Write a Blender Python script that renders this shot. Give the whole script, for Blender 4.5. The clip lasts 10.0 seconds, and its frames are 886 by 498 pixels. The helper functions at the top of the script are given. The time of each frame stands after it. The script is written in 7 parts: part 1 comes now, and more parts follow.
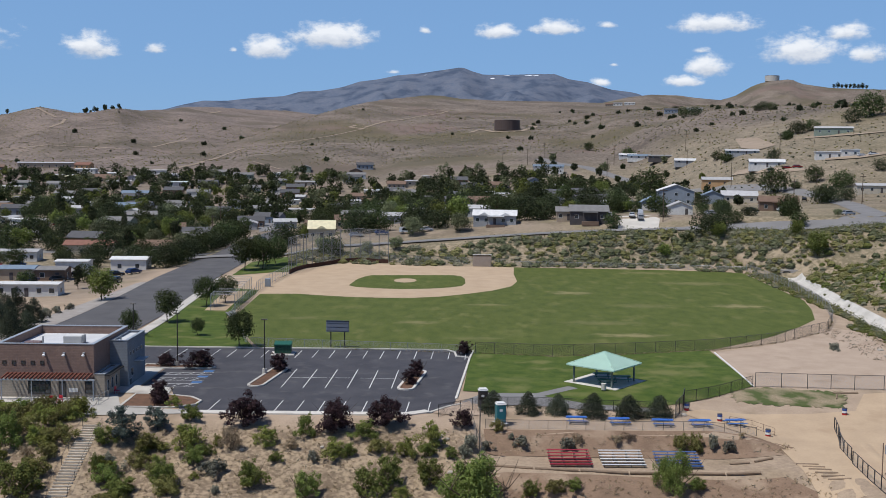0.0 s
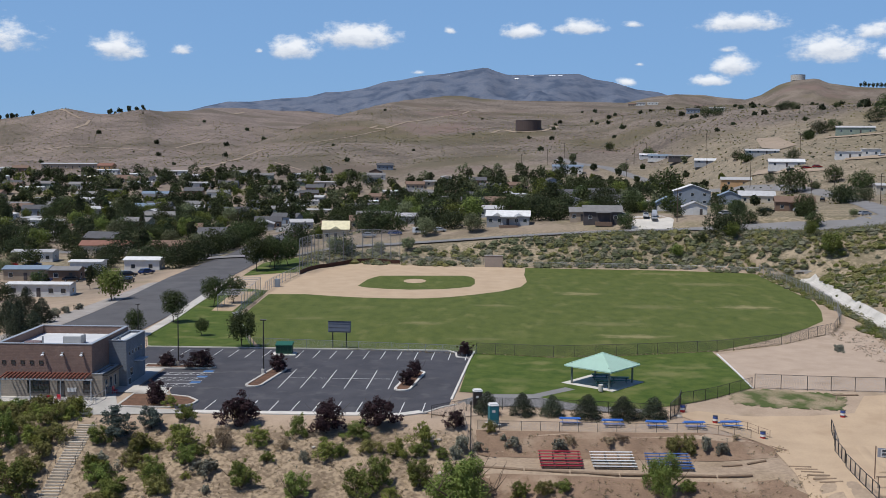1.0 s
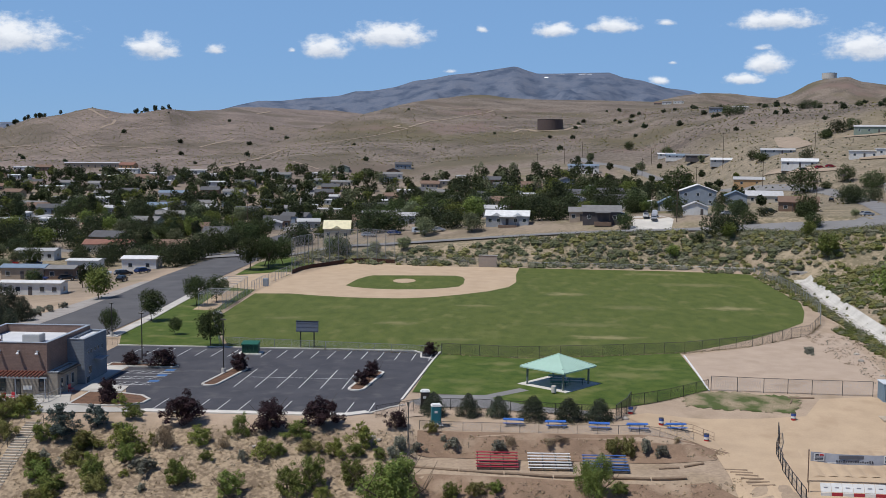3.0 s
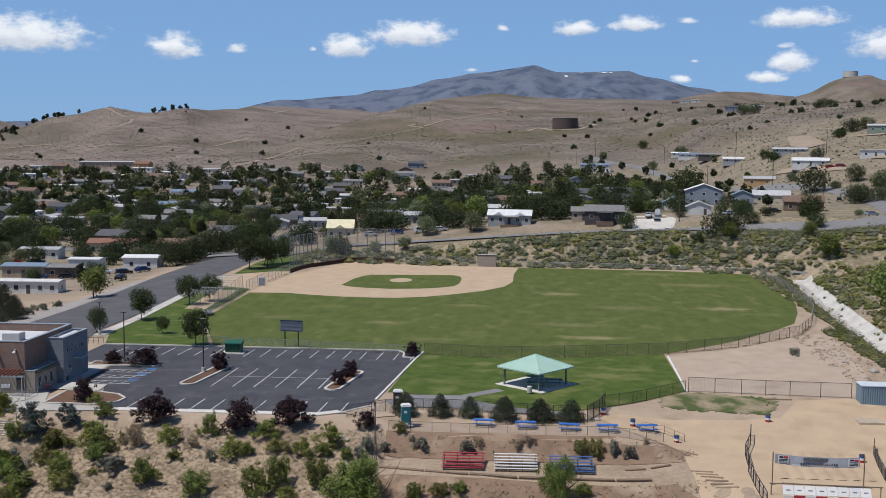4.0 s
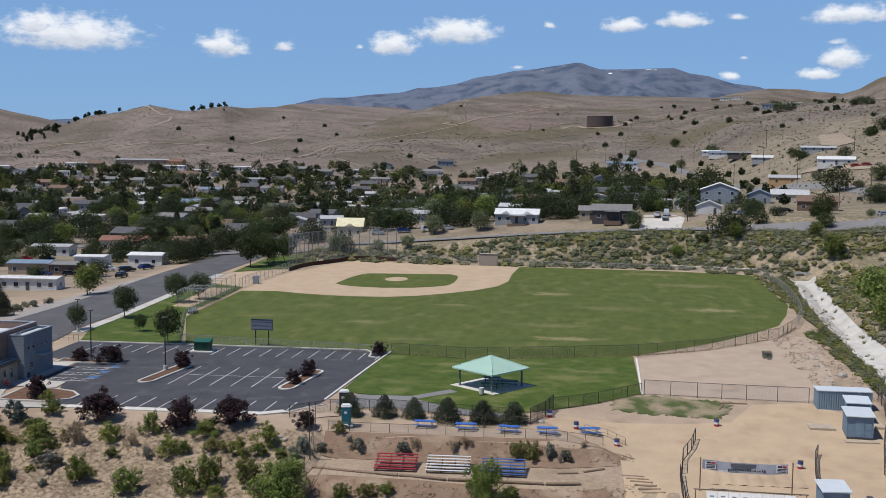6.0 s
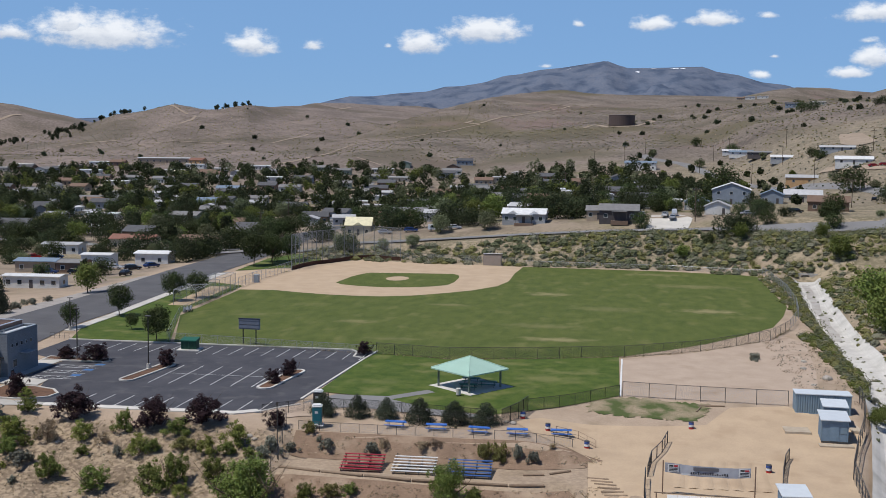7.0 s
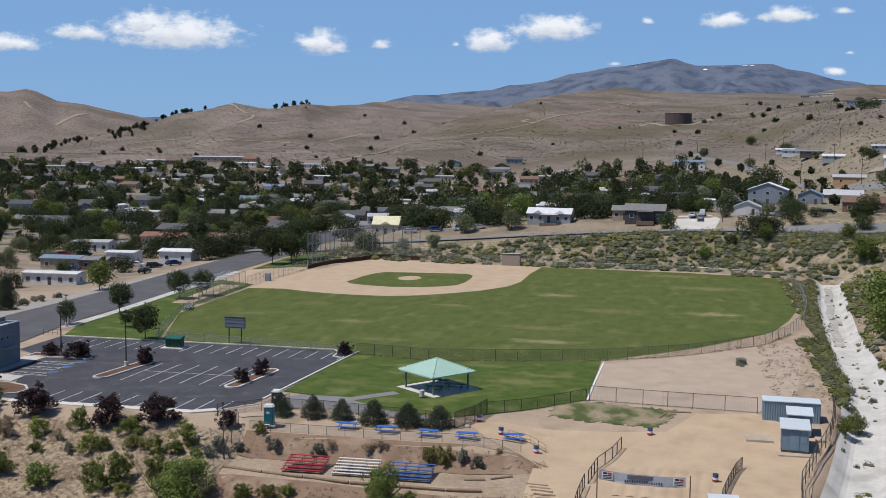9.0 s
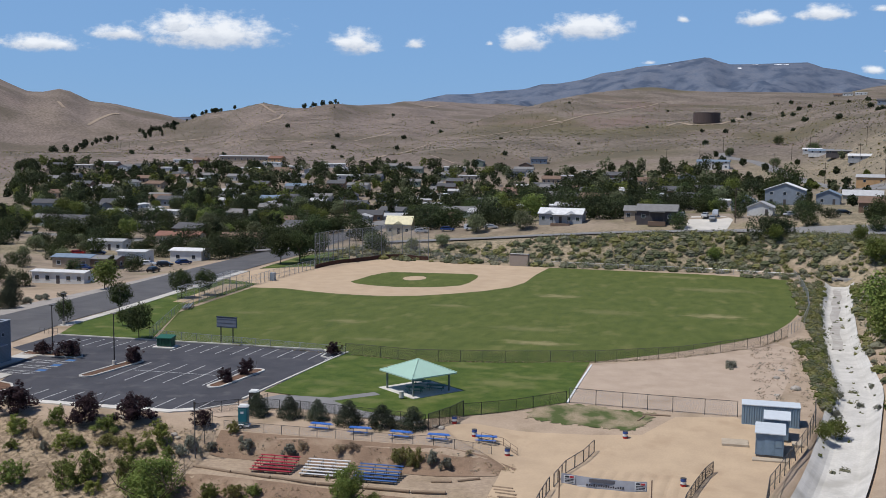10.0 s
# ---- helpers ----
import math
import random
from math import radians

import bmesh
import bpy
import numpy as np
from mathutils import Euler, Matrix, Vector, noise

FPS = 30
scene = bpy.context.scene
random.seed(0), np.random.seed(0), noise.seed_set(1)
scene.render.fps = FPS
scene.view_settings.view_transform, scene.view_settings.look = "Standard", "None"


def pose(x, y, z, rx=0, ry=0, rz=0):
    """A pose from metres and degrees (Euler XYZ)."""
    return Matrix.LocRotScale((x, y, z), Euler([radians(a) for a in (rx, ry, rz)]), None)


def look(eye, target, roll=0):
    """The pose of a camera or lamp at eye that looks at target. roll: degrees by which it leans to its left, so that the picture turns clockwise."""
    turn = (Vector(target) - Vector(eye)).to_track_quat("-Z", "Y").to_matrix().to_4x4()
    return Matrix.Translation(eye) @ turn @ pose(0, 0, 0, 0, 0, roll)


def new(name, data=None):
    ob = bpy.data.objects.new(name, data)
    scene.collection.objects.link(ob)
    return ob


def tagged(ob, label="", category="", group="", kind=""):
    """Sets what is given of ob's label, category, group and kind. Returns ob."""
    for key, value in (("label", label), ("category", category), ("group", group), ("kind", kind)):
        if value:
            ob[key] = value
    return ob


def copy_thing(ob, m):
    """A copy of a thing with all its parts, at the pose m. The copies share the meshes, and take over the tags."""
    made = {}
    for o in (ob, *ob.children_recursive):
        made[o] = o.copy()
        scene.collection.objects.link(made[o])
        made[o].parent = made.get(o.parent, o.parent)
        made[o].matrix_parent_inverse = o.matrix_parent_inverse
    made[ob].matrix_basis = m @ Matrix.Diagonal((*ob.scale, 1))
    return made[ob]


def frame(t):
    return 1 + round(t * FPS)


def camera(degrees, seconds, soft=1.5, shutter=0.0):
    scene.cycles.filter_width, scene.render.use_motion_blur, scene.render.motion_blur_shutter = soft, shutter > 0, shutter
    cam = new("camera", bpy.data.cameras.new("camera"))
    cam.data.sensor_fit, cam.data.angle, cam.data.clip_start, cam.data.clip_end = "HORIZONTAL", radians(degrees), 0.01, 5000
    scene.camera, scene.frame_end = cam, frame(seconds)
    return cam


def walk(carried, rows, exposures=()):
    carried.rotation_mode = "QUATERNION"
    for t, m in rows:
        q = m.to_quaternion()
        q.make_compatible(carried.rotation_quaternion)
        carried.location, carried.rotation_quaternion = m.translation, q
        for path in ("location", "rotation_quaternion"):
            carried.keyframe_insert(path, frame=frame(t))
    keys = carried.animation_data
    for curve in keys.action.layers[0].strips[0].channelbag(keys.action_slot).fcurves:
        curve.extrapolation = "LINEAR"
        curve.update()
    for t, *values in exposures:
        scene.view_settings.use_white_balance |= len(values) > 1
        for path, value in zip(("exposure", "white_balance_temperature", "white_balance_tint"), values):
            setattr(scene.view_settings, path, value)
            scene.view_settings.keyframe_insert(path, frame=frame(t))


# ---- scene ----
from collections import defaultdict

cam = camera(44.6, 10.0, soft=.5)
PATH = [
    (0, (-1.484, -0.036, 30.783), (-1.49, 1.956, 30.608), 0.6),
    (0.5, (0.163, 0.008, 30.828), (0.134, 2.001, 30.653), 0.6),
    (1, (2.214, -0.064, 30.905), (2.162, 1.928, 30.73), 0.5),
    (1.5, (4.331, -0.099, 30.998), (4.264, 1.892, 30.822), 0.5),
    (2, (6.932, -0.19, 31.105), (6.854, 1.801, 30.928), 0.5),
    (2.5, (9.648, -0.133, 31.178), (9.555, 1.857, 31.001), 0.5),
    (4, (18.296, 0.268, 31.513), (18.148, 2.254, 31.333), 0.5),
    (4.5, (21.308, 0.641, 31.603), (21.14, 2.626, 31.421), 0.5),
    (5, (24.374, 0.977, 31.719), (24.188, 2.959, 31.536), 0.5),
    (5.5, (27.223, 1.307, 31.836), (27.016, 3.288, 31.652), 0.5),
    (7, (36.795, 2.708, 32.233), (36.513, 4.679, 32.045), 0.6),
    (7.5, (39.767, 3.297, 32.327), (39.462, 5.265, 32.138), 0.6),
    (8, (43.066, 3.992, 32.459), (42.732, 5.954, 32.269), 0.6),
    (8.5, (46.295, 5.13, 32.489), (45.924, 7.086, 32.298), 0.6),
    (9, (49.626, 6.061, 32.578), (49.223, 8.01, 32.386), 0.6),
    (9.5, (52.83, 6.849, 32.696), (52.4, 8.793, 32.504), 0.6),
    (10, (56.287, 7.812, 32.852), (55.824, 9.748, 32.658), 0.6),
]
walk(cam, [(t, look(eye, target, roll)) for t, eye, target, roll in PATH])
scene.view_settings.exposure = -0.36

# ---- sky, sun ----
SUN_EL, SUN_AZ = 64.0, -122.0   # degrees over the horizon; bearing from +y towards +x
world = bpy.data.worlds.new("sky")
scene.world = world
world.use_nodes = True


def build_sky(tree):
    nt, links = tree.nodes, tree.links
    nt.clear()

    def node(kind, **sets):
        n = nt.new(kind)
        for k, v in sets.items():
            if k == "operation":
                n.operation = v
        return n

    def calc(op, a, b=None, c=None):
        n = node("ShaderNodeMath", operation=op)
        for i, v in enumerate((a, b, c)):
            if v is None:
                continue
            if isinstance(v, (int, float)):
                n.inputs[i].default_value = v
            else:
                links.new(v, n.inputs[i])
        return n.outputs[0]

    out = nt.new("ShaderNodeOutputWorld")
    bg = nt.new("ShaderNodeBackground")
    sky = nt.new("ShaderNodeTexSky")
    sky.sky_type, sky.sun_disc = "NISHITA", False
    sky.sun_elevation, sky.sun_rotation = radians(SUN_EL), radians(SUN_AZ % 360)
    sky.altitude, sky.air_density, sky.dust_density, sky.ozone_density = 1400, 1.0, .0, 2.0
    bg.inputs["Strength"].default_value = 0.1
    coord = nt.new("ShaderNodeTexCoord")
    sep = nt.new("ShaderNodeSeparateXYZ")
    links.new(coord.outputs["Generated"], sep.inputs[0])
    az = calc("MULTIPLY", calc("ARCTAN2", sep.outputs[0], sep.outputs[1]), 180 / math.pi)
    el = calc("MULTIPLY", calc("ARCSINE", sep.outputs[2]), 180 / math.pi)
    flat = nt.new("ShaderNodeCombineXYZ")
    links.new(az, flat.inputs[0])
    links.new(calc("MULTIPLY", el, 1.7), flat.inputs[1])
    billow = nt.new("ShaderNodeTexNoise")
    billow.inputs["Scale"].default_value, billow.inputs["Detail"].default_value, billow.inputs["Roughness"].default_value = 1.15, 6, .6
    links.new(flat.outputs[0], billow.inputs["Vector"])
    swell = calc("SUBTRACT", billow.outputs["Fac"], .5)
    best, lower = None, None
    # each cloud: bearing, rise, half width, half height, thickness
    for a, e, w, h, dense in CLOUDS:
        dx = calc("DIVIDE", calc("SUBTRACT", az, a), w)
        dy0 = calc("SUBTRACT", el, e - h * .35)
        dy = calc("MAXIMUM", calc("DIVIDE", dy0, h * 1.35), calc("DIVIDE", dy0, -h * .75))
        d = calc("SQRT", calc("ADD", calc("MULTIPLY", dx, dx), calc("MULTIPLY", dy, dy)))
        m = calc("SUBTRACT", dense, d)
        s = calc("DIVIDE", dy0, h)
        if best is None:
            best, lower = m, s
        else:
            pick = calc("GREATER_THAN", m, best)
            lower = calc("ADD", calc("MULTIPLY", pick, s), calc("MULTIPLY", calc("SUBTRACT", 1, pick), lower))
            best = calc("MAXIMUM", best, m)
    thick = calc("ADD", best, calc("MULTIPLY", swell, 2.0))
    cover = nt.new("ShaderNodeMapRange")
    cover.interpolation_type = "SMOOTHSTEP"
    links.new(thick, cover.inputs["Value"])
    cover.inputs["From Min"].default_value, cover.inputs["From Max"].default_value = -.35, .6
    shade = nt.new("ShaderNodeMapRange")
    links.new(calc("ADD", lower, calc("MULTIPLY", swell, 1.6)), shade.inputs["Value"])
    shade.inputs["From Min"].default_value, shade.inputs["From Max"].default_value = -.6, .5
    tone = nt.new("ShaderNodeMix")
    tone.data_type = "RGBA"
    links.new(shade.outputs[0], tone.inputs["Factor"])
    tone.inputs["A"].default_value, tone.inputs["B"].default_value = (6.8, 7.6, 9.0, 1), (11.0, 11.5, 12.3, 1)
    mix = nt.new("ShaderNodeMix")
    mix.data_type = "RGBA"
    links.new(cover.outputs[0], mix.inputs["Factor"])
    clear = nt.new("ShaderNodeMix")          # the deep blue of dry mountain air
    clear.data_type, clear.blend_type = "RGBA", "MULTIPLY"
    clear.inputs["Factor"].default_value, clear.inputs["B"].default_value = 1, (.50, .66, .98, 1)
    links.new(sky.outputs[0], clear.inputs["A"])
    haze = nt.new("ShaderNodeMix")
    haze.data_type = "RGBA"
    haze.inputs["B"].default_value = (3.1, 5.7, 9.7, 1)
    low = nt.new("ShaderNodeMapRange")      # haze lies low and thins out upwards
    low.interpolation_type = "SMOOTHSTEP"
    low.inputs["From Min"].default_value, low.inputs["From Max"].default_value = 6, 38
    low.inputs["To Min"].default_value, low.inputs["To Max"].default_value = .7, 0
    links.new(el, low.inputs["Value"])
    links.new(low.outputs[0], haze.inputs["Factor"])
    links.new(clear.outputs["Result"], haze.inputs["A"])
    links.new(haze.outputs["Result"], mix.inputs["A"])
    links.new(tone.outputs["Result"], mix.inputs["B"])
    links.new(mix.outputs["Result"], bg.inputs["Color"])
    links.new(bg.outputs[0], out.inputs["Surface"])


CLOUDS = [
    (-18.20, 5.22, 1.13, 0.54, 1),
    (-15.0, 5.24, 0.61, 0.33, 0.75),
    (-9.42, 5.42, 1.21, 0.51, 1),
    (-6.1, 6.12, 1.81, 0.54, 1.1),
    (-1.22, 6.47, 0.41, 0.21, 0.6),
    (2.56, 6.42, 1.03, 0.36, 0.95),
    (5.55, 6.63, 1.22, 0.33, 0.95),
    (8.28, 6.75, 0.72, 0.18, 0.6),
    (13.6, 6.76, 1.98, 0.42, 0.95),
    (18.0, 5.45, 1.97, 0.72, 0.9),
    (20.0, 6.18, 1.08, 0.42, 0.85),
    (21.0, 5.12, 0.89, 0.42, 0.9),
    (13.3, 4.62, 1.00, 0.48, 1),
    (12.2, 3.9, 0.95, 0.30, 0.9),
    (7.95, 3.83, 0.64, 0.24, 0.7),
    (13.0, 5.42, 0.56, 0.18, 0.6),
    (8.62, 4.74, 0.35, 0.15, 0.55),
    (-2.82, 4.28, 0.53, 0.12, 0.55),
    (-11.1, 5.25, 0.29, 0.15, 0.6),
    (-33.8, 4.74, 1.97, 0.39, 0.95),
    (-30.0, 5.38, 1.59, 0.33, 0.9),
    (-25.5, 5.62, 2.99, 0.75, 1.05),
    (-27.1, 5.93, 1.06, 0.60, 1.0),
]
build_sky(world.node_tree)

sun = new("sun", bpy.data.lights.new("sun", "SUN"))
sun.data.energy, sun.data.angle, sun.data.color = 5.0, radians(.5), (1, .97, .93)
sun.matrix_world = look((0, 0, 0), (-math.sin(radians(SUN_AZ)) * math.cos(radians(SUN_EL)), -math.cos(radians(SUN_AZ)) * math.cos(radians(SUN_EL)), -math.sin(radians(SUN_EL))))

# ---- materials ----
def material(name, base, alt, size=1.0, rough=.9, bump=.25, fine=9.0, vary=.12, metal=0.0, third=None, third_size=6.0, amount=.5, contrast=.22, detail=4, stretch=None, island=False, grain=.3):
    """A surface of two colours mixed by a coarse and a fine noise; size is the coarse patch in metres."""
    m = bpy.data.materials.new(name)
    m.use_nodes = True
    nt, links = m.node_tree.nodes, m.node_tree.links
    bsdf = nt["Principled BSDF"]
    bsdf.inputs["Roughness"].default_value, bsdf.inputs["Metallic"].default_value = rough, metal
    bsdf.inputs["Specular IOR Level"].default_value = .5 if metal or rough < .6 else .2
    coord = nt.new("ShaderNodeTexCoord")
    source = coord.outputs["Object"]
    if stretch:
        mp = nt.new("ShaderNodeMapping")
        mp.inputs["Scale"].default_value = stretch
        links.new(source, mp.inputs[0])
        source = mp.outputs[0]

    def noise_at(scale, d):
        n = nt.new("ShaderNodeTexNoise")
        n.inputs["Scale"].default_value, n.inputs["Detail"].default_value = scale, d
        links.new(source, n.inputs["Vector"])
        return n

    coarse, small = noise_at(1 / size, detail), noise_at(fine / size, 3)
    blend = nt.new("ShaderNodeMath")
    blend.operation = "MULTIPLY_ADD"
    links.new(small.outputs["Fac"], blend.inputs[0])
    blend.inputs[1].default_value = grain
    links.new(coarse.outputs["Fac"], blend.inputs[2])
    ramp = nt.new("ShaderNodeMapRange")
    mid = .5 + grain * .5
    ramp.inputs["From Min"].default_value, ramp.inputs["From Max"].default_value = mid - contrast, mid + contrast
    links.new(blend.outputs[0], ramp.inputs["Value"])
    mix = nt.new("ShaderNodeMix")
    mix.data_type = "RGBA"
    mix.inputs["A"].default_value, mix.inputs["B"].default_value = (*base, 1), (*alt, 1)
    links.new(ramp.outputs[0], mix.inputs["Factor"])
    colour = mix.outputs["Result"]
    if third:
        big = noise_at(1 / third_size, 5)
        r2 = nt.new("ShaderNodeMapRange")
        r2.inputs["From Min"].default_value, r2.inputs["From Max"].default_value = .72 - amount * .4, .82 - amount * .3
        links.new(big.outputs["Fac"], r2.inputs["Value"])
        m2 = nt.new("ShaderNodeMix")
        m2.data_type = "RGBA"
        links.new(r2.outputs[0], m2.inputs["Factor"])
        links.new(colour, m2.inputs["A"])
        m2.inputs["B"].default_value = (*third, 1)
        colour = m2.outputs["Result"]
    if vary:
        rnd = None
        if island:
            rnd = nt.new("ShaderNodeNewGeometry").outputs["Random Per Island"]
        else:
            rnd = nt.new("ShaderNodeObjectInfo").outputs["Random"]
        r3 = nt.new("ShaderNodeMapRange")
        r3.inputs["To Min"].default_value, r3.inputs["To Max"].default_value = 1 - vary, 1 + vary
        links.new(rnd, r3.inputs["Value"])
        hsv = nt.new("ShaderNodeHueSaturation")
        links.new(r3.outputs[0], hsv.inputs["Value"])
        links.new(colour, hsv.inputs["Color"])
        colour = hsv.outputs["Color"]
    links.new(colour, bsdf.inputs["Base Color"])
    if bump:
        b = nt.new("ShaderNodeBump")
        b.inputs["Strength"].default_value, b.inputs["Distance"].default_value = bump, size / fine * .4
        links.new(small.outputs["Fac"], b.inputs["Height"])
        links.new(b.outputs[0], bsdf.inputs["Normal"])
    return m


def leafy(name, base, alt, vary=.3, gloss=.7):
    """Leaves: two greens that vary from leaf to leaf and from tree to tree, partly translucent."""
    m = bpy.data.materials.new(name)
    m.use_nodes = True
    nt, links = m.node_tree.nodes, m.node_tree.links
    bsdf = nt["Principled BSDF"]
    bsdf.inputs["Roughness"].default_value, bsdf.inputs["Specular IOR Level"].default_value = gloss, .12
    geo, info = nt.new("ShaderNodeNewGeometry"), nt.new("ShaderNodeObjectInfo")
    mix = nt.new("ShaderNodeMix")
    mix.data_type = "RGBA"
    mix.inputs["A"].default_value, mix.inputs["B"].default_value = (*base, 1), (*alt, 1)
    links.new(geo.outputs["Random Per Island"], mix.inputs["Factor"])
    r = nt.new("ShaderNodeMapRange")
    r.inputs["To Min"].default_value, r.inputs["To Max"].default_value = 1 - vary, 1 + vary
    links.new(info.outputs["Random"], r.inputs["Value"])
    h = nt.new("ShaderNodeMapRange")
    h.inputs["To Min"].default_value, h.inputs["To Max"].default_value = .485, .515
    links.new(info.outputs["Random"], h.inputs["Value"])
    hsv = nt.new("ShaderNodeHueSaturation")
    links.new(r.outputs[0], hsv.inputs["Value"])
    links.new(h.outputs[0], hsv.inputs["Hue"])
    links.new(mix.outputs["Result"], hsv.inputs["Color"])
    links.new(hsv.outputs["Color"], bsdf.inputs["Base Color"])
    tr = nt.new("ShaderNodeBsdfTranslucent")
    links.new(hsv.outputs["Color"], tr.inputs["Color"])
    add = nt.new("ShaderNodeMixShader")
    add.inputs[0].default_value = .28
    links.new(bsdf.outputs[0], add.inputs[1])
    links.new(tr.outputs[0], add.inputs[2])
    links.new(add.outputs[0], nt["Material Output"].inputs["Surface"])
    return m


def painted(name, colour, rough=.5, metal=0.0, size=.6, wear=.18):
    dark = tuple(c * (1 - wear) for c in colour)
    return material(name, colour, dark, size=size, rough=rough, metal=metal, bump=.06, vary=.05, contrast=.4)


# ---- shapes ----
def part(name, bm, mat, parent=None, label="", at=None):
    """Links a bmesh as one mesh object, under a thing or a part where one is given."""
    me = bpy.data.meshes.new(name)
    bm.to_mesh(me)
    bm.free()
    me.materials.append(mat)
    ob = new(name, me)
    if at is not None:
        ob.matrix_basis = at
    if parent is not None:
        ob.parent = parent
    if label:
        ob["label"] = label
    return ob


def shell(name, verts, faces, mat, parent=None, label="", slots=None, slot_of=None, soft=False):
    """A mesh object from arrays of corners and faces."""
    me = bpy.data.meshes.new(name)
    me.from_pydata([tuple(v) for v in verts] if not hasattr(verts, "tolist") else verts.tolist(), [], faces if not hasattr(faces, "tolist") else faces.tolist())
    for m in slots or [mat]:
        me.materials.append(m)
    if slot_of is not None:
        me.polygons.foreach_set("material_index", slot_of)
    if soft:
        me.polygons.foreach_set("use_smooth", [True] * len(me.polygons))
    me.update()
    ob = new(name, me)
    if parent is not None:
        ob.parent = parent
    if label:
        ob["label"] = label
    return ob


def thing(name, at, label, category, group="", kind=""):
    """An empty at a thing's base that carries its parts."""
    ob = new(name)
    ob.empty_display_size = .2
    ob.matrix_basis = at
    return tagged(ob, label, category, group, kind)


def box(bm, x0, y0, z0, x1, y1, z1, turn=None):
    m = Matrix.LocRotScale(((x0 + x1) / 2, (y0 + y1) / 2, (z0 + z1) / 2), None, (abs(x1 - x0), abs(y1 - y0), abs(z1 - z0)))
    r = bmesh.ops.create_cube(bm, size=1, matrix=(turn @ m) if turn else m)
    return r["verts"]


def rod(bm, a, b, r, sides=8, r2=None):
    a, b = Vector(a), Vector(b)
    d = b - a
    if d.length < 1e-6:
        return []
    m = Matrix.Translation((a + b) / 2) @ d.to_track_quat("Z", "Y").to_matrix().to_4x4()
    return bmesh.ops.create_cone(bm, cap_ends=True, segments=sides, radius1=r, radius2=r if r2 is None else r2, depth=d.length, matrix=m)["verts"]


def tube(bm, pts, r, sides=5):
    """One bent bar through a row of points."""
    rings = []
    for i, p in enumerate(pts):
        d = (pts[min(i + 1, len(pts) - 1)] - pts[max(i - 1, 0)]).normalized()
        q = d.to_track_quat("Z", "Y")
        rings.append([bm.verts.new(p + q @ Vector((r * math.cos(2 * math.pi * k / sides), r * math.sin(2 * math.pi * k / sides), 0))) for k in range(sides)])
    for a, b in zip(rings, rings[1:]):
        for k in range(sides):
            bm.faces.new((a[k], a[(k + 1) % sides], b[(k + 1) % sides], b[k]))
    bm.faces.new(rings[0][::-1])
    bm.faces.new(rings[-1])


def ring_wall(bm, x0, y0, x1, y1, thick, z0, z1):
    """Four joined walls round a rectangle."""
    out = [(x0, y0), (x1, y0), (x1, y1), (x0, y1)]
    inn = [(x0 + thick, y0 + thick), (x1 - thick, y0 + thick), (x1 - thick, y1 - thick), (x0 + thick, y1 - thick)]
    v = [[bm.verts.new((x, y, z)) for x, y in ring] for ring in (out, inn) for z in (z0, z1)]
    ol, ot, il, it = v
    for i in range(4):
        j = (i + 1) % 4
        for f in ((ol[i], ol[j], ot[j], ot[i]), (il[j], il[i], it[i], it[j]), (ot[i], ot[j], it[j], it[i]), (ol[j], ol[i], il[i], il[j])):
            bm.faces.new(f)


def boxed(name, dims, mat, parent=None, label="", bevel=0.0, at=None):
    """A box part, with worn edges where a bevel is given."""
    bm = bmesh.new()
    box(bm, *dims)
    if bevel:
        bmesh.ops.bevel(bm, geom=bm.edges[:], offset=bevel, segments=1, affect="EDGES")
    return part(name, bm, mat, parent, label, at)


def rodded(name, a, b, r, mat, parent=None, label="", sides=8, r2=None):
    bm = bmesh.new()
    rod(bm, a, b, r, sides, r2)
    return part(name, bm, mat, parent, label)


def height(x, y):
    return float(land(x, y))


def draped(name, outline, mat, lift, step, label="", category="", soft=True):
    """A sheet over the ground inside an outline."""
    bm = bmesh.new()
    bm.faces.new([bm.verts.new((x, y, 0)) for x, y in outline])
    xs, ys = [p[0] for p in outline], [p[1] for p in outline]
    for lo, hi, n in ((min(xs), max(xs), (1, 0, 0)), (min(ys), max(ys), (0, 1, 0))):
        v = lo + step
        while v < hi:
            bmesh.ops.bisect_plane(bm, geom=bm.verts[:] + bm.edges[:] + bm.faces[:], plane_co=(v * n[0], v * n[1], 0), plane_no=n)
            v += step
    corners = bm.verts[:]
    for v, z in zip(corners, land(np.array([v.co.x for v in corners]), np.array([v.co.y for v in corners]))):
        v.co.z = z + lift
    for f in bm.faces:
        f.normal_update()
        if f.normal.z < 0:
            f.normal_flip()
    ob = part(name, bm, mat)
    return tagged(ob, label, category, kind="structure")


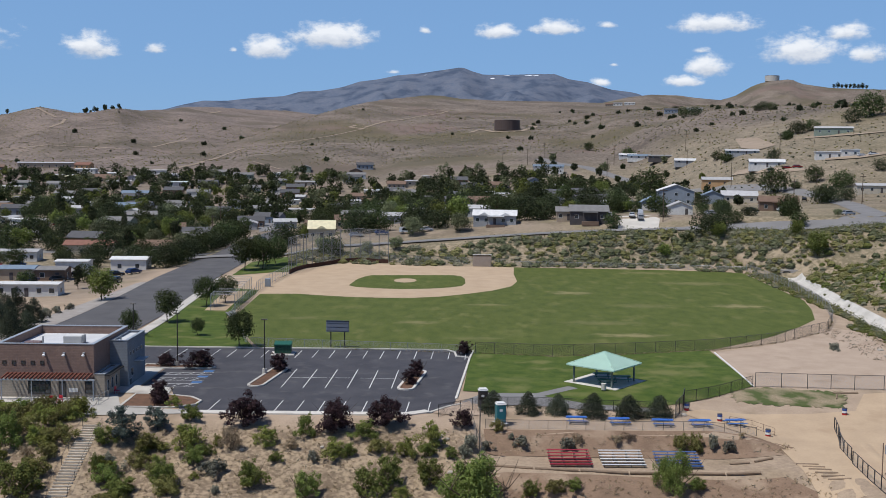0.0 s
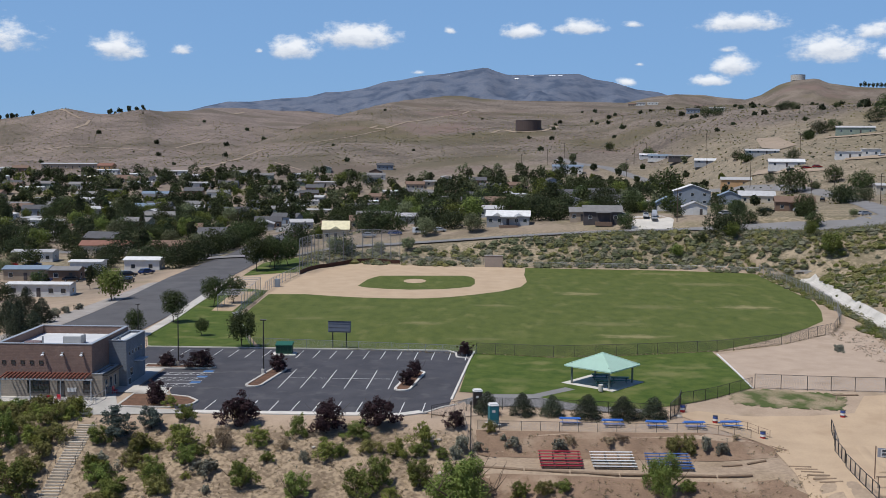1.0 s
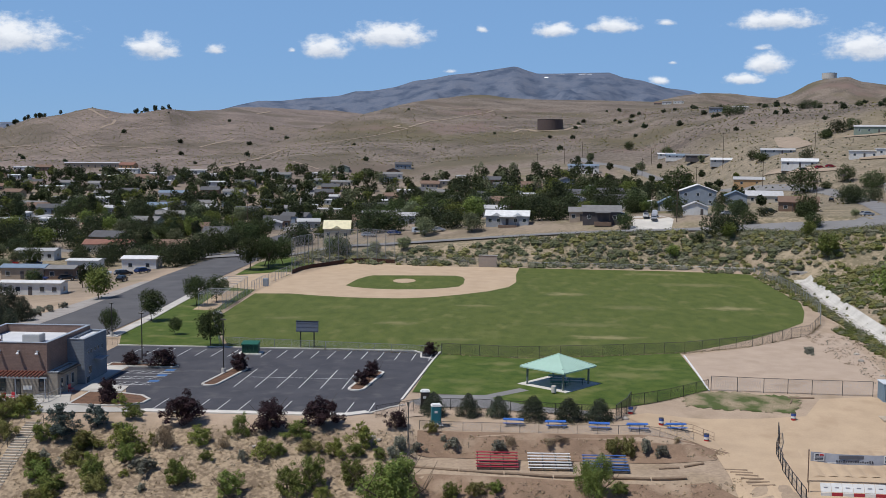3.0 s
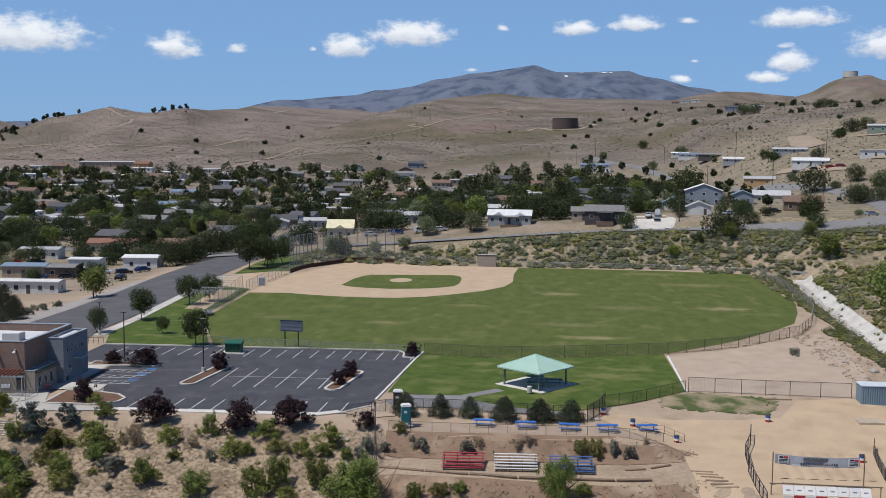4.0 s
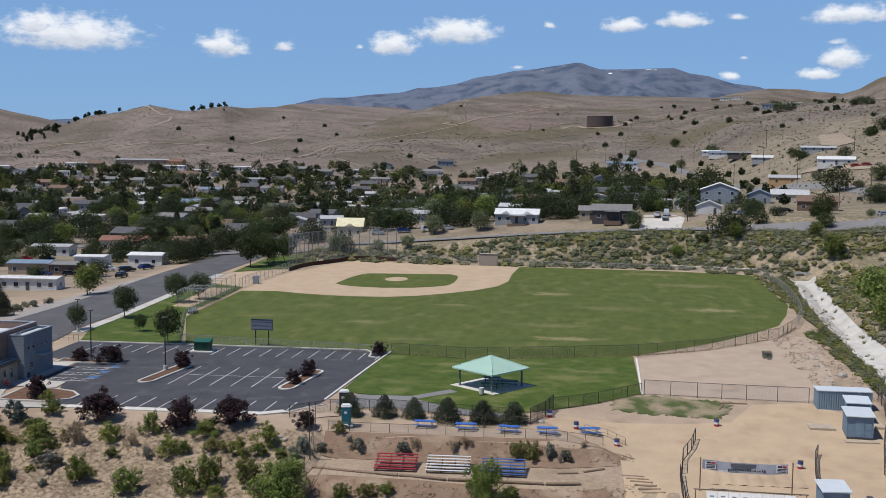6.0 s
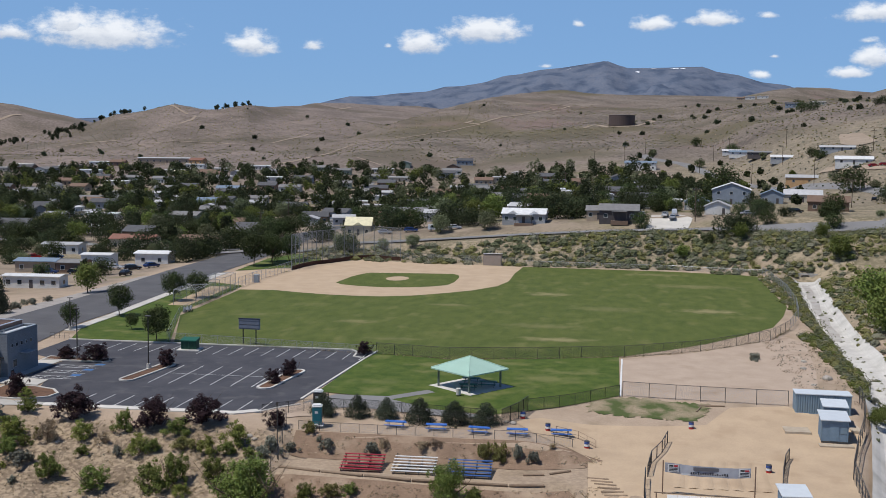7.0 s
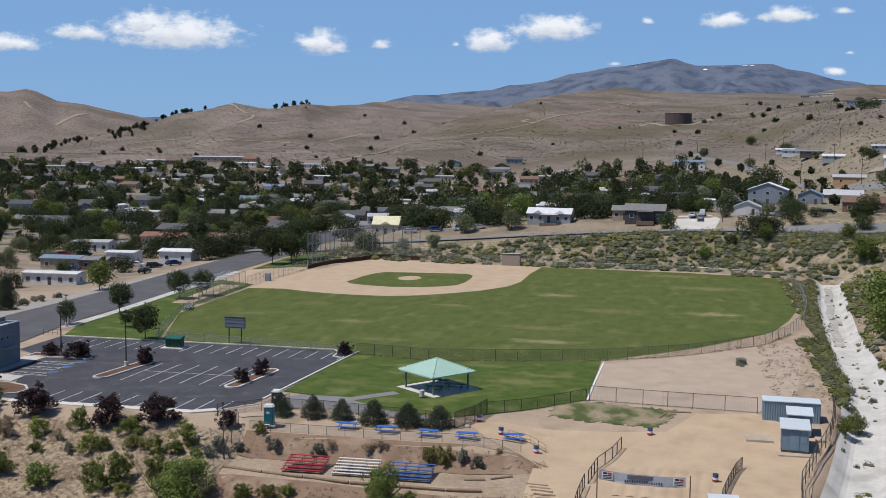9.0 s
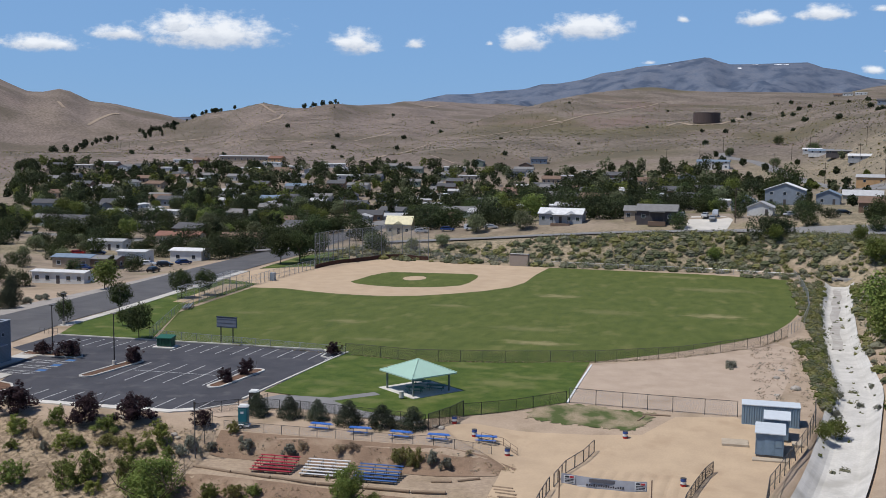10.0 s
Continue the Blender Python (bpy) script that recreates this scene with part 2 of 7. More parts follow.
def ribbon(name, line, width, mat, lift, label="", category="", step=4.0, across=3, thick=0.0, kind="structure", parent=None):
    """A band that follows a line over the ground: a road, a path, a kerb."""
    pts = [Vector((*p, 0)) for p in line]
    dense = []
    for a, b in zip(pts, pts[1:]):
        n = max(1, int((b - a).length / step))
        dense += [a.lerp(b, i / n) for i in range(n)]
    dense.append(pts[-1])
    verts, faces = [], []
    for i, p in enumerate(dense):
        d = (dense[min(i + 1, len(dense) - 1)] - dense[max(i - 1, 0)]).normalized()
        side = Vector((-d.y, d.x, 0))
        for k in range(across):
            q = p + side * width * (k / (across - 1) - .5)
            verts.append((q.x, q.y))
    verts = [(x, y, z + lift) for (x, y), z in zip(verts, land(np.array([v[0] for v in verts]), np.array([v[1] for v in verts])).tolist())]
    for i in range(len(dense) - 1):
        for k in range(across - 1):
            a = i * across + k
            faces.append((a, a + across, a + across + 1, a + 1))
    if thick:
        n, m = len(verts), across
        verts += [(x, y, z - thick) for x, y, z in verts]
        for i in range(len(dense) - 1):
            a, b = i * m, i * m + m - 1
            faces.append((a, n + a, n + a + m, a + m))
            faces.append((b, b + m, n + b + m, n + b))
        faces.append(tuple(range(0, m)) + tuple(range(n + m - 1, n - 1, -1)))
        e = (len(dense) - 1) * m
        faces.append(tuple(range(e + m - 1, e - 1, -1)) + tuple(range(n + e, n + e + m)))
    ob = shell(name, verts, faces, mat, parent)
    bm = bmesh.new()
    bm.from_mesh(ob.data)
    bmesh.ops.recalc_face_normals(bm, faces=bm.faces[:])
    if not thick and bm.faces[:][0].normal.z < 0:
        bmesh.ops.reverse_faces(bm, faces=bm.faces[:])
    bm.to_mesh(ob.data)
    bm.free()
    if parent is None:
        tagged(ob, label, category, kind=kind)
    return ob

# ---- lie of the land ----
def smooth(a, b, v):
    s = np.clip((np.asarray(v, float) - a) / (b - a), 0, 1)
    return s * s * (3 - 2 * s)


def bell(v, at, width):
    return np.exp(-(((v - at) / width) ** 2))


CENTRE = (25.0, 0.0)
EYE_Z = 31.6


def crest(az, angles, rises, dist):
    """Height of a ridge line that rises the given degrees over the horizon at each bearing."""
    return EYE_Z + dist * np.tan(np.radians(np.interp(az, angles, rises)))


# ridge lines: bearing from the centre and rise over the horizon, in degrees
LEFT_AZ = (-180, -60, -40, -34, -31.9, -30.5, -29.2, -27.1, -26.3, -25.5, -24.5, -23.1, -22.4, -21.6, -21.1, -20.1, -19.3, -18.4, -17.9, -16.7, -15.3, -14.4, -12.7, -10.9, -9.2, -6, -2, 4, 180)
LEFT_EL = (-.5, -.5, -.9, -1.0, -.8, -.1, .3, .55, .75, 1.08, 1.49, 1.68, 1.89, 2.08, 2.0, 1.82, 1.84, 2.02, 2.09, 2.02, 2.1, 2.26, 2.26, 2.16, 2.16, 1.8, 1.0, .0, -.5)
MID_AZ = (-180, -40, -24, -16, -13.5, -11.5, -10.4, -8.9, -7.7, -6.8, -5.6, -4.4, -2.95, -1.9, -1.2, -.3, 1.5, 4.4, 7.3, 8.7, 13, 17, 22, 28, 40, 70, 180)
MID_EL = (-.6, -.6, -.6, -.5, .15, .8, 1.2, 1.69, 2.03, 2.27, 2.58, 2.79, 2.95, 3.07, 3.05, 2.91, 2.83, 2.8, 2.72, 2.7, 2.35, 2.2, 2.6, 3.0, 2.6, .5, -.5)
BACK_AZ = (-180, -70, -45, -38, -34.8, -33.8, -33.4, -32.7, -32, -31.5, -30.5, -29.3, -28, -26.8, -24, -10, 4, 7, 8.8, 10, 11.4, 12.2, 13.5, 14.2, 15.1, 15.7, 16.9, 17.4, 18.8, 21.3, 24, 30, 60, 180)
BACK_EL = (.3, 1.5, 3.8, 3.9, 2.99, 2.53, 2.38, 2.39, 2.55, 2.45, 1.98, 1.86, 1.57, 1.34, .6, .5, 1.6, 2.6, 3.0, 3.14, 3.1, 2.98, 2.86, 3.05, 3.58, 3.76, 3.88, 3.64, 3.43, 3.32, 3.4, 3.4, 1.5, .3)
PEAK_AZ = (-180, -40, -20, -15.5, -14.6, -14.1, -13, -11.8, -10.4, -8.9, -8, -7.1, -5.9, -4.9, -4.1, -3, -1.8, -.9, 0, .4, 1, 1.55, 2.9, 4.4, 5.3, 5.95, 7, 8.2, 9.4, 10.1, 13, 20, 60, 180)
PEAK_EL = (.2, .6, 1.6, 2.0, 2.23, 2.38, 2.63, 2.65, 2.83, 2.94, 3.2, 3.24, 3.45, 3.79, 3.88, 4.12, 4.24, 4.39, 4.53, 4.6, 4.37, 4.21, 4.22, 4.26, 4.27, 4.01, 3.84, 3.46, 3.31, 3.05, 2.6, 1.6, .4, .2)


def rolling(x, y, size):
    """Cheap smooth relief, about -1 to 1."""
    u, v = x / size, y / size
    return (np.sin(1.7 * u + 1.3 * np.sin(v * 1.1)) + np.sin(2.3 * v + 1.7 * np.sin(u * .9 + 2)) + .6 * np.sin(3.1 * u - 2.7 * v + 1.5 * np.sin(.7 * v))
            + .5 * np.sin(5.3 * u + 4.1 * v + 2 * np.sin(1.9 * u))) / 3.1


def land(x, y):
    """The height of the ground."""
    x, y = np.asarray(x, float), np.asarray(y, float)
    dx, dy = x - CENTRE[0], y - CENTRE[1]
    r, az = np.hypot(dx, dy), np.degrees(np.arctan2(dx, dy))
    # valley floor and the bench behind the ball field
    inland = y + np.clip(-x - 20, 0, 40) * .3 + np.clip(x - 60, 0, 40) * .4
    bench = 13.5 / (1 + np.exp(-(x + 8) / 36)) * smooth(-56, -34, x) * (.72 * smooth(296, 315, inland) + .28 * smooth(330, 346, inland))
    town = -2.0 * smooth(-62, -95, x) * smooth(150, 240, y) + 3.0 * smooth(-60, -160, x) * smooth(330, 520, y)
    z = bench + town
    z = z + 9 * smooth(560, 740, y) * smooth(-420, -60, x) + 7 * smooth(640, 860, r)
    z = z + 15 * smooth(120, 165, x) * smooth(430, 560, y) + 26 * smooth(118, 330, x) * smooth(250, 520, y)
    # near hills: the long one to the west and the broad one before it
    base = z
    relief = rolling(x, y, 95) * 2 + rolling(x + 300, y * .8, 210) * 6 + rolling(x * 1.3, y + 90, 38) * .6

    def hill(angles, rises, dist, foot, bend):
        up = np.clip((r - foot) / (dist - foot), 0, 1) ** bend
        fall = smooth(0, 1, (r - dist) / 700)
        return base + np.maximum(crest(az, angles, rises, dist) - base, 0) * up * (1 - .75 * fall) + relief * smooth(.04, .3, up) * smooth(1.0, .75, up + fall)

    west = hill(LEFT_AZ, LEFT_EL, np.interp(az, (-180, -18, -14, -9, 180), (1400, 1400, 1700, 2000, 2000)), np.interp(az, (-180, -22, -10, 180), (900, 850, 800, 800)), 1.15)
    broad = hill(MID_AZ, MID_EL, np.interp(az, (-180, -16, -11.5, -7, -2, 8, 14, 30, 180), (1000, 1000, 1150, 1380, 1680, 1680, 1500, 1300, 1400)), np.interp(az, (-180, -40, -16, -10, 0, 10, 20, 40, 180), (800, 800, 780, 760, 740, 740, 700, 600, 900)), np.interp(az, (-12, -4, 7, 13), (1.1, 1.35, 1.35, 1.0)))
    z = np.maximum(west, broad)
    # hills behind
    d2 = np.interp(az, (-180, -26, -10, 4, 12, 60, 180), (1900, 1900, 2400, 2400, 2800, 2800, 1900))
    up2 = smooth(0, 1, (r - d2 * .68) / (d2 * .32))
    back = crest(az, BACK_AZ, BACK_EL, d2) * up2 * (1 - .6 * smooth(d2 * 1.0, d2 * 1.35, r)) + rolling(x, y, 160) * 9 * up2 * smooth(d2, d2 * .86, r)
    z = np.where(r > d2 * .68, np.maximum(z, back), z)
    # the mountain
    d3 = 4840.0
    up3 = np.clip((r - 3350) / (d3 - 3350), 0, 1)
    ribs = rolling(x, y * .5, 70) * 32 + rolling(x * 1.6 + 400, y * .7, 240) * 60
    peak = crest(az, PEAK_AZ, PEAK_EL, d3) * (.62 * up3 + .38 * up3 * up3) * (1 - .3 * smooth(d3, 4950, r)) + ribs * smooth(0, .3, up3) * smooth(1, .6, up3)
    z = np.where(r > 3350, np.maximum(z, peak), z)
    # slope below the car park, terraces of the track and its floor
    edge = 122.5 - 3.0 * smooth(-34, -40, x)
    drop = np.clip(edge - y, 0, None)
    slope = -(.25 + .13 * smooth(-30, -40, x)) * drop - .006 * np.clip(drop, 0, 12) ** 2
    terrace = -.45 - 2.1 * smooth(121.3, 117.6, y) - .5 * np.clip(111.8 - y, 0, None)
    floor = -.35 - 1.5 * smooth(146, 122, y) - .02 * np.clip(112 - y, 0, None)
    w1 = smooth(.5, 4.5, x)
    w2 = smooth(29, 41, x + (y - 112) * .15)
    near = slope * (1 - w1) + terrace * w1 * (1 - w2) + floor * w1 * w2
    near = near * np.where(y > 122.5, smooth(145, 124, y) * w1 * (1 - w2) + smooth(158, 130, y) * w1 * w2, 1)
    near = np.maximum(near, -7 - .05 * np.clip(100 - y, 0, 200))
    z = z + near * smooth(160, 146, y)
    # drainage channel cut and the bank to its east
    cx = channel_x(y)
    dep = 1.5
    z = z - dep * smooth(3.9, 1.5, np.abs(x - cx)) * smooth(296, 284, y)
    z = z + 6.0 * smooth(4.5, 28, x - cx) * smooth(330, 260, y)
    return z


def channel_x(y):
    """Centre line of the concrete channel."""
    return np.interp(y, (90, 118, 134, 164, 205, 245, 285, 320), (62.5, 69.3, 73.0, 78.2, 80.2, 84.4, 89.6, 95))

DIRT = material("sandy_dirt", (.43, .33, .24), (.31, .235, .168), size=3, fine=16, grain=.9, contrast=.3, third=(.25, .19, .125), third_size=9, amount=.4, bump=.5)
# the far mountain's blue-grey is distance haze put into its base colour
HAZEHILL = material("haze_blue_mountain", (.090, .118, .172), (.150, .166, .205), size=60, fine=6, grain=.9, contrast=.36, third=(.064, .087, .132), third_size=75, amount=.6, bump=.6, vary=0, detail=7)
LAWN = material("mown_lawn", (.058, .084, .016), (.118, .134, .034), size=2.2, fine=12, grain=.8, contrast=.3, third=(.140, .146, .046), third_size=4, amount=.38, bump=.5, vary=0, stretch=(.9, .42, 1))
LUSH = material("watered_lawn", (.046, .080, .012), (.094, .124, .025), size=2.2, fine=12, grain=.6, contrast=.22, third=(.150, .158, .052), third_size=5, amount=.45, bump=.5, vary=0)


def dry_patches(mat, spots, colour):
    """Oval worn patches in a lawn: place, half width, half depth, strength."""
    nt, links = mat.node_tree.nodes, mat.node_tree.links
    bsdf = nt["Principled BSDF"]
    green = bsdf.inputs["Base Color"].links[0].from_socket
    coord, ragged = nt.new("ShaderNodeTexCoord"), nt.new("ShaderNodeTexNoise")
    ragged.inputs["Scale"].default_value, ragged.inputs["Detail"].default_value = .45, 6
    links.new(coord.outputs["Object"], ragged.inputs["Vector"])
    worst = None
    for x, y, w, d, amount in spots:
        mp, far, level, drop = nt.new("ShaderNodeMapping"), nt.new("ShaderNodeVectorMath"), nt.new("ShaderNodeMath"), nt.new("ShaderNodeMapRange")
        mp.vector_type, far.operation, level.operation = "TEXTURE", "LENGTH", "MULTIPLY_ADD"
        mp.inputs["Location"].default_value, mp.inputs["Scale"].default_value = (x, y, 0), (w, d, 50)
        links.new(coord.outputs["Object"], mp.inputs[0])
        links.new(mp.outputs[0], far.inputs[0])
        links.new(ragged.outputs["Fac"], level.inputs[0])
        level.inputs[1].default_value = 1.5
        links.new(far.outputs["Value"], level.inputs[2])
        drop.interpolation_type = "SMOOTHSTEP"
        drop.inputs["From Min"].default_value, drop.inputs["From Max"].default_value = .85, 1.7
        drop.inputs["To Min"].default_value, drop.inputs["To Max"].default_value = amount, 0
        links.new(level.outputs[0], drop.inputs["Value"])
        if worst is None:
            worst = drop.outputs[0]
        else:
            most = nt.new("ShaderNodeMath")
            most.operation = "MAXIMUM"
            links.new(worst, most.inputs[0])
            links.new(drop.outputs[0], most.inputs[1])
            worst = most.outputs[0]
    mix = nt.new("ShaderNodeMix")
    mix.data_type = "RGBA"
    links.new(worst, mix.inputs["Factor"])
    links.new(green, mix.inputs["A"])
    mix.inputs["B"].default_value = (*colour, 1)
    links.new(mix.outputs["Result"], bsdf.inputs["Base Color"])


dry_patches(LAWN, [(26.5, 240.9, 7, 4, 0.75), (59.8, 222.2, 8, 4, 0.85), (30.7, 184.1, 9, 3, 0.8), (7.0, 220.2, 6, 2.5, 0.45), (-7.0, 196.0, 5, 3, 0.5), (59.8, 261.4, 14, 5, 0.4), (27.2, 197.5, 12, 4, 0.3), (39.2, 220.8, 10, 5, 0.3), (4.0, 179.4, 7, 2.5, 0.3), (-28.1, 199.9, 5, 3, 0.3), (51.5, 284.0, 10, 4, 0.4)], (.270, .235, .115))
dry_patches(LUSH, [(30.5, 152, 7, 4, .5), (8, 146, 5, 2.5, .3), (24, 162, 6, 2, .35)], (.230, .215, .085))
INFIELD = material("infield_dirt", (.50, .38, .26), (.43, .32, .215), size=4, fine=12, bump=.2, vary=0)
ASPHALT = material("car_park_asphalt", (.054, .054, .062), (.080, .079, .087), size=4, fine=22, grain=.6, third=(.098, .096, .100), third_size=2.6, amount=.42, bump=.2, rough=.85, vary=0)
ROADGREY = material("old_road_asphalt", (.185, .18, .178), (.235, .23, .225), size=6, fine=20, bump=.2, vary=0)
CONCRETE = material("pale_concrete", (.52, .49, .44), (.42, .40, .36), size=3, fine=14, bump=.15, rough=.85, third=(.34, .31, .27), third_size=7, amount=.25)
PAINTW = painted("white_line_paint", (.72, .72, .70), rough=.8)
TRACKDIRT = material("packed_pale_dirt", (.50, .375, .25), (.43, .32, .215), size=3, fine=12, grain=.5, third=(.40, .29, .19), third_size=6, amount=.4, bump=.3, vary=0)
YARD = material("grey_sandy_yard", (.46, .36, .275), (.39, .30, .225), size=3, fine=12, grain=.6, third=(.33, .25, .18), third_size=7, amount=.35, bump=.3, vary=0)
GRAVEL = material("pale_gravel", (.36, .33, .30), (.28, .255, .23), size=2, fine=12, grain=.6, bump=.3, vary=0)
STREETGREY = material("street_asphalt", (.088, .086, .090), (.122, .119, .121), size=5, fine=20, third=(.13, .127, .125), third_size=10, amount=.3, bump=.2, vary=0)


def ground_material():
    """Sandy soil in the valley that gives way to the dry grass of the hills with distance."""
    m = DIRT.copy()
    m.name = "valley_and_hill_soil"
    tree, nt, links = m.node_tree, m.node_tree.nodes, m.node_tree.links
    bsdf = nt["Principled BSDF"]
    soil = bsdf.inputs["Base Color"].links[0].from_socket
    coord = nt.new("ShaderNodeTexCoord")

    def noise_at(size, detail):
        n = nt.new("ShaderNodeTexNoise")
        n.inputs["Scale"].default_value, n.inputs["Detail"].default_value = 1 / size, detail
        links.new(coord.outputs["Object"], n.inputs["Vector"])
        return n.outputs["Fac"]

    def ranged(v, lo, hi):
        r = nt.new("ShaderNodeMapRange")
        r.interpolation_type = "SMOOTHSTEP"
        r.inputs["From Min"].default_value, r.inputs["From Max"].default_value = lo, hi
        links.new(v, r.inputs["Value"])
        return r.outputs[0]

    def calc(op, a, b):
        n = nt.new("ShaderNodeMath")
        n.operation = op
        for s, v in zip(n.inputs, (a, b)):
            if isinstance(v, (int, float)):
                s.default_value = v
            else:
                links.new(v, s)
        return n.outputs[0]

    def mixed(fac, a, b):
        n = nt.new("ShaderNodeMix")
        n.data_type = "RGBA"
        links.new(fac, n.inputs["Factor"])
        for s, v in ((n.inputs["A"], a), (n.inputs["B"], b)):
            if isinstance(v, tuple):
                s.default_value = (*v, 1)
            else:
                links.new(v, s)
        return n.outputs["Result"]

    grass = mixed(ranged(calc("ADD", calc("MULTIPLY", noise_at(46, 7), .7), noise_at(2.8, 5)), .58, 1.12), (.088, .071, .057), (.258, .211, .167))
    grass = mixed(ranged(noise_at(170, 4), .5, .64), grass, (.135, .113, .066))
    grass = mixed(ranged(noise_at(120, 5), .56, .72), grass, (.190, .138, .114))
    sep = nt.new("ShaderNodeSeparateXYZ")
    links.new(coord.outputs["Object"], sep.inputs[0])
    pink = mixed(ranged(calc("ADD", calc("MULTIPLY", noise_at(60, 7), .7), noise_at(3.5, 5)), .6, 1.1), (.130, .103, .087), (.285, .227, .190))
    west = calc("MULTIPLY", ranged(calc("ADD", sep.outputs[0], calc("MULTIPLY", noise_at(90, 5), 260)), 60, -140), .75)
    grass = mixed(west, grass, pink)
    grass = mixed(calc("MULTIPLY", ranged(noise_at(85, 7), .5, .64), .65), grass, (.112, .094, .066))
    far = calc("SQRT", calc("ADD", calc("MULTIPLY", sep.outputs[0], sep.outputs[0]), calc("MULTIPLY", sep.outputs[1], sep.outputs[1])), 0.0)
    far = calc("ADD", far, calc("MULTIPLY", calc("SUBTRACT", noise_at(60, 4), .5), 190))
    east = calc("MULTIPLY", ranged(calc("ADD", sep.outputs[0], calc("MULTIPLY", noise_at(25, 4), 60)), 95, 165), ranged(far, 380, 450))
    mask = calc("MAXIMUM", ranged(far, 640, 820), calc("MULTIPLY", east, .3))
    pale = mixed(ranged(calc("ADD", noise_at(14, 6), calc("MULTIPLY", noise_at(2.2, 4), .6)), .6, 1.0), (.215, .178, .142), (.405, .345, .285))
    # browner yards of the town, dry grass on the brushy bench and bank, straw on the near slope
    yards = mixed(ranged(calc("ADD", noise_at(9, 5), calc("MULTIPLY", noise_at(1.5, 3), .4)), .55, .85), (.150, .124, .092), (.285, .232, .175))
    yards = mixed(ranged(noise_at(30, 4), .52, .64), yards, (.150, .145, .070))
    town = calc("MULTIPLY", ranged(sep.outputs[1], 300, 345), .85)
    beyond = calc("MULTIPLY", calc("MULTIPLY", ranged(sep.outputs[0], -74, -82), ranged(sep.outputs[1], 215, 250)), .7)
    town = calc("MAXIMUM", town, beyond)
    soil = mixed(town, soil, yards)
    soil = mixed(east, soil, pale)
    straw = mixed(ranged(calc("ADD", noise_at(.5, 6), calc("MULTIPLY", noise_at(4, 4), .6)), .62, 1.0), (.150, .110, .074), (.370, .285, .190))
    near = calc("SUBTRACT", 1.0, ranged(calc("ADD", sep.outputs[1], calc("MULTIPLY", noise_at(3, 3), 4)), 121, 124))
    near = calc("MULTIPLY", near, calc("SUBTRACT", 1.0, calc("MULTIPLY", ranged(sep.outputs[0], -4, 6), .6)))
    bench = calc("MULTIPLY", ranged(sep.outputs[1], 292, 300), calc("SUBTRACT", 1.0, ranged(sep.outputs[1], 326, 340)))
    bank = calc("MULTIPLY", ranged(sep.outputs[0], 76, 88), ranged(sep.outputs[1], 180, 240))
    scrub = mixed(ranged(calc("ADD", noise_at(1.1, 5), calc("MULTIPLY", noise_at(8, 4), .6)), .64, 1.0), (.150, .132, .080), (.340, .275, .185))
    soil = mixed(calc("MULTIPLY", near, .85), soil, straw)
    soil = mixed(calc("MULTIPLY", calc("MAXIMUM", bench, bank), .85), soil, scrub)
    links.new(mixed(mask, soil, grass), bsdf.inputs["Base Color"])
    return m


GROUND = ground_material()

# ---- ground ----
def build_ground():
    angles = np.radians(np.concatenate([np.arange(-54, 46, .25), np.arange(46, 306, 5)]))
    rings = np.concatenate([[0, 30, 60, 80], np.arange(88, 180, .9), np.arange(180, 380, 2.2), np.geomspace(380, 3300, 150), np.geomspace(3340, 4950, 60)])
    n, k = len(angles), len(rings)
    a, r = np.meshgrid(angles, rings)
    x, y = CENTRE[0] + r * np.sin(a), CENTRE[1] + r * np.cos(a)
    z = land(x, y)
    z = z - .45 * smooth(4.6, 3.5, np.abs(x - channel_x(y))) * smooth(94, 100, y) * smooth(294, 288, y)
    verts = np.stack([x, y, z], -1).reshape(-1, 3)
    i, j = np.meshgrid(np.arange(k - 1), np.arange(n), indexing="ij")
    a0, a1 = i * n + j, i * n + (j + 1) % n
    faces = np.stack([a0, a1, a1 + n, a0 + n], -1).reshape(-1, 4)
    # faces beyond 3350 m take the haze-tinted mountain colour
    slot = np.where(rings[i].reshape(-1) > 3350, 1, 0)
    ob = shell("ground", verts, faces, GROUND, slots=[GROUND, HAZEHILL], slot_of=slot.tolist(), soft=True)
    tagged(ob, "dry sandy ground rising to bare brown hills and a haze-blue mountain", "ground", kind="structure")


build_ground()

# ball field
OUTFIELD = [(-42, 233.2), (-41, 196), (-31, 168.4), (-7, 164.4), (15, 163.2), (28, 166.2), (34.9, 169), (41.6, 171.3), (49.6, 178.8), (55.3, 184.9), (63.1, 195.3), (69.0, 204.4), (73.0, 218), (76.1, 232.4), (76.3, 243), (76.8, 260), (77.5, 286.5), (73.8, 288.5), (56.1, 292.4), (16.6, 295), (-20, 290), (-42, 270)]
draped("lawn", OUTFIELD, LAWN, .02, 12, "mown green outfield grass with dry yellow patches", "lawn")
SKIN = [(-43, 233.6), (-34.2, 234.4), (-27.1, 231.6), (-20.6, 229.8), (-14.3, 229.2), (-8.5, 229.6), (-2.4, 232.3), (3.6, 237.5), (9.3, 243.7), (14.0, 252.2), (15.9, 261.9), (16, 277.8), (17.1, 294.4), (6, 295.7), (-3.5, 296.2), (-17.4, 297.9), (-25.1, 299), (-31, 296.5), (-39, 287), (-41.4, 271.8), (-43.6, 246)]
draped("infield", SKIN, INFIELD, .035, 12, "pale tan dirt infield of a baseball diamond", "infield")
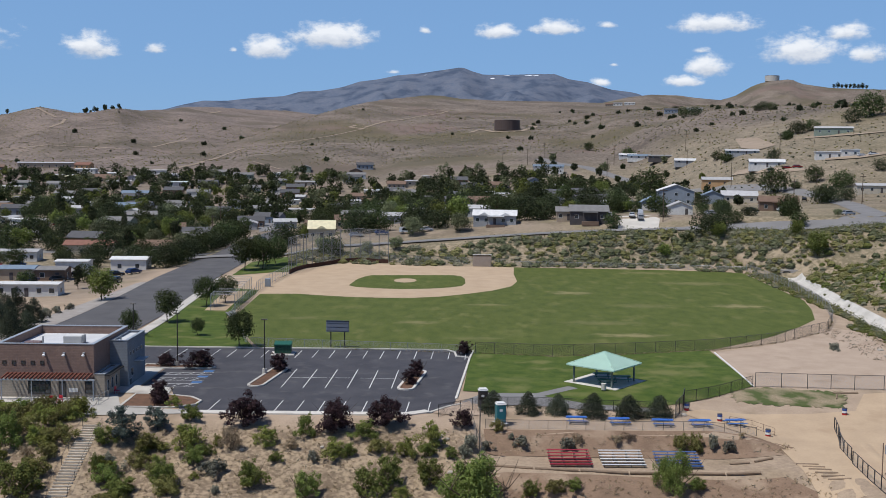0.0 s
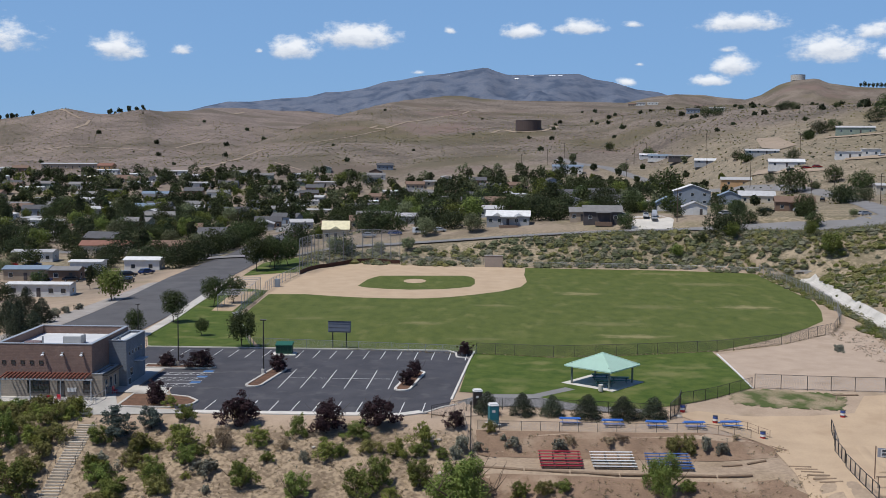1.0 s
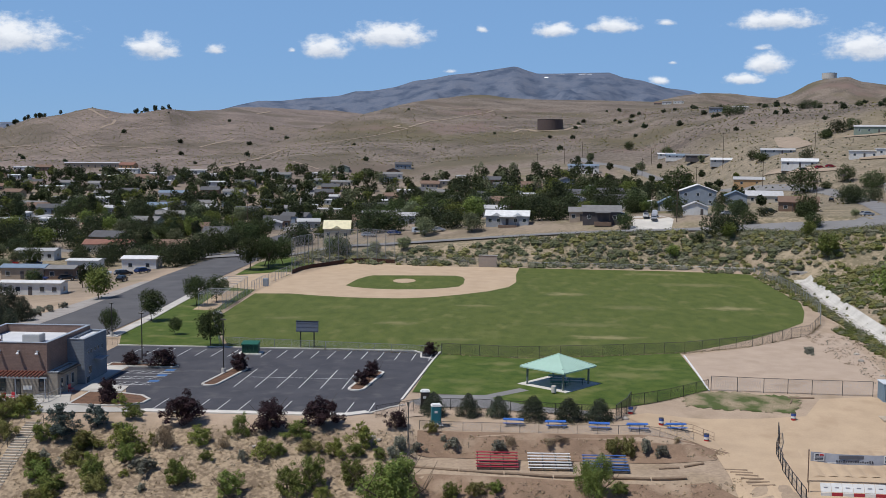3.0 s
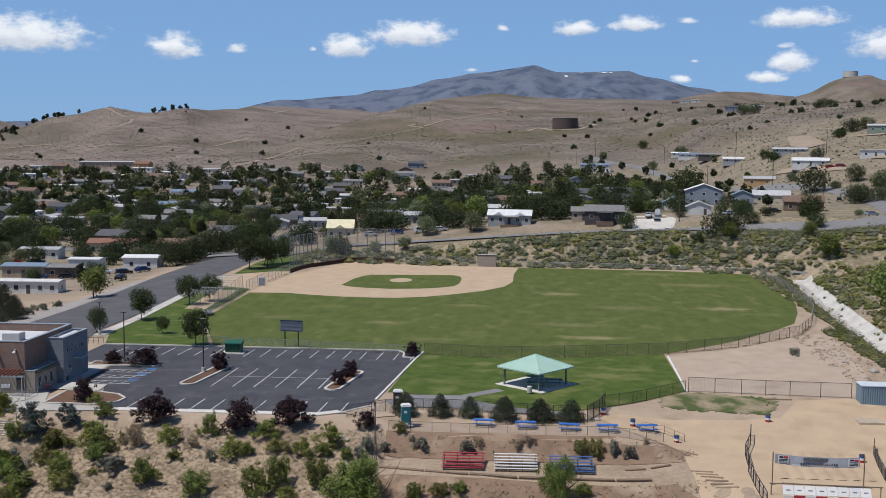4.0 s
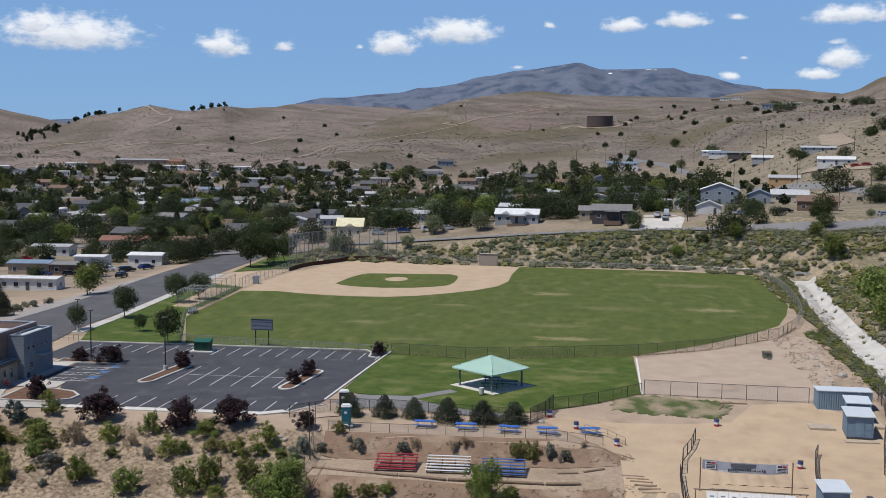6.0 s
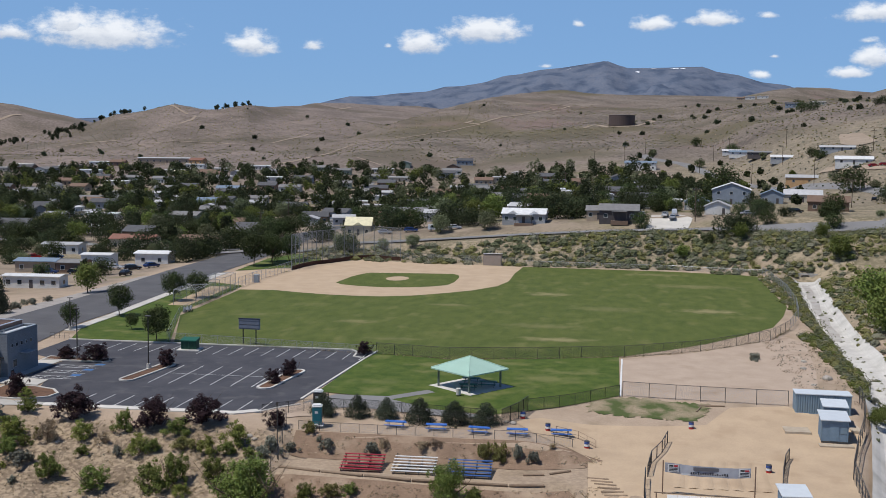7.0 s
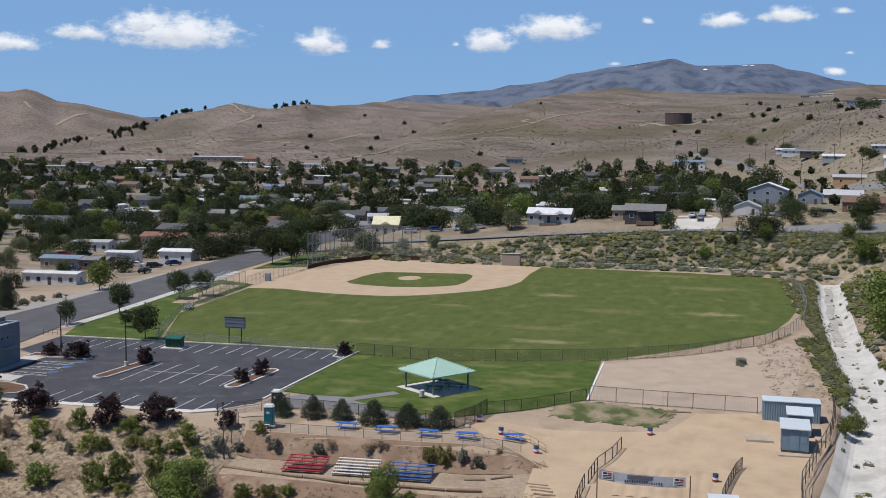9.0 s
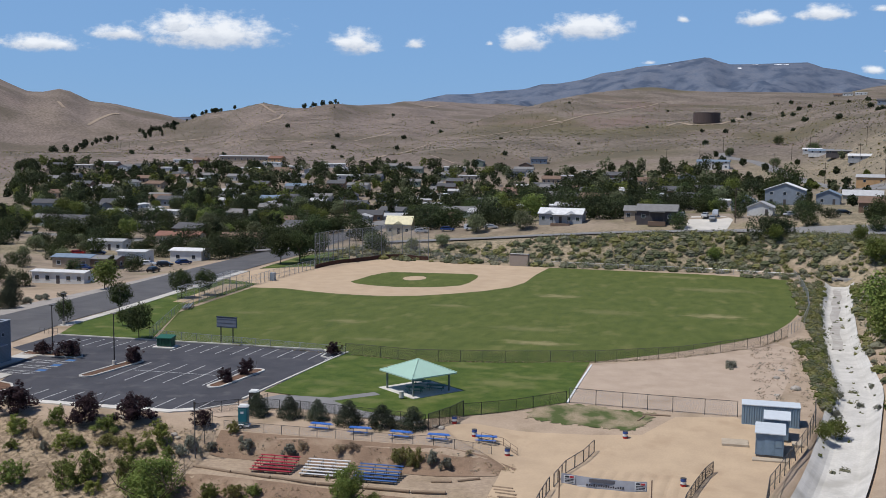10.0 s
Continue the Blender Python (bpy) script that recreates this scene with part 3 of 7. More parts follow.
DIAMOND = [(-24.2, 250.4), (-23.2, 263), (-21.8, 268.8), (-20.4, 271.9), (-8, 273.2), (.5, 274), (2.4, 271.5), (3.2, 266.3), (3.2, 257), (2.3, 251.4), (-.8, 248.2), (-5, 245.8), (-11.6, 244.3), (-17.4, 245.3), (-22.3, 247.6)]
draped("infield_grass", DIAMOND, LAWN, .05, 12, "square of mown green grass inside the infield", "grass")
draped("pitcher_mound", [(-11.4 + 2.8 * math.cos(k * .524), 261.3 + 4.4 * math.sin(k * .524)) for k in range(12)], INFIELD, .065, 3, "round tan dirt pitcher's mound", "mound")
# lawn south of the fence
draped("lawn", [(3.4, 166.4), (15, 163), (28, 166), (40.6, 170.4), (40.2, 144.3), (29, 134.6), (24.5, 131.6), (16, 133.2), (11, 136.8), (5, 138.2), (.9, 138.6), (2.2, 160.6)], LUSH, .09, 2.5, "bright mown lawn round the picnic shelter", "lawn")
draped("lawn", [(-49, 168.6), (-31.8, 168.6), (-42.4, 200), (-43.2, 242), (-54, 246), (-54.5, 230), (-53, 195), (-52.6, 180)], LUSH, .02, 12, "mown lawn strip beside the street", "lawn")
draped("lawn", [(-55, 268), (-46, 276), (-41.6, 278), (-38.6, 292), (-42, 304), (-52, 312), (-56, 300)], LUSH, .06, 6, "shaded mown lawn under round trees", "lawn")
# car park
PARK = [(-49, 168), (2.8, 167.8), (-.6, 127.5), (-3.2, 126.3), (-33, 126.3), (-37, 138), (-41.2, 139), (-41.2, 151), (-49, 156)]
draped("car_park", PARK, ASPHALT, .03, 12, "dark sealed asphalt car park with white stall lines", "car park")
# street to the north-west
draped("street", [(-52, 160), (-54.8, 182), (-54.6, 200), (-56.4, 240), (-57.4, 268), (-57.6, 300), (-59, 330), (-62, 380), (-63, 430), (-70, 430), (-74.5, 380), (-72.5, 330), (-73.5, 300), (-73.6, 268), (-71.8, 235), (-70.6, 205), (-70.6, 170), (-69, 150), (-60, 150)], STREETGREY, .1, 4, "wide grey asphalt street with angled parking bays", "street")
BAYPAINT = material("worn_bay_paint", (.34, .33, .32), (.20, .195, .19), size=.6, fine=6, bump=.1, vary=.1)
for k in range(14):
    y = 206 + k * 3.1
    x = float(np.interp(y, (205, 235, 268), (-70.2, -71.4, -73.0)))
    bay = ribbon("bay_line", [(x, y), (x + 4.6, y + 1.9)], .16, BAYPAINT, .085, "worn white parking-bay line on the street", "road marking", step=2, across=2)
ribbon("pavement", [(-53, 176), (-53.2, 195), (-55, 232), (-56.2, 262)], 2.0, CONCRETE, .12, "pale concrete pavement along the street", "pavement", thick=.2)
ROAD = [(-95, 317), (-50, 317), (-26, 317), (-3, 319), (17, 322.5), (42, 325.8), (64, 326.4), (83, 323.2), (101, 319.7), (118, 321), (130, 323), (150, 326), (200, 332)]
ribbon("road", ROAD, 7.2, ROADGREY, .4, "grey two-lane road behind the field", "road", step=3)
draped("verge", [(-70.8, 168), (-70.8, 205), (-71.9, 235), (-73.2, 258), (-75.4, 256), (-76.0, 228), (-76.6, 200), (-77, 168)], GRAVEL, .06, 6, "pale gravel verge beside the street", "verge")

# ---- plants ----
BARK = material("bark", (.12, .09, .065), (.075, .055, .04), size=.4, fine=7, bump=.6)
ELM = leafy("dark_elm_leaves", (.030, .042, .020), (.078, .094, .044))
ASH = leafy("ash_leaves", (.036, .052, .020), (.092, .114, .044))
BRIGHT = leafy("bright_green_leaves", (.112, .145, .034), (.195, .222, .064))
OLIVE = leafy("olive_brush_leaves", (.160, .158, .048), (.255, .240, .088))
YELLOWG = leafy("yellow_green_leaves", (.160, .185, .038), (.255, .265, .076))
SAGE = leafy("grey_sage_leaves", (.175, .178, .135), (.265, .262, .205), gloss=.7)
DRY = leafy("dry_brush_twigs", (.33, .26, .17), (.44, .35, .24), gloss=.8)
STRAW = leafy("straw_grass_blades", (.40, .33, .20), (.52, .44, .28), gloss=.8)
PLUM = leafy("purple_plum_leaves", (.030, .018, .021), (.060, .034, .038), gloss=.6)
PINE = leafy("dark_pine_needles", (.034, .046, .024), (.062, .076, .038), gloss=.6)
DUSKPINE = leafy("dusty_pine_needles", (.052, .064, .042), (.100, .114, .074), gloss=.7)
SPRUCE = leafy("blue_spruce_needles", (.07, .095, .085), (.13, .16, .14), gloss=.6)
FARSAGE = leafy("pale_sage_leaves", (.215, .22, .145), (.32, .315, .21), gloss=.7)
RABBIT = leafy("rabbitbrush_leaves", (.22, .225, .085), (.33, .325, .13), gloss=.7)
WILLOW = leafy("silver_olive_leaves", (.135, .155, .080), (.215, .235, .13), gloss=.6)


def leaf_cloud(rng, centres, radii, count, size, up=.25, slim=.6):
    """Corners and faces of small bent leaves strewn over clumps."""
    centres, radii = np.asarray(centres, float), np.asarray(radii, float)
    weight = radii ** 2
    k = rng.choice(len(centres), count, p=weight / weight.sum())
    d = rng.normal(size=(count, 3))
    d[:, 2] += up * rng.random(count)
    d /= np.linalg.norm(d, axis=1)[:, None]
    pos = centres[k] + d * (radii[k] * (.5 + .55 * rng.random(count) + .35 * rng.random(count) ** 5))[:, None]
    nrm = d + rng.normal(scale=.34, size=(count, 3))
    nrm[:, 2] += .35
    nrm /= np.linalg.norm(nrm, axis=1)[:, None]
    tan = np.cross(nrm, rng.normal(size=(count, 3)))
    tan /= np.linalg.norm(tan, axis=1)[:, None]
    bit = np.cross(nrm, tan)
    s = size * (.6 + .8 * rng.random(count))[:, None]
    a, b = tan * s, bit * s * slim
    fold = nrm * s * .22
    verts = np.stack([pos - a, pos - b + fold, pos + a, pos + b + fold], 1).reshape(-1, 3)
    faces = np.arange(count * 4).reshape(-1, 4)
    return verts, faces


def limbs(rng, tall, spread, girth, stems=1):
    """A tapered trunk with limbs."""
    bm = bmesh.new()
    for s in range(stems):
        lean = Vector((rng.normal() * .08, rng.normal() * .08, 0)) * (1 + 2 * (stems > 1))
        foot = Vector((rng.normal() * .06 * (stems > 1), rng.normal() * .06 * (stems > 1), -.12))
        fork = foot + Vector((lean.x * tall, lean.y * tall, tall * .42))
        rod(bm, foot, fork, girth, 7, girth * .7)
        n = 5 if stems == 1 else 3
        for i in range(n):
            ang = i * 2 * math.pi / n + rng.random() * .9
            tip = fork + Vector((math.cos(ang) * spread * .32, math.sin(ang) * spread * .32, tall * (.25 + .22 * rng.random())))
            rod(bm, fork - Vector((0, 0, girth)), tip, girth * .5, 5, girth * .16)
    return bm


def crown_clumps(rng, wide, low, high, n, shape="round"):
    out, rad = [], []
    for i in range(n):
        f = (i + .5) / n
        ang = i * 2.4 + rng.random()
        if shape == "mound":
            if i == 0:
                lobes = [(k * 2.1 + rng.random(), wide * (.08 + .24 * rng.random()), .62 + .38 * rng.random()) for k in range(6)]
            side, away, top = lobes[i % 6]
            f = rng.random()
            drift = wide * .12 * (1.15 - .6 * f)
            x, y = math.cos(side) * away * (1.2 - .3 * f) + rng.normal() * drift, math.sin(side) * away * (1.2 - .3 * f) + rng.normal() * drift
            z = low + (high - low) * (.08 + .84 * top * f ** .8)
            out.append((x, y, z))
            rad.append(wide * (.065 + .07 * rng.random()) * (1.2 - .5 * f))
            continue
        elif shape == "cone":
            z = low + (high - low) * f ** .9
            r = wide * .5 * (1 - f) ** .65 * (.5 + .4 * rng.random())
            q = wide * .19 * (1.15 - .75 * f)
        else:
            u = 1 - 2 * f
            rr = math.sqrt(max(0, 1 - u * u))
            push = .48 + .44 * rng.random()
            z = (low + high) / 2 - u * (high - low) * .5 * push
            r = wide * .5 * rr * push
            q = wide * (.10 + .11 * rng.random())
        out.append((math.cos(ang) * r, math.sin(ang) * r, z))
        rad.append(q)
    out.append((0, 0, (low + high) / 2))
    rad.append(wide * .22)
    return out, rad


def make_tree(name, seed, tall, wide, leaves, mat, label, category="tree", bare=.28, size=.26, clumps=26, shape="round", stems=1, slim=.6, girth=None, group=""):
    rng = np.random.default_rng(seed)
    root = thing(name, pose(0, 0, -300), label, category, group)
    part("trunk", limbs(rng, tall, wide, girth or tall * .022, stems), BARK, root, "")
    c, r = crown_clumps(rng, wide, tall * bare, tall * .97, clumps, shape)
    v, f = leaf_cloud(rng, c, r, leaves, size, slim=slim)
    shell("crown", v, f, mat, root)
    return root


def plant(models, x, y, scale=1.0, stretch=1.0, rng=random, sink=0.0, label=""):
    ob = copy_thing(rng.choice(models), pose(x, y, height(x, y) - sink, 0, 0, rng.uniform(0, 360)) @ Matrix.Diagonal((scale, scale, scale * stretch, 1)))
    if label:
        ob["label"] = label
    return ob


MODELS = defaultdict(list)
for i in range(3):
    MODELS["g"].append(make_tree("shrub", 10 + i, 3.0, 3.3, 2700, BRIGHT, "dense green shrub on the dry slope", "shrub", .0, .095, 46, "mound", stems=4, girth=.04, group="shrubs on the slope"))
    MODELS["o"].append(make_tree("shrub", 20 + i, 2.4, 3.2, 2500, OLIVE, "olive-green brush on the dry slope", "shrub", .0, .09, 48, "mound", stems=4, girth=.03, group="shrubs on the slope"))
    MODELS["y"].append(make_tree("shrub", 30 + i, 3.0, 3.2, 2400, YELLOWG, "light yellow-green shrub on the dry slope", "shrub", .0, .09, 46, "mound", stems=4, girth=.03, group="shrubs on the slope"))
    MODELS["s"].append(make_tree("sagebrush", 40 + i, 1.4, 2.2, 1300, SAGE, "rounded grey sagebrush in dry soil", "shrub", .0, .085, 26, "mound", stems=3, girth=.02, group="shrubs on the slope"))
    MODELS["d"].append(make_tree("dry_shrub", 50 + i, 1.5, 2.2, 1100, DRY, "dried brown brush on the dry slope", "shrub", .0, .1, 26, "mound", stems=4, girth=.02, slim=.25, group="shrubs on the slope"))
    MODELS["p"].append(make_tree("plum_tree", 60 + i, 4.2, 4.0, 3600, PLUM, "dark purple-leaved plum tree", "tree", .04, .115, 54, "mound", stems=3, girth=.05, group="plum trees round the car park"))
    MODELS["c"].append(make_tree("pine_shrub", 70 + i, 3.0, 3.1, 4600, DUSKPINE, "dark bushy pine shrub in a bark bed", "shrub", .0, .1, 60, "cone", girth=.06, slim=.3, group="pine shrubs behind the tables"))
    MODELS["b"].append(make_tree("spruce", 80 + i, 5.2, 3.4, 2300, SPRUCE, "blue-grey spruce beside the steps", "tree", .0, .17, 46, "mound", girth=.07, slim=.3))
    MODELS["park"].append(make_tree("tree", 90 + i, 6.2, 4.8, 3200, ASH, "young round-headed green tree on the lawn", "tree", .2, .14, 56, girth=.09, group="park trees"))
    MODELS["t"].append(make_tree("bushy_tree", 100 + i, 6.2, 7.6, 8000, BRIGHT, "broad leafy green tree on the slope", "tree", .0, .13, 90, "mound", stems=5, girth=.09))
for i in range(6):
    MODELS["town"].append(make_tree("tree", 200 + i, 7.0 + i % 3, 9.5 + (i * 2) % 4, 1700, ELM if i % 2 else ASH, "dark green shade tree between the houses", "tree", -.05, .31, 60, girth=.16, group="town trees"))
for i in range(2):
    MODELS["silver"].append(make_tree("olive_tree", 220 + i, 7, 8, 1900, WILLOW, "silvery grey-green tree by the road", "tree", .12, .28, 44, girth=.16, group="town trees"))
    MODELS["lime"].append(make_tree("tree", 230 + i, 8, 8, 1900, BRIGHT, "bright green shade tree between the houses", "tree", .14, .29, 44, girth=.16, group="town trees"))
    MODELS["poplar"].append(make_tree("poplar", 240 + i, 12, 4, 1500, ELM, "tall narrow dark poplar", "tree", .08, .28, 36, girth=.16, group="town trees"))
    MODELS["juniper"].append(make_tree("juniper", 250 + i, 3.2, 4.2, 160, PINE, "dark juniper on the bare hillside", "shrub", .02, .6, 14, girth=.1, group="junipers on the hills"))
    MODELS["ridge"].append(make_tree("pine", 260 + i, 9, 6, 260, PINE, "dark pine on the hill crest", "tree", .1, .7, 18, girth=.2, group="pines on the crest"))

pick = random.Random(5)
SHRUBS = {
    "g": [(-49.4, 115.7, 3.8, 5.6), (-30.7, 122.2, 3.0, 3.0), (-27.4, 115.2, 2.0, 1.8), (-30.5, 110.1, 3.2, 3.7), (-37.1, 111.0, 3.7, 3.5), (-35.2, 109.2, 4.6, 3.2), (-45.1, 108.6, 5.9, 5.4),
          (-21.6, 109.8, 3.6, 4.7), (-19.7, 114.1, 1.9, 1.9), (-17.2, 119.2, 2.7, 3.6), (-10.5, 119.2, 3.7, 2.7), (-11.9, 115.3, 2.3, 2.5), (-3.3, 115.5, 2.6, 2.5), (-.7, 115.2, 2.0, 1.8),
          (-9.5, 108.6, 4.0, 4.6), (-7.1, 110.0, 3.7, 5.2), (-3.0, 110.5, 3.8, 4.4), (-15.5, 108.1, 3.9, 4.0), (7.5, 108.4, 2.4, 2.6), (12.1, 109.3, 2.2, 2.2), (24.9, 109.5, 2.4, 1.9)],
    "o": [(-47.7, 117.8, 3.1, 3.2), (-43.5, 116.5, 3.6, 3.4), (-44.1, 113.8, 2.8, 2.6), (-34.0, 116.1, 4.2, 3.0), (-34.3, 113.9, 3.3, 2.1), (-8.7, 116.3, 3.2, 2.2), (-44.6, 111.1, 2.5, 2.4),
          (10.0, 108.9, 2.5, 2.2), (25.0, 118.7, 2.2, 2.9), (26.6, 118.6, 2.7, 3.2), (4.6, 120.9, 2.0, 1.9)],
    "b": [(-37.2, 117.4, 4.4, 4.8), (-34.0, 120.2, 3.4, 3.8)],
    "s": [(-77.5, 196, 2.6, 1.5), (-76.2, 199, 2.8, 1.5), (-77.8, 202, 2.6, 1.6), (-76.4, 206, 3.0, 1.7), (-75.6, 211, 2.8, 1.6), (-79, 207, 2.2, 1.3), (-37.6, 113.0, 3.0, 2.1), (-25.9, 112.0, 3.3, 1.9), (-25.1, 108.7, 1.5, 1.0), (1.5, 116.6, 2.7, 2.5), (.7, 115.3, 2.2, 1.8), (-15.7, 114.2, 1.6, 1.5), (12.4, 118.8, 2.1, 1.6),
          (7.3, 118.9, 2.2, 1.7), (28.7, 119.0, 1.9, 2.1), (30.5, 118.6, 1.9, 1.6), (6.1, 119.7, .9, 1.0), (3.2, 118.2, 2.0, 1.4), (61.2, 172.4, 2.6, 1.5), (75.4, 161, 1.8, 1.2), (77.6, 158, 1.6, .9), (79.2, 153, 1.4, .9), (73.8, 150.5, 1.8, 1.2), (80.6, 169, 1.6, 1.0)],
    "y": [(-29.5, 116.1, 4.4, 3.9), (-34.0, 128.0, 2.0, 2.3), (-26.5, 116.9, 1.7, 1.9), (-27.8, 111.2, 1.4, 1.0), (-21.2, 117.0, 3.4, 3.3), (-13.3, 114.8, 3.3, 3.3), (-5.6, 115.3, 2.9, 3.2),
          (-2.8, 117.2, 3.6, 4.2), (-5.9, 108.1, 2.4, 2.0)],
    "p": [(-36.3, 129.2, 3.7, 3.6), (-24.0, 121.2, 5.4, 4.5), (-14.1, 120.2, 4.9, 4.5), (-8.4, 121.4, 5.2, 4.2), (.5, 121.2, 2.9, 2.6), (-25.0, 150.6, 3.8, 3.0), (-41.6, 152.6, 3.4, 2.6),
          (-36.8, 152.0, 5.2, 3.2), (-6.3, 142.0, 2.6, 2.6), (-5.5, 147.6, 2.9, 3.0), (1.6, 164.6, 2.9, 2.6)],
    "d": [(-24.9, 116.2, 3.0, 3.3), (-18.3, 116.4, 2.1, 1.7), (-25.9, 118.5, 1.5, 1.3), (-46.7, 114.0, 2.0, 1.6), (13.6, 119.4, 1.7, 1.5), (32.5, 120.9, 1.3, .7), (18.0, 119.6, 2.6, 1.0), (19.3, 120.0, 2.3, .8)],
    "c": [(4.4, 128.2, 3.4, 3.0), (8.6, 128.2, 3.2, 2.9), (12.2, 128.2, 3.1, 2.7), (16.4, 127.4, 3.9, 3.0), (20.6, 127.2, 3.9, 2.9), (24.3, 127.4, 3.8, 2.8)],
    "t": [(2.0, 107.1, 8.3, 6.4), (22.0, 109.1, 4.3, 5.3)],
}
NOMINAL = {"g": (3.3, 3.0), "o": (3.2, 2.4), "y": (3.2, 3.0), "s": (2.2, 1.4), "d": (2.2, 1.5), "p": (4.0, 4.2), "c": (2.9, 3.0), "b": (3.4, 5.2), "t": (7.6, 6.2)}
for kind, spots in SHRUBS.items():
    w0, h0 = NOMINAL[kind]
    for x, y, w, h in spots:
        keep = .78 if kind in "goy" else .95
        plant(MODELS[kind], x, y, w * .95 / w0, (h * keep / h0) / (w * .95 / w0), pick)
for k in range(36):                                     # the thicket on both sides of the steps
    x, y = (pick.uniform(-58, -43.8), pick.uniform(107, 121.5)) if k < 24 else (pick.uniform(-39.2, -28), pick.uniform(107, 119))
    kind = pick.choice("ooygo")
    w, h = pick.uniform(1.8, 3.6), pick.uniform(1.4, 2.8)
    plant(MODELS[kind], x, y, w / NOMINAL[kind][0], (h / NOMINAL[kind][1]) / (w / NOMINAL[kind][0]), pick)
for k in range(26):                                     # tall brush at the top of the slope below the building
    x, y = -59 + k * .62 + pick.uniform(-.4, .4), pick.uniform(119.5, 124.6)
    kind = pick.choice("oogyo")
    w, h = pick.uniform(2.4, 3.6), pick.uniform(1.6, 2.6)
    plant(MODELS[kind], x, y, w / NOMINAL[kind][0], (h / NOMINAL[kind][1]) / (w / NOMINAL[kind][0]), pick)
# trees of the park: place, height
for x, y, h in [(-51.7, 193, 6.4), (-49.3, 213.5, 6.6), (-34, 168.6, 6.4), (-54.2, 178.5, 4.6), (-43, 179.2, 3.2), (-54, 280, 9.5), (-50, 284, 9.0), (-47.5, 292, 8.5), (-52.5, 290, 9.0), (-46.5, 219, 6.0)]:
    plant(MODELS["park"], x, y, h / 6.2, 1.0, pick)


def mound(rng, x, y, z, r):
    """An uneven low dome: the dense inner growth of a bush."""
    v, f, n = [], [], 7
    for ring, (rr, zz) in enumerate(((.95, -.2), (.9, .3), (.52, .62))):
        for i in range(n):
            a = (i + ring * .5) * 2 * math.pi / n
            q = r * rr * (.82 + .36 * rng.random())
            v.append((x + q * math.cos(a), y + q * math.sin(a), z + r * zz * (.85 + .3 * rng.random())))
    for ring in (0, 1):
        for i in range(n):
            j = (i + 1) % n
            f.append((ring * n + i, ring * n + j, ring * n + n + j, ring * n + n + i))
    v.append((x, y, z + r * .8))
    f += [(2 * n + i, 2 * n + (i + 1) % n, 3 * n) for i in range(n)]
    return np.array(v), f


def strew(name, seed, places, kinds, label, per=22, size=.3, slim=.7, dense=False):
    """Many small bushes, too many to count, as one mesh."""
    rng = np.random.default_rng(seed)
    vs, fs, sl, n = [], [], [], 0
    grounds = land(np.array([q[0] for q in places]), np.array([q[1] for q in places]))
    for (x, y, r, kind), z in zip(places, grounds):
        c = [(x + rng.normal() * r * .5, y + rng.normal() * r * .5, z + r * (.15 + .4 * rng.random())) for _ in range(5)]
        q = [r * (.4 + .25 * rng.random()) for _ in c]
        if dense:
            v, f = mound(rng, x, y, z, r * .78)
            vs.append(v)
            fs += [[k + n for k in g] for g in f]
            sl += [kind] * len(f)
            n += len(v)
            c, q = [(x, y, z + r * .12)] + c[:3], [r * .98] + q[:3]
        v, f = leaf_cloud(rng, c, q, per, size * r ** .5, up=.5, slim=slim)
        vs.append(v)
        fs += (f + n).tolist()
        sl += [kind] * len(f)
        n += len(v)
    ob = shell(name, np.concatenate(vs), fs, kinds[0], slots=kinds, slot_of=sl)
    return tagged(ob, label, "brush", kind="stuff")


rnd = random.Random(11)
spots = []
for _ in range(650):                                    # slope above the culvert
    x, y = rnd.uniform(66, 128), rnd.uniform(288, 314)
    if y < np.interp(x, [p[0] for p in ROAD], [p[1] for p in ROAD]) - 9:
        spots.append((x, y, rnd.choice((.6, .9, 1.1, 1.4)), rnd.choice((0, 0, 1, 1, 2, 2))))
for _ in range(3000):                                   # bench between field and road
    x, y = rnd.uniform(-45, 120), rnd.uniform(296, 330)
    if y > np.interp(x, [p[0] for p in ROAD], [p[1] for p in ROAD]) - 9 or abs(x - 8.5) < 4 and y < 301:
        continue
    if rnd.random() < (.62 if x < 20 else .95):
        spots.append((x, y, rnd.choice((.6, .9, 1.1, 1.4, 1.9)), rnd.choice((0, 0, 1, 1, 2, 2, 2))))
for _ in range(1900):                                   # bank east of the channel
    x, y = rnd.uniform(80, 135), rnd.uniform(150, 300)
    cx = float(channel_x(y))
    if x > cx + 3.6 and rnd.random() < .8:
        spots.append((x, y, rnd.choice((.7, 1.0, 1.3, 1.7)), rnd.choice((0, 1, 1, 2, 3))))
for _ in range(520):                                    # strip between field fence and channel
    y = rnd.uniform(150, 284)
    cx = float(channel_x(y))
    lo = 72.0 if y < 196 else 76.0 + max(0, y - 225) * .02
    if cx - 3.6 > lo:
        spots.append((rnd.uniform(lo, cx - 3.0), y, rnd.choice((.4, .6, .9, 1.1)), rnd.choice((0, 1, 1, 2, 2, 3))))
for _ in range(70):                                     # weeds in the joints of the channel
    y = rnd.uniform(104, 284)
    spots.append((float(channel_x(y)) + rnd.choice((-2.6, -.9, -.2, .2, .8, 2.4)) + rnd.uniform(-.3, .3), y, rnd.choice((.16, .22, .3, .5)), rnd.choice((0, 1, 2, 3))))
strew("brush", 3, spots, [FARSAGE, RABBIT, WILLOW, BRIGHT], "grey-green sagebrush and rabbitbrush covering the dry bank", 34, .19, slim=.42, dense=True)
spots = []
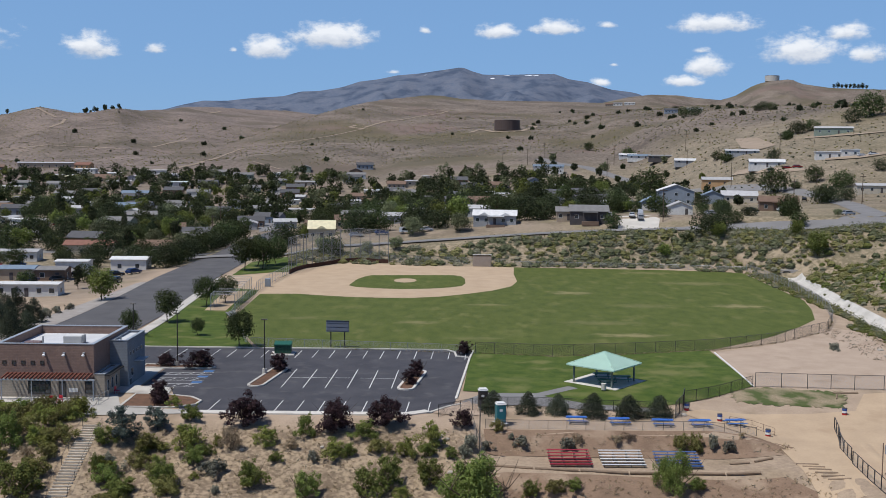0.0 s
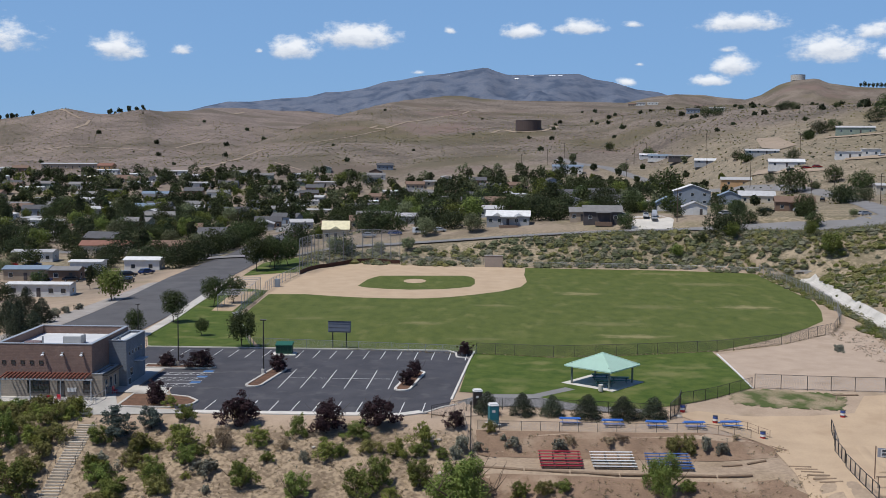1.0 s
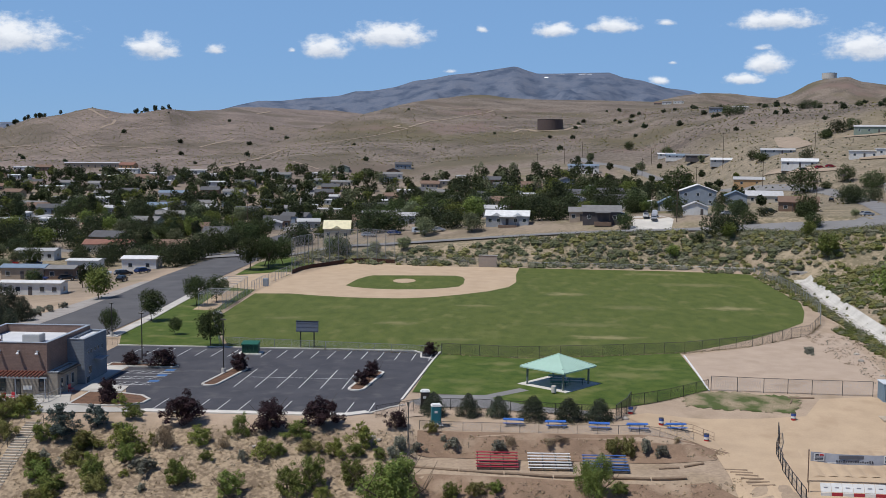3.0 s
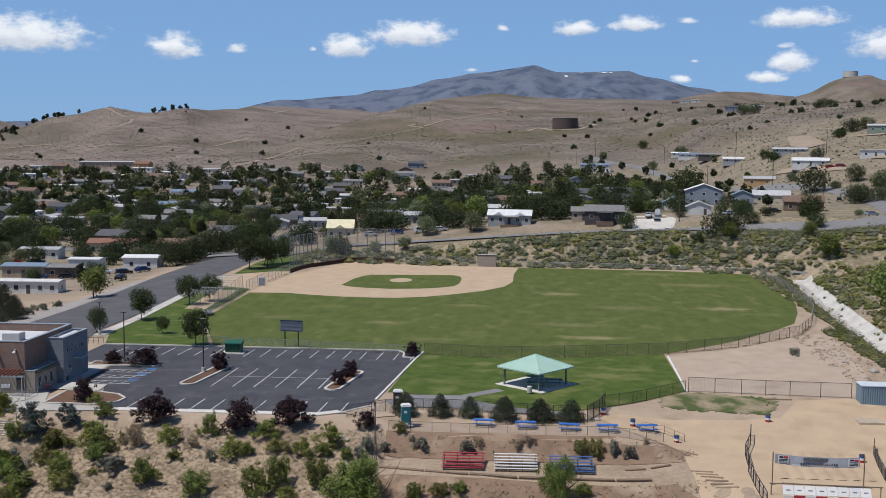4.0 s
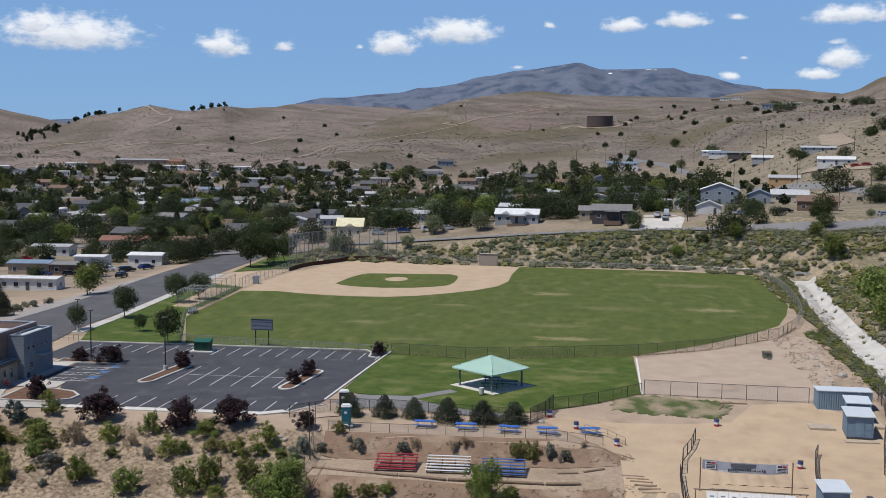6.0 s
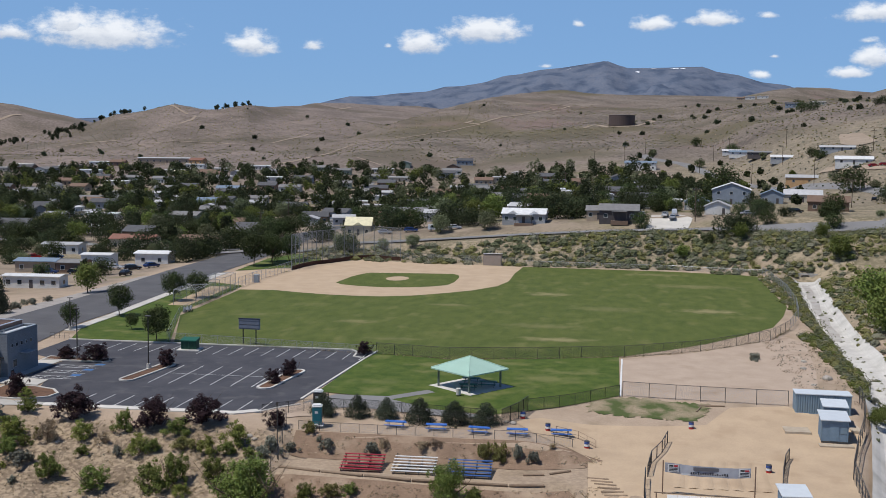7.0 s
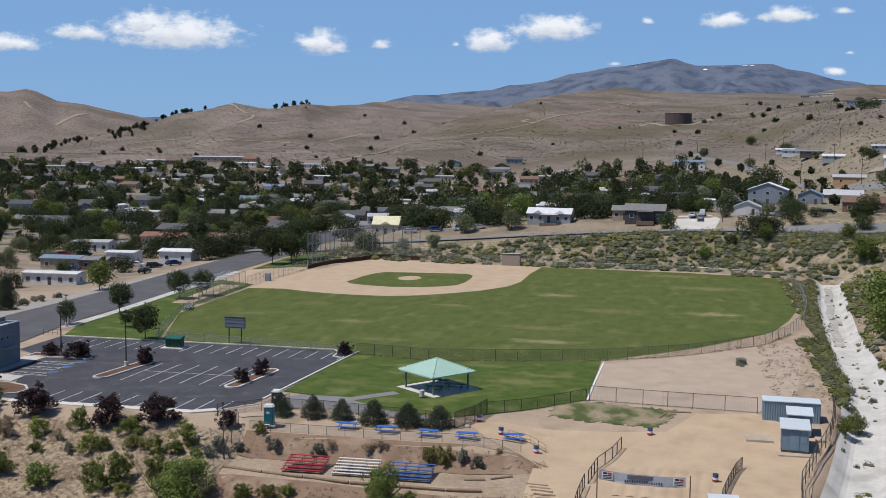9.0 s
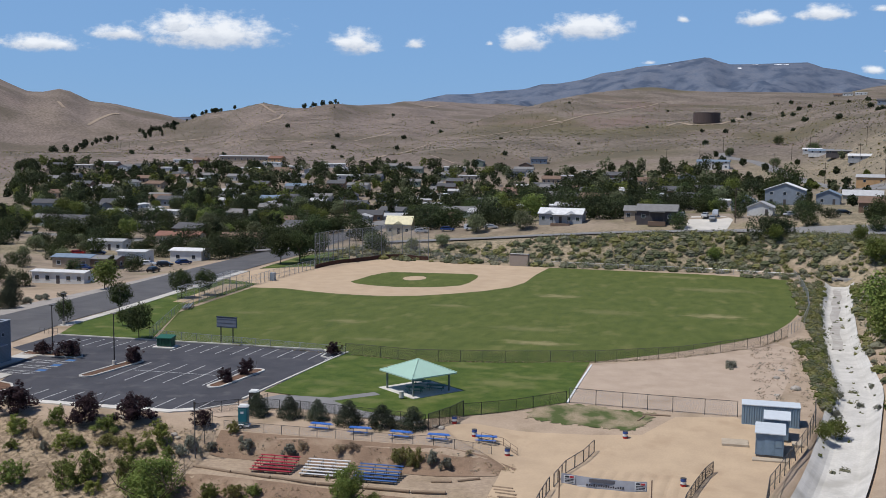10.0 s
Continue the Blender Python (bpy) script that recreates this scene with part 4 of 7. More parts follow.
for _ in range(4200):                                   # tufts on the slope below the car park and by the channel
    x, y = rnd.uniform(-52, 38), rnd.uniform(104, 121)
    if x > 3 and (y > 111 and not 117.5 < y < 120.5):
        continue
    if -43.6 < x < -39.4:
        continue
    spots.append((x, y, rnd.choice((.1, .14, .18, .3)), rnd.choice((0, 1, 3, 3, 3, 3, 3, 3, 3, 3))))
for _ in range(300):
    x, y = rnd.uniform(64, 76), rnd.uniform(145, 190)
    if x < float(channel_x(y)) - 4.2 and x > 62 + (y - 145) * .05:
        spots.append((x, y, rnd.choice((.15, .25, .4, .5)), rnd.choice((0, 1, 1, 0))))
for a, b in (((3.2, 165.4), (15, 163.6)), ((15, 163.6), (28.2, 166.4)), ((28.2, 166.4), (41.4, 170.4)), ((41.4, 170.4), (53.6, 177.6)), ((53.6, 177.6), (66.4, 190.4)), ((66.4, 190.4), (71.6, 202.2)), ((-18, 168.2), (3.2, 165.4))):
    for _ in range(70):                                 # dry weeds along the outfield fence
        u = rnd.random()
        spots.append((a[0] + (b[0] - a[0]) * u + rnd.uniform(-.3, .3), a[1] + (b[1] - a[1]) * u + rnd.uniform(-.35, .35), rnd.choice((.12, .18, .26)), rnd.choice((1, 1, 3, 2))))
strew("dry_tufts", 4, spots, [SAGE, DRY, OLIVE, STRAW], "dry straw-coloured grass tufts on bare soil", 12, .2, slim=.3)

# ---- car park ----
KERB = material("kerb_concrete", (.60, .57, .52), (.48, .455, .41), size=1.5, fine=10, bump=.15)
BARKBED = material("bark_bed", (.17, .095, .06), (.10, .06, .04), size=.8, fine=9, bump=.6)
BLACKMETAL = painted("black_painted_metal", (.02, .02, .022), .45)
DARKBRONZE = painted("dark_bronze_metal", (.035, .03, .027), .45)
GALV = painted("galvanised_steel", (.42, .43, .44), .45, .7)
DARKSTEEL = painted("weathered_dark_steel", (.09, .085, .08), .6, .3)
BLUELINE = painted("blue_paint", (.06, .16, .36), .7)


def kerb(line, closed=False, wide=.3, high=.17, label="pale concrete kerb round the car park"):
    pts = list(line) + ([line[0]] if closed else [])
    return ribbon("kerb", pts, wide, KERB, high, label, "kerb", step=3, across=2, thick=high + .25)


def edge_x(y):
    """East edge of the car park, which leans a little."""
    return -.7 + (y - 126.3) * .084


kerb([(-49, 168.2), (-1.2, 168.1), (0, 166.2), (.2, 162.8), (2.3, 161.8), (2.9, 167.6)])
kerb([(edge_x(161.5), 161.5), (edge_x(134), 134)])
ribbon("pavement", [(-30.5, 125.6), (-6.0, 125.6), (-3.5, 127.2)], 1.3, KERB, .16, "pale concrete kerb strip above the slope", "pavement", thick=.4)
kerb([(-3.2, 126.6), (-1.0, 129.8), (.6, 131.2)], wide=.4)
draped("pad", [(-3.0, 126.6), (-.6, 130.6), (.4, 132.2), (3.6, 134.6), (3.2, 126.8), (1.0, 124.6)], YARD, .09, 1.5, "tan gravel and concrete pad beside the toilets", "paving")
draped("path", [(.6, 132.2), (3.6, 137.8), (10.4, 138.0), (15.0, 142.2), (16.2, 141.0), (11.2, 136.6), (16.5, 133.0), (25.0, 130.9), (24.6, 129.4), (15, 130.6), (8.0, 132.2), (3.4, 131.2)], ROADGREY, .11, 2, "grey asphalt path to the picnic shelter", "path")


def marking(a, b, wide=.11, mat=PAINTW, label="white stall line on asphalt"):
    a, b = Vector((*a, 0)), Vector((*b, 0))
    d = (b - a).normalized()
    s = Vector((-d.y, d.x, 0)) * wide / 2
    z = Vector((0, 0, .036))
    return shell("stall_line", [a - s + z, b - s + z, b + s + z, a + s + z], [(0, 1, 2, 3)], mat)


def line_tag(ob, label="white painted stall line on asphalt"):
    return tagged(ob, label, "road marking", "stall lines", "structure")


for i in range(6):
    x = -23.0 + i * 2.9
    line_tag(marking((x, 139.7), (x + .4, 151.8)))
line_tag(marking((-22.8, 146.1), (-8.4, 146.1), .1))
for i in range(19):
    x = 1.5 - i * 2.56
    if x > -28.8 and x < -25.2 or x < -47:
        continue
    line_tag(marking((x, 160.4), (x + .3, 166.6)))
for i in range(11):
    x = -3.5 - i * 2.62
    line_tag(marking((x, 126.6), (x + .25, 132.2)))
for k in range(3):                       # accessible bays
    y = 139.6 + k * 3.7
    line_tag(marking((-40.5, y), (-34.2 + .2 * k, y + .2)))
    line_tag(marking((-40.5, y + 1.6), (-34.2 + .2 * k, y + 1.8)))
    for j in range(4):
        line_tag(marking((-40.3 + j * 1.5, y), (-39.5 + j * 1.5, y + 1.6)))
    ob = marking((-35.4, y + 2.7), (-34.0, y + 2.7), 1.1, BLUELINE)
    tagged(ob, "blue painted accessible-bay square", "road marking", "accessible bay marks", "structure")


def island(outline, label="kerbed planting island with bark in the car park"):
    kerb(outline, True, .34, .2, "rounded pale concrete kerb of a planting island")
    draped("planting_bed", outline, BARKBED, .14, 4, label, "planting bed")


def oval_ring(x0, y0, x1, y1, r, n=7):
    base = math.atan2(y1 - y0, x1 - x0)
    out = [(x1 + r * math.cos(base - math.pi / 2 + math.pi * k / (n - 1)), y1 + r * math.sin(base - math.pi / 2 + math.pi * k / (n - 1))) for k in range(n)]
    out += [(x0 + r * math.cos(base + math.pi / 2 + math.pi * k / (n - 1)), y0 + r * math.sin(base + math.pi / 2 + math.pi * k / (n - 1))) for k in range(n)]
    return out


island(oval_ring(-26.5, 140.9, -25.0, 151.4, 1.0))
island(oval_ring(-6.6, 139.8, -5.2, 150.4, 1.0))
island([(-44.6, 151.4), (-35.0, 151.4), (-34.4, 152.2), (-35.0, 153.2), (-44.6, 153.8)])
island([(-40.6, 127.6), (-34.2, 127.6), (-31.8, 129.2), (-31.6, 131.2), (-33.2, 133.2), (-36.4, 134.4), (-40.6, 134.6)])
draped("walk", [(-43.4, 135.2), (-36.6, 135.2), (-36.8, 138.6), (-41.4, 139.2), (-41.4, 151.2), (-44.8, 151.2), (-44.8, 136.2)], CONCRETE, .12, 4, "pale concrete walk beside the building", "paving")
draped("walk", [(-46.5, 122.8), (-30.4, 124.9), (-30.4, 126.3), (-40.4, 127.4), (-43.2, 135.4), (-45.6, 134.6), (-46, 128)], CONCRETE, .10, 4, "pale concrete walk below the building", "paving")


def light_pole(x, y, tall, label):
    root = thing("street_lamp", pose(x, y, .03), label, "street lamp", "car park lamps")
    bm = bmesh.new()
    rod(bm, (0, 0, 0), (0, 0, .75), .3, 14)
    part("base", bm, CONCRETE, root, "round concrete footing")
    bm = bmesh.new()
    rod(bm, (0, 0, .75), (0, 0, tall), .1, 8, .07)
    part("pole", bm, DARKBRONZE, root)
    bm = bmesh.new()
    box(bm, -.42, -.2, tall - .02, .42, .2, tall + .14)
    bmesh.ops.bevel(bm, geom=bm.edges[:], offset=.04, segments=1, affect="EDGES")
    part("lamp_head", bm, DARKBRONZE, root, "flat dark shoebox lamp head")
    return root


light_pole(-39.9, 153.0, 7.6, "tall dark bronze lamp post on a concrete footing")
light_pole(-26.6, 148.2, 7.6, "tall dark bronze lamp post in a planting island")
light_pole(-53.0, 176.4, 5.6, "dark lamp post beside the street pavement")


def scoreboard(x, y):
    root = thing("scoreboard", pose(x, y, 0, 0, 0, -4), "dark grey scoreboard on two black posts behind the fence", "scoreboard")
    for px in (-1.05, 1.15):
        rodded("post", (px, 0, -.2), (px, 0, 4.1), .1, BLACKMETAL, root)
    boxed("panel", (-1.75, -.2, 2.55, 1.85, .12, 4.25), painted("scoreboard_back", (.17, .19, .23), .6), root, "", .03)
    boxed("panel_rim", (-1.8, -.24, 4.25, 1.9, .16, 4.33), BLACKMETAL, root)
    for k in range(3):
        boxed("rib", (-1.72, -.235, 2.72 + k * .6, 1.82, -.2, 2.75 + k * .6), DARKSTEEL, root)


scoreboard(-18.6, 169.4)


def dumpster(x, y):
    green = painted("green_painted_steel", (.012, .075, .045), .5)
    root = thing("dumpster", pose(x, y, .14, 0, 0, 2), "dark green steel dumpster on a concrete pad", "dumpster")
    boxed("pad", (-1.8, -1.35, -.12, 1.8, 1.3, .03), KERB, root, "pale concrete slab")
    bm = bmesh.new()
    v = box(bm, -1.25, -.8, .12, 1.25, .8, 1.35)
    for q in v:
        if q.co.z < .5:
            q.co.y *= .85
    part("body", bm, green, root)
    for k in range(5):
        boxed("rib", (-1.2 + k * .57, -.86, .2, -1.1 + k * .57, -.76, 1.3), green, root)
    bm = bmesh.new()
    v = box(bm, -1.32, -.92, 1.35, 1.32, .9, 1.5)
    for q in v:
        if q.co.y > 0 and q.co.z > 1.4:
            q.co.z += .28
    part("lid", bm, painted("green_lid", (.02, .12, .075), .5), root, "sloping green lid")


dumpster(-26.3, 163.4)


# ---- picnic shelter ----
def picnic_table(root_pose, frame_mat, top_mat, label, group="", bench=True, name="picnic_table"):
    root = thing(name, root_pose, label, "picnic table", group)
    for k in range(4):
        boxed("tabletop_plank", (-1.2, -.38 + k * .195, .72, 1.2, -.205 + k * .195, .77), top_mat, root)
    for s in (-1, 1):
        boxed("bench_seat", (-1.2, s * .78 - .14, .42, 1.2, s * .78 + .14, .47), top_mat, root)
        for e in (-.85, .85):
            rodded("leg", (e, s * .62, 0), (e, s * .2, .72), .035, frame_mat, root, sides=6)
    for e in (-.85, .85):
        rodded("cross_bar", (e, -.85, .4), (e, .85, .4), .03, frame_mat, root, sides=6)
    return root


def shelter():
    turn = 51.0
    root = thing("picnic_shelter", pose(20.2, 145.2, .0, 0, 0, turn), "square picnic shelter with a pale green metal hip roof", "picnic shelter")
    roofm = material("pale_green_metal_roof", (.40, .58, .48), (.36, .53, .435), size=2, fine=8, rough=.5, bump=.05, vary=0)
    half, rise = 3.7, 1.65
    bm = bmesh.new()
    low = [bm.verts.new((sx * half, sy * half, 2.62)) for sx, sy in ((-1, -1), (1, -1), (1, 1), (-1, 1))]
    und = [bm.verts.new((sx * half, sy * half, 2.46)) for sx, sy in ((-1, -1), (1, -1), (1, 1), (-1, 1))]
    apex, apex2 = bm.verts.new((0, 0, 2.62 + rise)), bm.verts.new((0, 0, 2.46 + rise))
    for i in range(4):
        j = (i + 1) % 4
        bm.faces.new((low[i], low[j], apex))
        bm.faces.new((und[j], und[i], apex2))
        bm.faces.new((low[j], low[i], und[i], und[j]))
    part("roof", bm, roofm, root)
    for i in range(4):
        sx, sy = ((-1, -1), (1, -1), (1, 1), (-1, 1))[i]
        rodded("ridge_cap", (sx * half, sy * half, 2.64), (0, 0, 2.64 + rise), .07, roofm, root, sides=6)
    for i in range(4):
        for k in range(-8, 9):
            u = k / 9
            n = (0, -1), (1, 0), (0, 1), (-1, 0)
            nx, ny = n[i]
            a = Vector((nx * half - ny * u * half, ny * half + nx * u * half, 2.64))
            b = Vector((nx * half * abs(u) - ny * u * half, ny * half * abs(u) + nx * u * half, 2.64 + rise * (1 - abs(u))))
            if (a - b).length > .6:
                rodded("roof_seam", a, b, .012, roofm, root, sides=4)
    steel = painted("grey_green_posts", (.16, .19, .17), .5)
    for sx in (-1, 1):
        for sy in (-1, 1):
            boxed("post", (sx * 2.95 - .1, sy * 2.95 - .1, .1, sx * 2.95 + .1, sy * 2.95 + .1, 3.0), steel, root)
    for s in (-1, 1):
        boxed("beam", (-3.1, s * 2.95 - .08, 2.5, 3.1, s * 2.95 + .08, 2.76), steel, root)
        boxed("beam", (s * 2.95 - .08, -2.87, 2.5, s * 2.95 + .08, 2.87, 2.76), steel, root)
    slab = tagged(boxed("slab", (-4.05, -4.05, -.1, 4.05, 4.05, .13), KERB, None, "", .03), "pale concrete slab under the shelter", "slab", kind="structure")
    slab.matrix_basis = pose(20.4, 145.6, .0, 0, 0, turn)
    green = painted("green_table", (.02, .14, .11), .5)
    for dx, dy in ((-1.6, -1.4), (1.5, 1.2), (1.6, -1.9)):
        p = Matrix.Rotation(radians(turn), 4, "Z") @ Vector((dx, dy, 0))
        picnic_table(pose(20.2 + p.x, 145.4 + p.y, .13, 0, 0, 0), DARKSTEEL, green, "green coated picnic table under the shelter roof", "shelter tables")
    bm = bmesh.new()
    rod(bm, (0, 0, 0), (0, 0, .9), .33, 16)
    bmesh.ops.bevel(bm, geom=[e for e in bm.edges if e.calc_face_angle(0) > 1], offset=.04, segments=1, affect="EDGES")
    bin_ = part("litter_bin", bm, CONCRETE, None, "", pose(19.4, 139.8, .13))
    tagged(bin_, "round exposed-concrete litter bin beside a shelter post", "litter bin")


shelter()
shell_kerb = ribbon("edging", [(41.0, 168.4), (40.3, 144.2)], .24, PAINTW, .12, "white painted edging between lawn and bare dirt", "edging", step=4, across=2, thick=.3)


# ---- portable toilets ----
def toilet(x, y, z, turn, body, roof, label, trailer=False, tall=2.3):
    root = thing("portable_toilet", pose(x, y, z, 0, 0, turn), label, "portable toilet", "portable toilets")
    lift = .38 if trailer else .1
    boxed("cabin", (-.55, -.55, lift, .55, .55, lift + tall - .2), body, root, "", .05)
    boxed("base", (-.6, -.6, lift - .1, .6, .6, lift), painted("grey_skid", (.3, .3, .3)), root)
    boxed("door", (-.42, -.585, lift + .1, .42, -.55, lift + 1.9), body, root, "", .01)
    boxed("sign", (-.26, -.60, lift + 1.35, .1, -.585, lift + 1.62), PAINTW, root, "small white notice")
    bm = bmesh.new()
    v = box(bm, -.6, -.6, lift + tall - .2, .6, .6, lift + tall + .02)
    bmesh.ops.bevel(bm, geom=[e for e in bm.edges if (e.verts[0].co.z + e.verts[1].co.z) / 2 > lift + tall - .1], offset=.14, segments=2, affect="EDGES")
    part("roof", bm, roof, root, "white domed plastic roof")
    if trailer:
        boxed("trailer_deck", (-.75, -.75, .26, .75, .75, .33), PAINTW, root)
        for s in (-1, 1):
            bm = bmesh.new()
            rod(bm, (-.2, s * .72, .24), (-.2, s * .88, .24), .25, 14)
            w = part("wheel", bm, painted("tyre_black", (.02, .02, .02), .8), root)
            bm = bmesh.new()
            rod(bm, (-.2, s * .87, .24), (-.2, s * .9, .24), .13, 10)
            part("rim", bm, PAINTW, w, "white wheel rim")
            boxed("mudguard", (-.55, s * .8 - .14, .48, .15, s * .8 + .14, .54), PAINTW, root, "white mudguard")
        rodded("drawbar", (.7, 0, .3), (1.9, 0, .25), .05, DARKSTEEL, root)


TEAL = painted("teal_plastic", (.015, .16, .19), .5)
toilet(5.0, 122.9, height(5, 122.9) + .02, 12, TEAL, PAINTW, "teal portable toilet with a white roof on a small trailer", True)
toilet(3.2, 130.2, height(3.2, 130.2) + .07, 6, painted("dark_brown_plastic", (.045, .035, .032), .5), PAINTW, "dark brown portable toilet with a white roof beside the car park")


# ---- blue picnic tables, bleachers, barrels ----
BLUE = painted("blue_table_paint", (.05, .16, .52), .5)
for i, (x, y) in enumerate([(14.0, 124.4), (18.9, 123.9), (23.9, 123.5), (28.3, 123.6), (33.2, 126.6)]):
    picnic_table(pose(x, y, height(x, y), 0, 0, (-2, 3, -4, 2, 5)[i]), GALV, BLUE, "bright blue picnic table on bare ground", "blue picnic tables")


def bleacher(x, y, wide, mat, label, rows=6):
    z = height(x, y) - .02
    root = thing("bleacher", pose(x, y, z, 0, 0, 1.5), label, "bleacher", "bleachers")
    for r in range(rows):
        yy, zz = r * .66, .36 + r * .13
        boxed("seat_plank", (-wide / 2, yy - .02, zz, wide / 2, yy + .27, zz + .05), mat, root)
        if r:
            boxed("foot_plank", (-wide / 2, yy - .36, zz - .22, wide / 2, yy - .08, zz - .17), mat, root)
    for e in (-.46, -.15, .15, .46):
        px = e * wide
        rodded("stringer", (px, -.1, .3), (px, rows * .66 - .4, .30 + rows * .13 - .13), .04, DARKSTEEL, root, sides=5)
        for r in range(rows):
            foot = height(x + px, y + r * .66) - z
            rodded("leg", (px, r * .66 + .1, min(foot, .1)), (px, r * .66 + .1, .36 + r * .13), .03, DARKSTEEL, root, sides=5)
    return root


RED = painted("red_bleacher_paint", (.38, .025, .04), .5)
BLUEB = painted("blue_bleacher_paint", (.06, .14, .36), .5)
WHITEP = painted("white_bleacher_paint", (.70, .69, .66), .5)
bleacher(12.2, 113.3, 4.6, RED, "red painted plank bleacher on the terrace")
bleacher(17.9, 113.3, 4.7, WHITEP, "white painted plank bleacher on the terrace")
bleacher(23.9, 113.0, 4.8, BLUEB, "blue painted plank bleacher on the terrace")

REDSOIL = material("reddish_bare_soil", (.265, .180, .122), (.185, .125, .085), size=2.2, fine=12, grain=.8, third=(.36, .27, .19), third_size=5, amount=.4, bump=.5, vary=0)
draped("terrace_bank", [(3.2, 117.4), (3.0, 121.0), (14, 121.0), (24, 121.0), (34, 121.6), (38, 119.6), (36, 117.2), (30, 117.0)], REDSOIL, .05, 1.5, "reddish bare bank above the bleachers", "bank")
draped("lower_bank", [(3.4, 104.2), (3.4, 111.6), (14, 111.4), (24, 110.9), (34.5, 110.8), (36.5, 107.4), (36, 104.2)], REDSOIL, .05, 1.8, "reddish bare slope below the logs", "bank")
TIMBER = material("weathered_timber", (.30, .22, .15), (.19, .14, .10), size=.5, fine=8, bump=.5, stretch=(1, 6, 6))


def timber(x0, y0, x1, y1, r=.16, lift=.1, label="weathered timber log edging the terrace"):
    za, zb = height(x0, y0) + lift, height(x1, y1) + lift
    bm = bmesh.new()
    rod(bm, (x0, y0, za), (x1, y1, zb), r, 9)
    ob = part("log", bm, TIMBER)
    return tagged(ob, label, "log", "terrace logs")


for a, b in zip([(3.2, 113.6), (8.2, 112.6), (13.0, 112.0), (18.2, 111.6), (23.4, 111.6), (28.4, 111.6)], [(8.0, 112.6), (12.8, 112.0), (18.0, 111.6), (23.2, 111.6), (28.2, 111.6), (32.0, 111.7)]):
    timber(*a, *b, r=.17)
timber(29.6, 115.0, 31.8, 115.2, .14)
timber(32.4, 115.4, 34.6, 116.2, .14)
for k in range(6):
    timber(36.4 + k * .35, 113.8 - k * .95, 38.6 + k * .35, 113.2 - k * .95, .13, .02, "half-buried timber step in the dirt slope")
timber(50.0, 141.2, 53.4, 141.4, .12, .08, "loose timber beam on the dirt")
timber(49.6, 138.6, 50.3, 140.6, .1, .08, "loose timber beam on the dirt")


def barrel(x, y):
    root = thing("barrel", pose(x, y, height(x, y) - .01), "steel drum painted in red, white and blue bands", "barrel", "painted barrels")
    for i, (z0, z1, c) in enumerate(((0, .3, (.45, .03, .03)), (.3, .6, (.75, .75, .73)), (.6, .9, (.05, .1, .32)))):
        bm = bmesh.new()
        rod(bm, (0, 0, z0), (0, 0, z1), .3, 16)
        part("band", bm, BARREL[i], root, ("red band", "white band", "blue band")[i])
    for z in (.3, .6, .9):
        bm = bmesh.new()
        rod(bm, (0, 0, z - .015), (0, 0, z + .015), .315, 16)
        part("hoop", bm, DARKSTEEL, root)


BARREL = [painted("barrel_red", (.42, .02, .02)), painted("barrel_white", (.75, .75, .73)), painted("barrel_blue", (.04, .09, .30))]
for x, y in [(28.4, 131.2), (31.6, 127.6), (36.2, 123.5), (48.5, 132.8), (55.4, 118.4), (59.6, 107.2)]:
    barrel(x, y)

# ---- fences ----
def wire(name, colour, cover):
    """Chain-link: wires with open gaps, seen as a thin veil."""
    m = bpy.data.materials.new(name)
    m.use_nodes = True
    nt, links = m.node_tree.nodes, m.node_tree.links
    bsdf = nt["Principled BSDF"]
    bsdf.inputs["Base Color"].default_value, bsdf.inputs["Roughness"].default_value = (*colour, 1), .5
    bsdf.inputs["Metallic"].default_value = .3
    coord, mp = nt.new("ShaderNodeTexCoord"), nt.new("ShaderNodeMapping")
    mp.inputs["Rotation"].default_value = (radians(45), radians(45), radians(45))
    links.new(coord.outputs["Object"], mp.inputs[0])
    last = None
    for axis in ("X", "Y"):
        w = nt.new("ShaderNodeTexWave")
        w.bands_direction = axis
        w.inputs["Scale"].default_value = 8.0
        links.new(mp.outputs[0], w.inputs["Vector"])
        g = nt.new("ShaderNodeMath")
        g.operation = "LESS_THAN"
        links.new(w.outputs["Fac"], g.inputs[0])
        g.inputs[1].default_value = cover
        if last:
            mx = nt.new("ShaderNodeMath")
            mx.operation = "MAXIMUM"
            links.new(last, mx.inputs[0])
            links.new(g.outputs[0], mx.inputs[1])
            last = mx.outputs[0]
        else:
            last = g.outputs[0]
    clear = nt.new("ShaderNodeBsdfTransparent")
    mix = nt.new("ShaderNodeMixShader")
    links.new(last, mix.inputs[0])
    links.new(clear.outputs[0], mix.inputs[1])
    links.new(bsdf.outputs[0], mix.inputs[2])
    links.new(mix.outputs[0], nt["Material Output"].inputs["Surface"])
    return m


GALVWIRE, DARKWIRE = wire("galvanised_chain_link", (.38, .38, .38), .02), wire("dark_chain_link", (.06, .06, .055), .045)
VEIL = wire("dense_dark_chain_link", (.02, .022, .02), .30)
POSTS = {}


def post_mesh(r, tall, mat):
    key = (r, tall, mat.name)
    if key not in POSTS:
        bm = bmesh.new()
        rod(bm, (0, 0, -.3), (0, 0, tall), r, 6)
        me = bpy.data.meshes.new("post")
        bm.to_mesh(me)
        bm.free()
        me.materials.append(mat)
        POSTS[key] = me
    return POSTS[key]


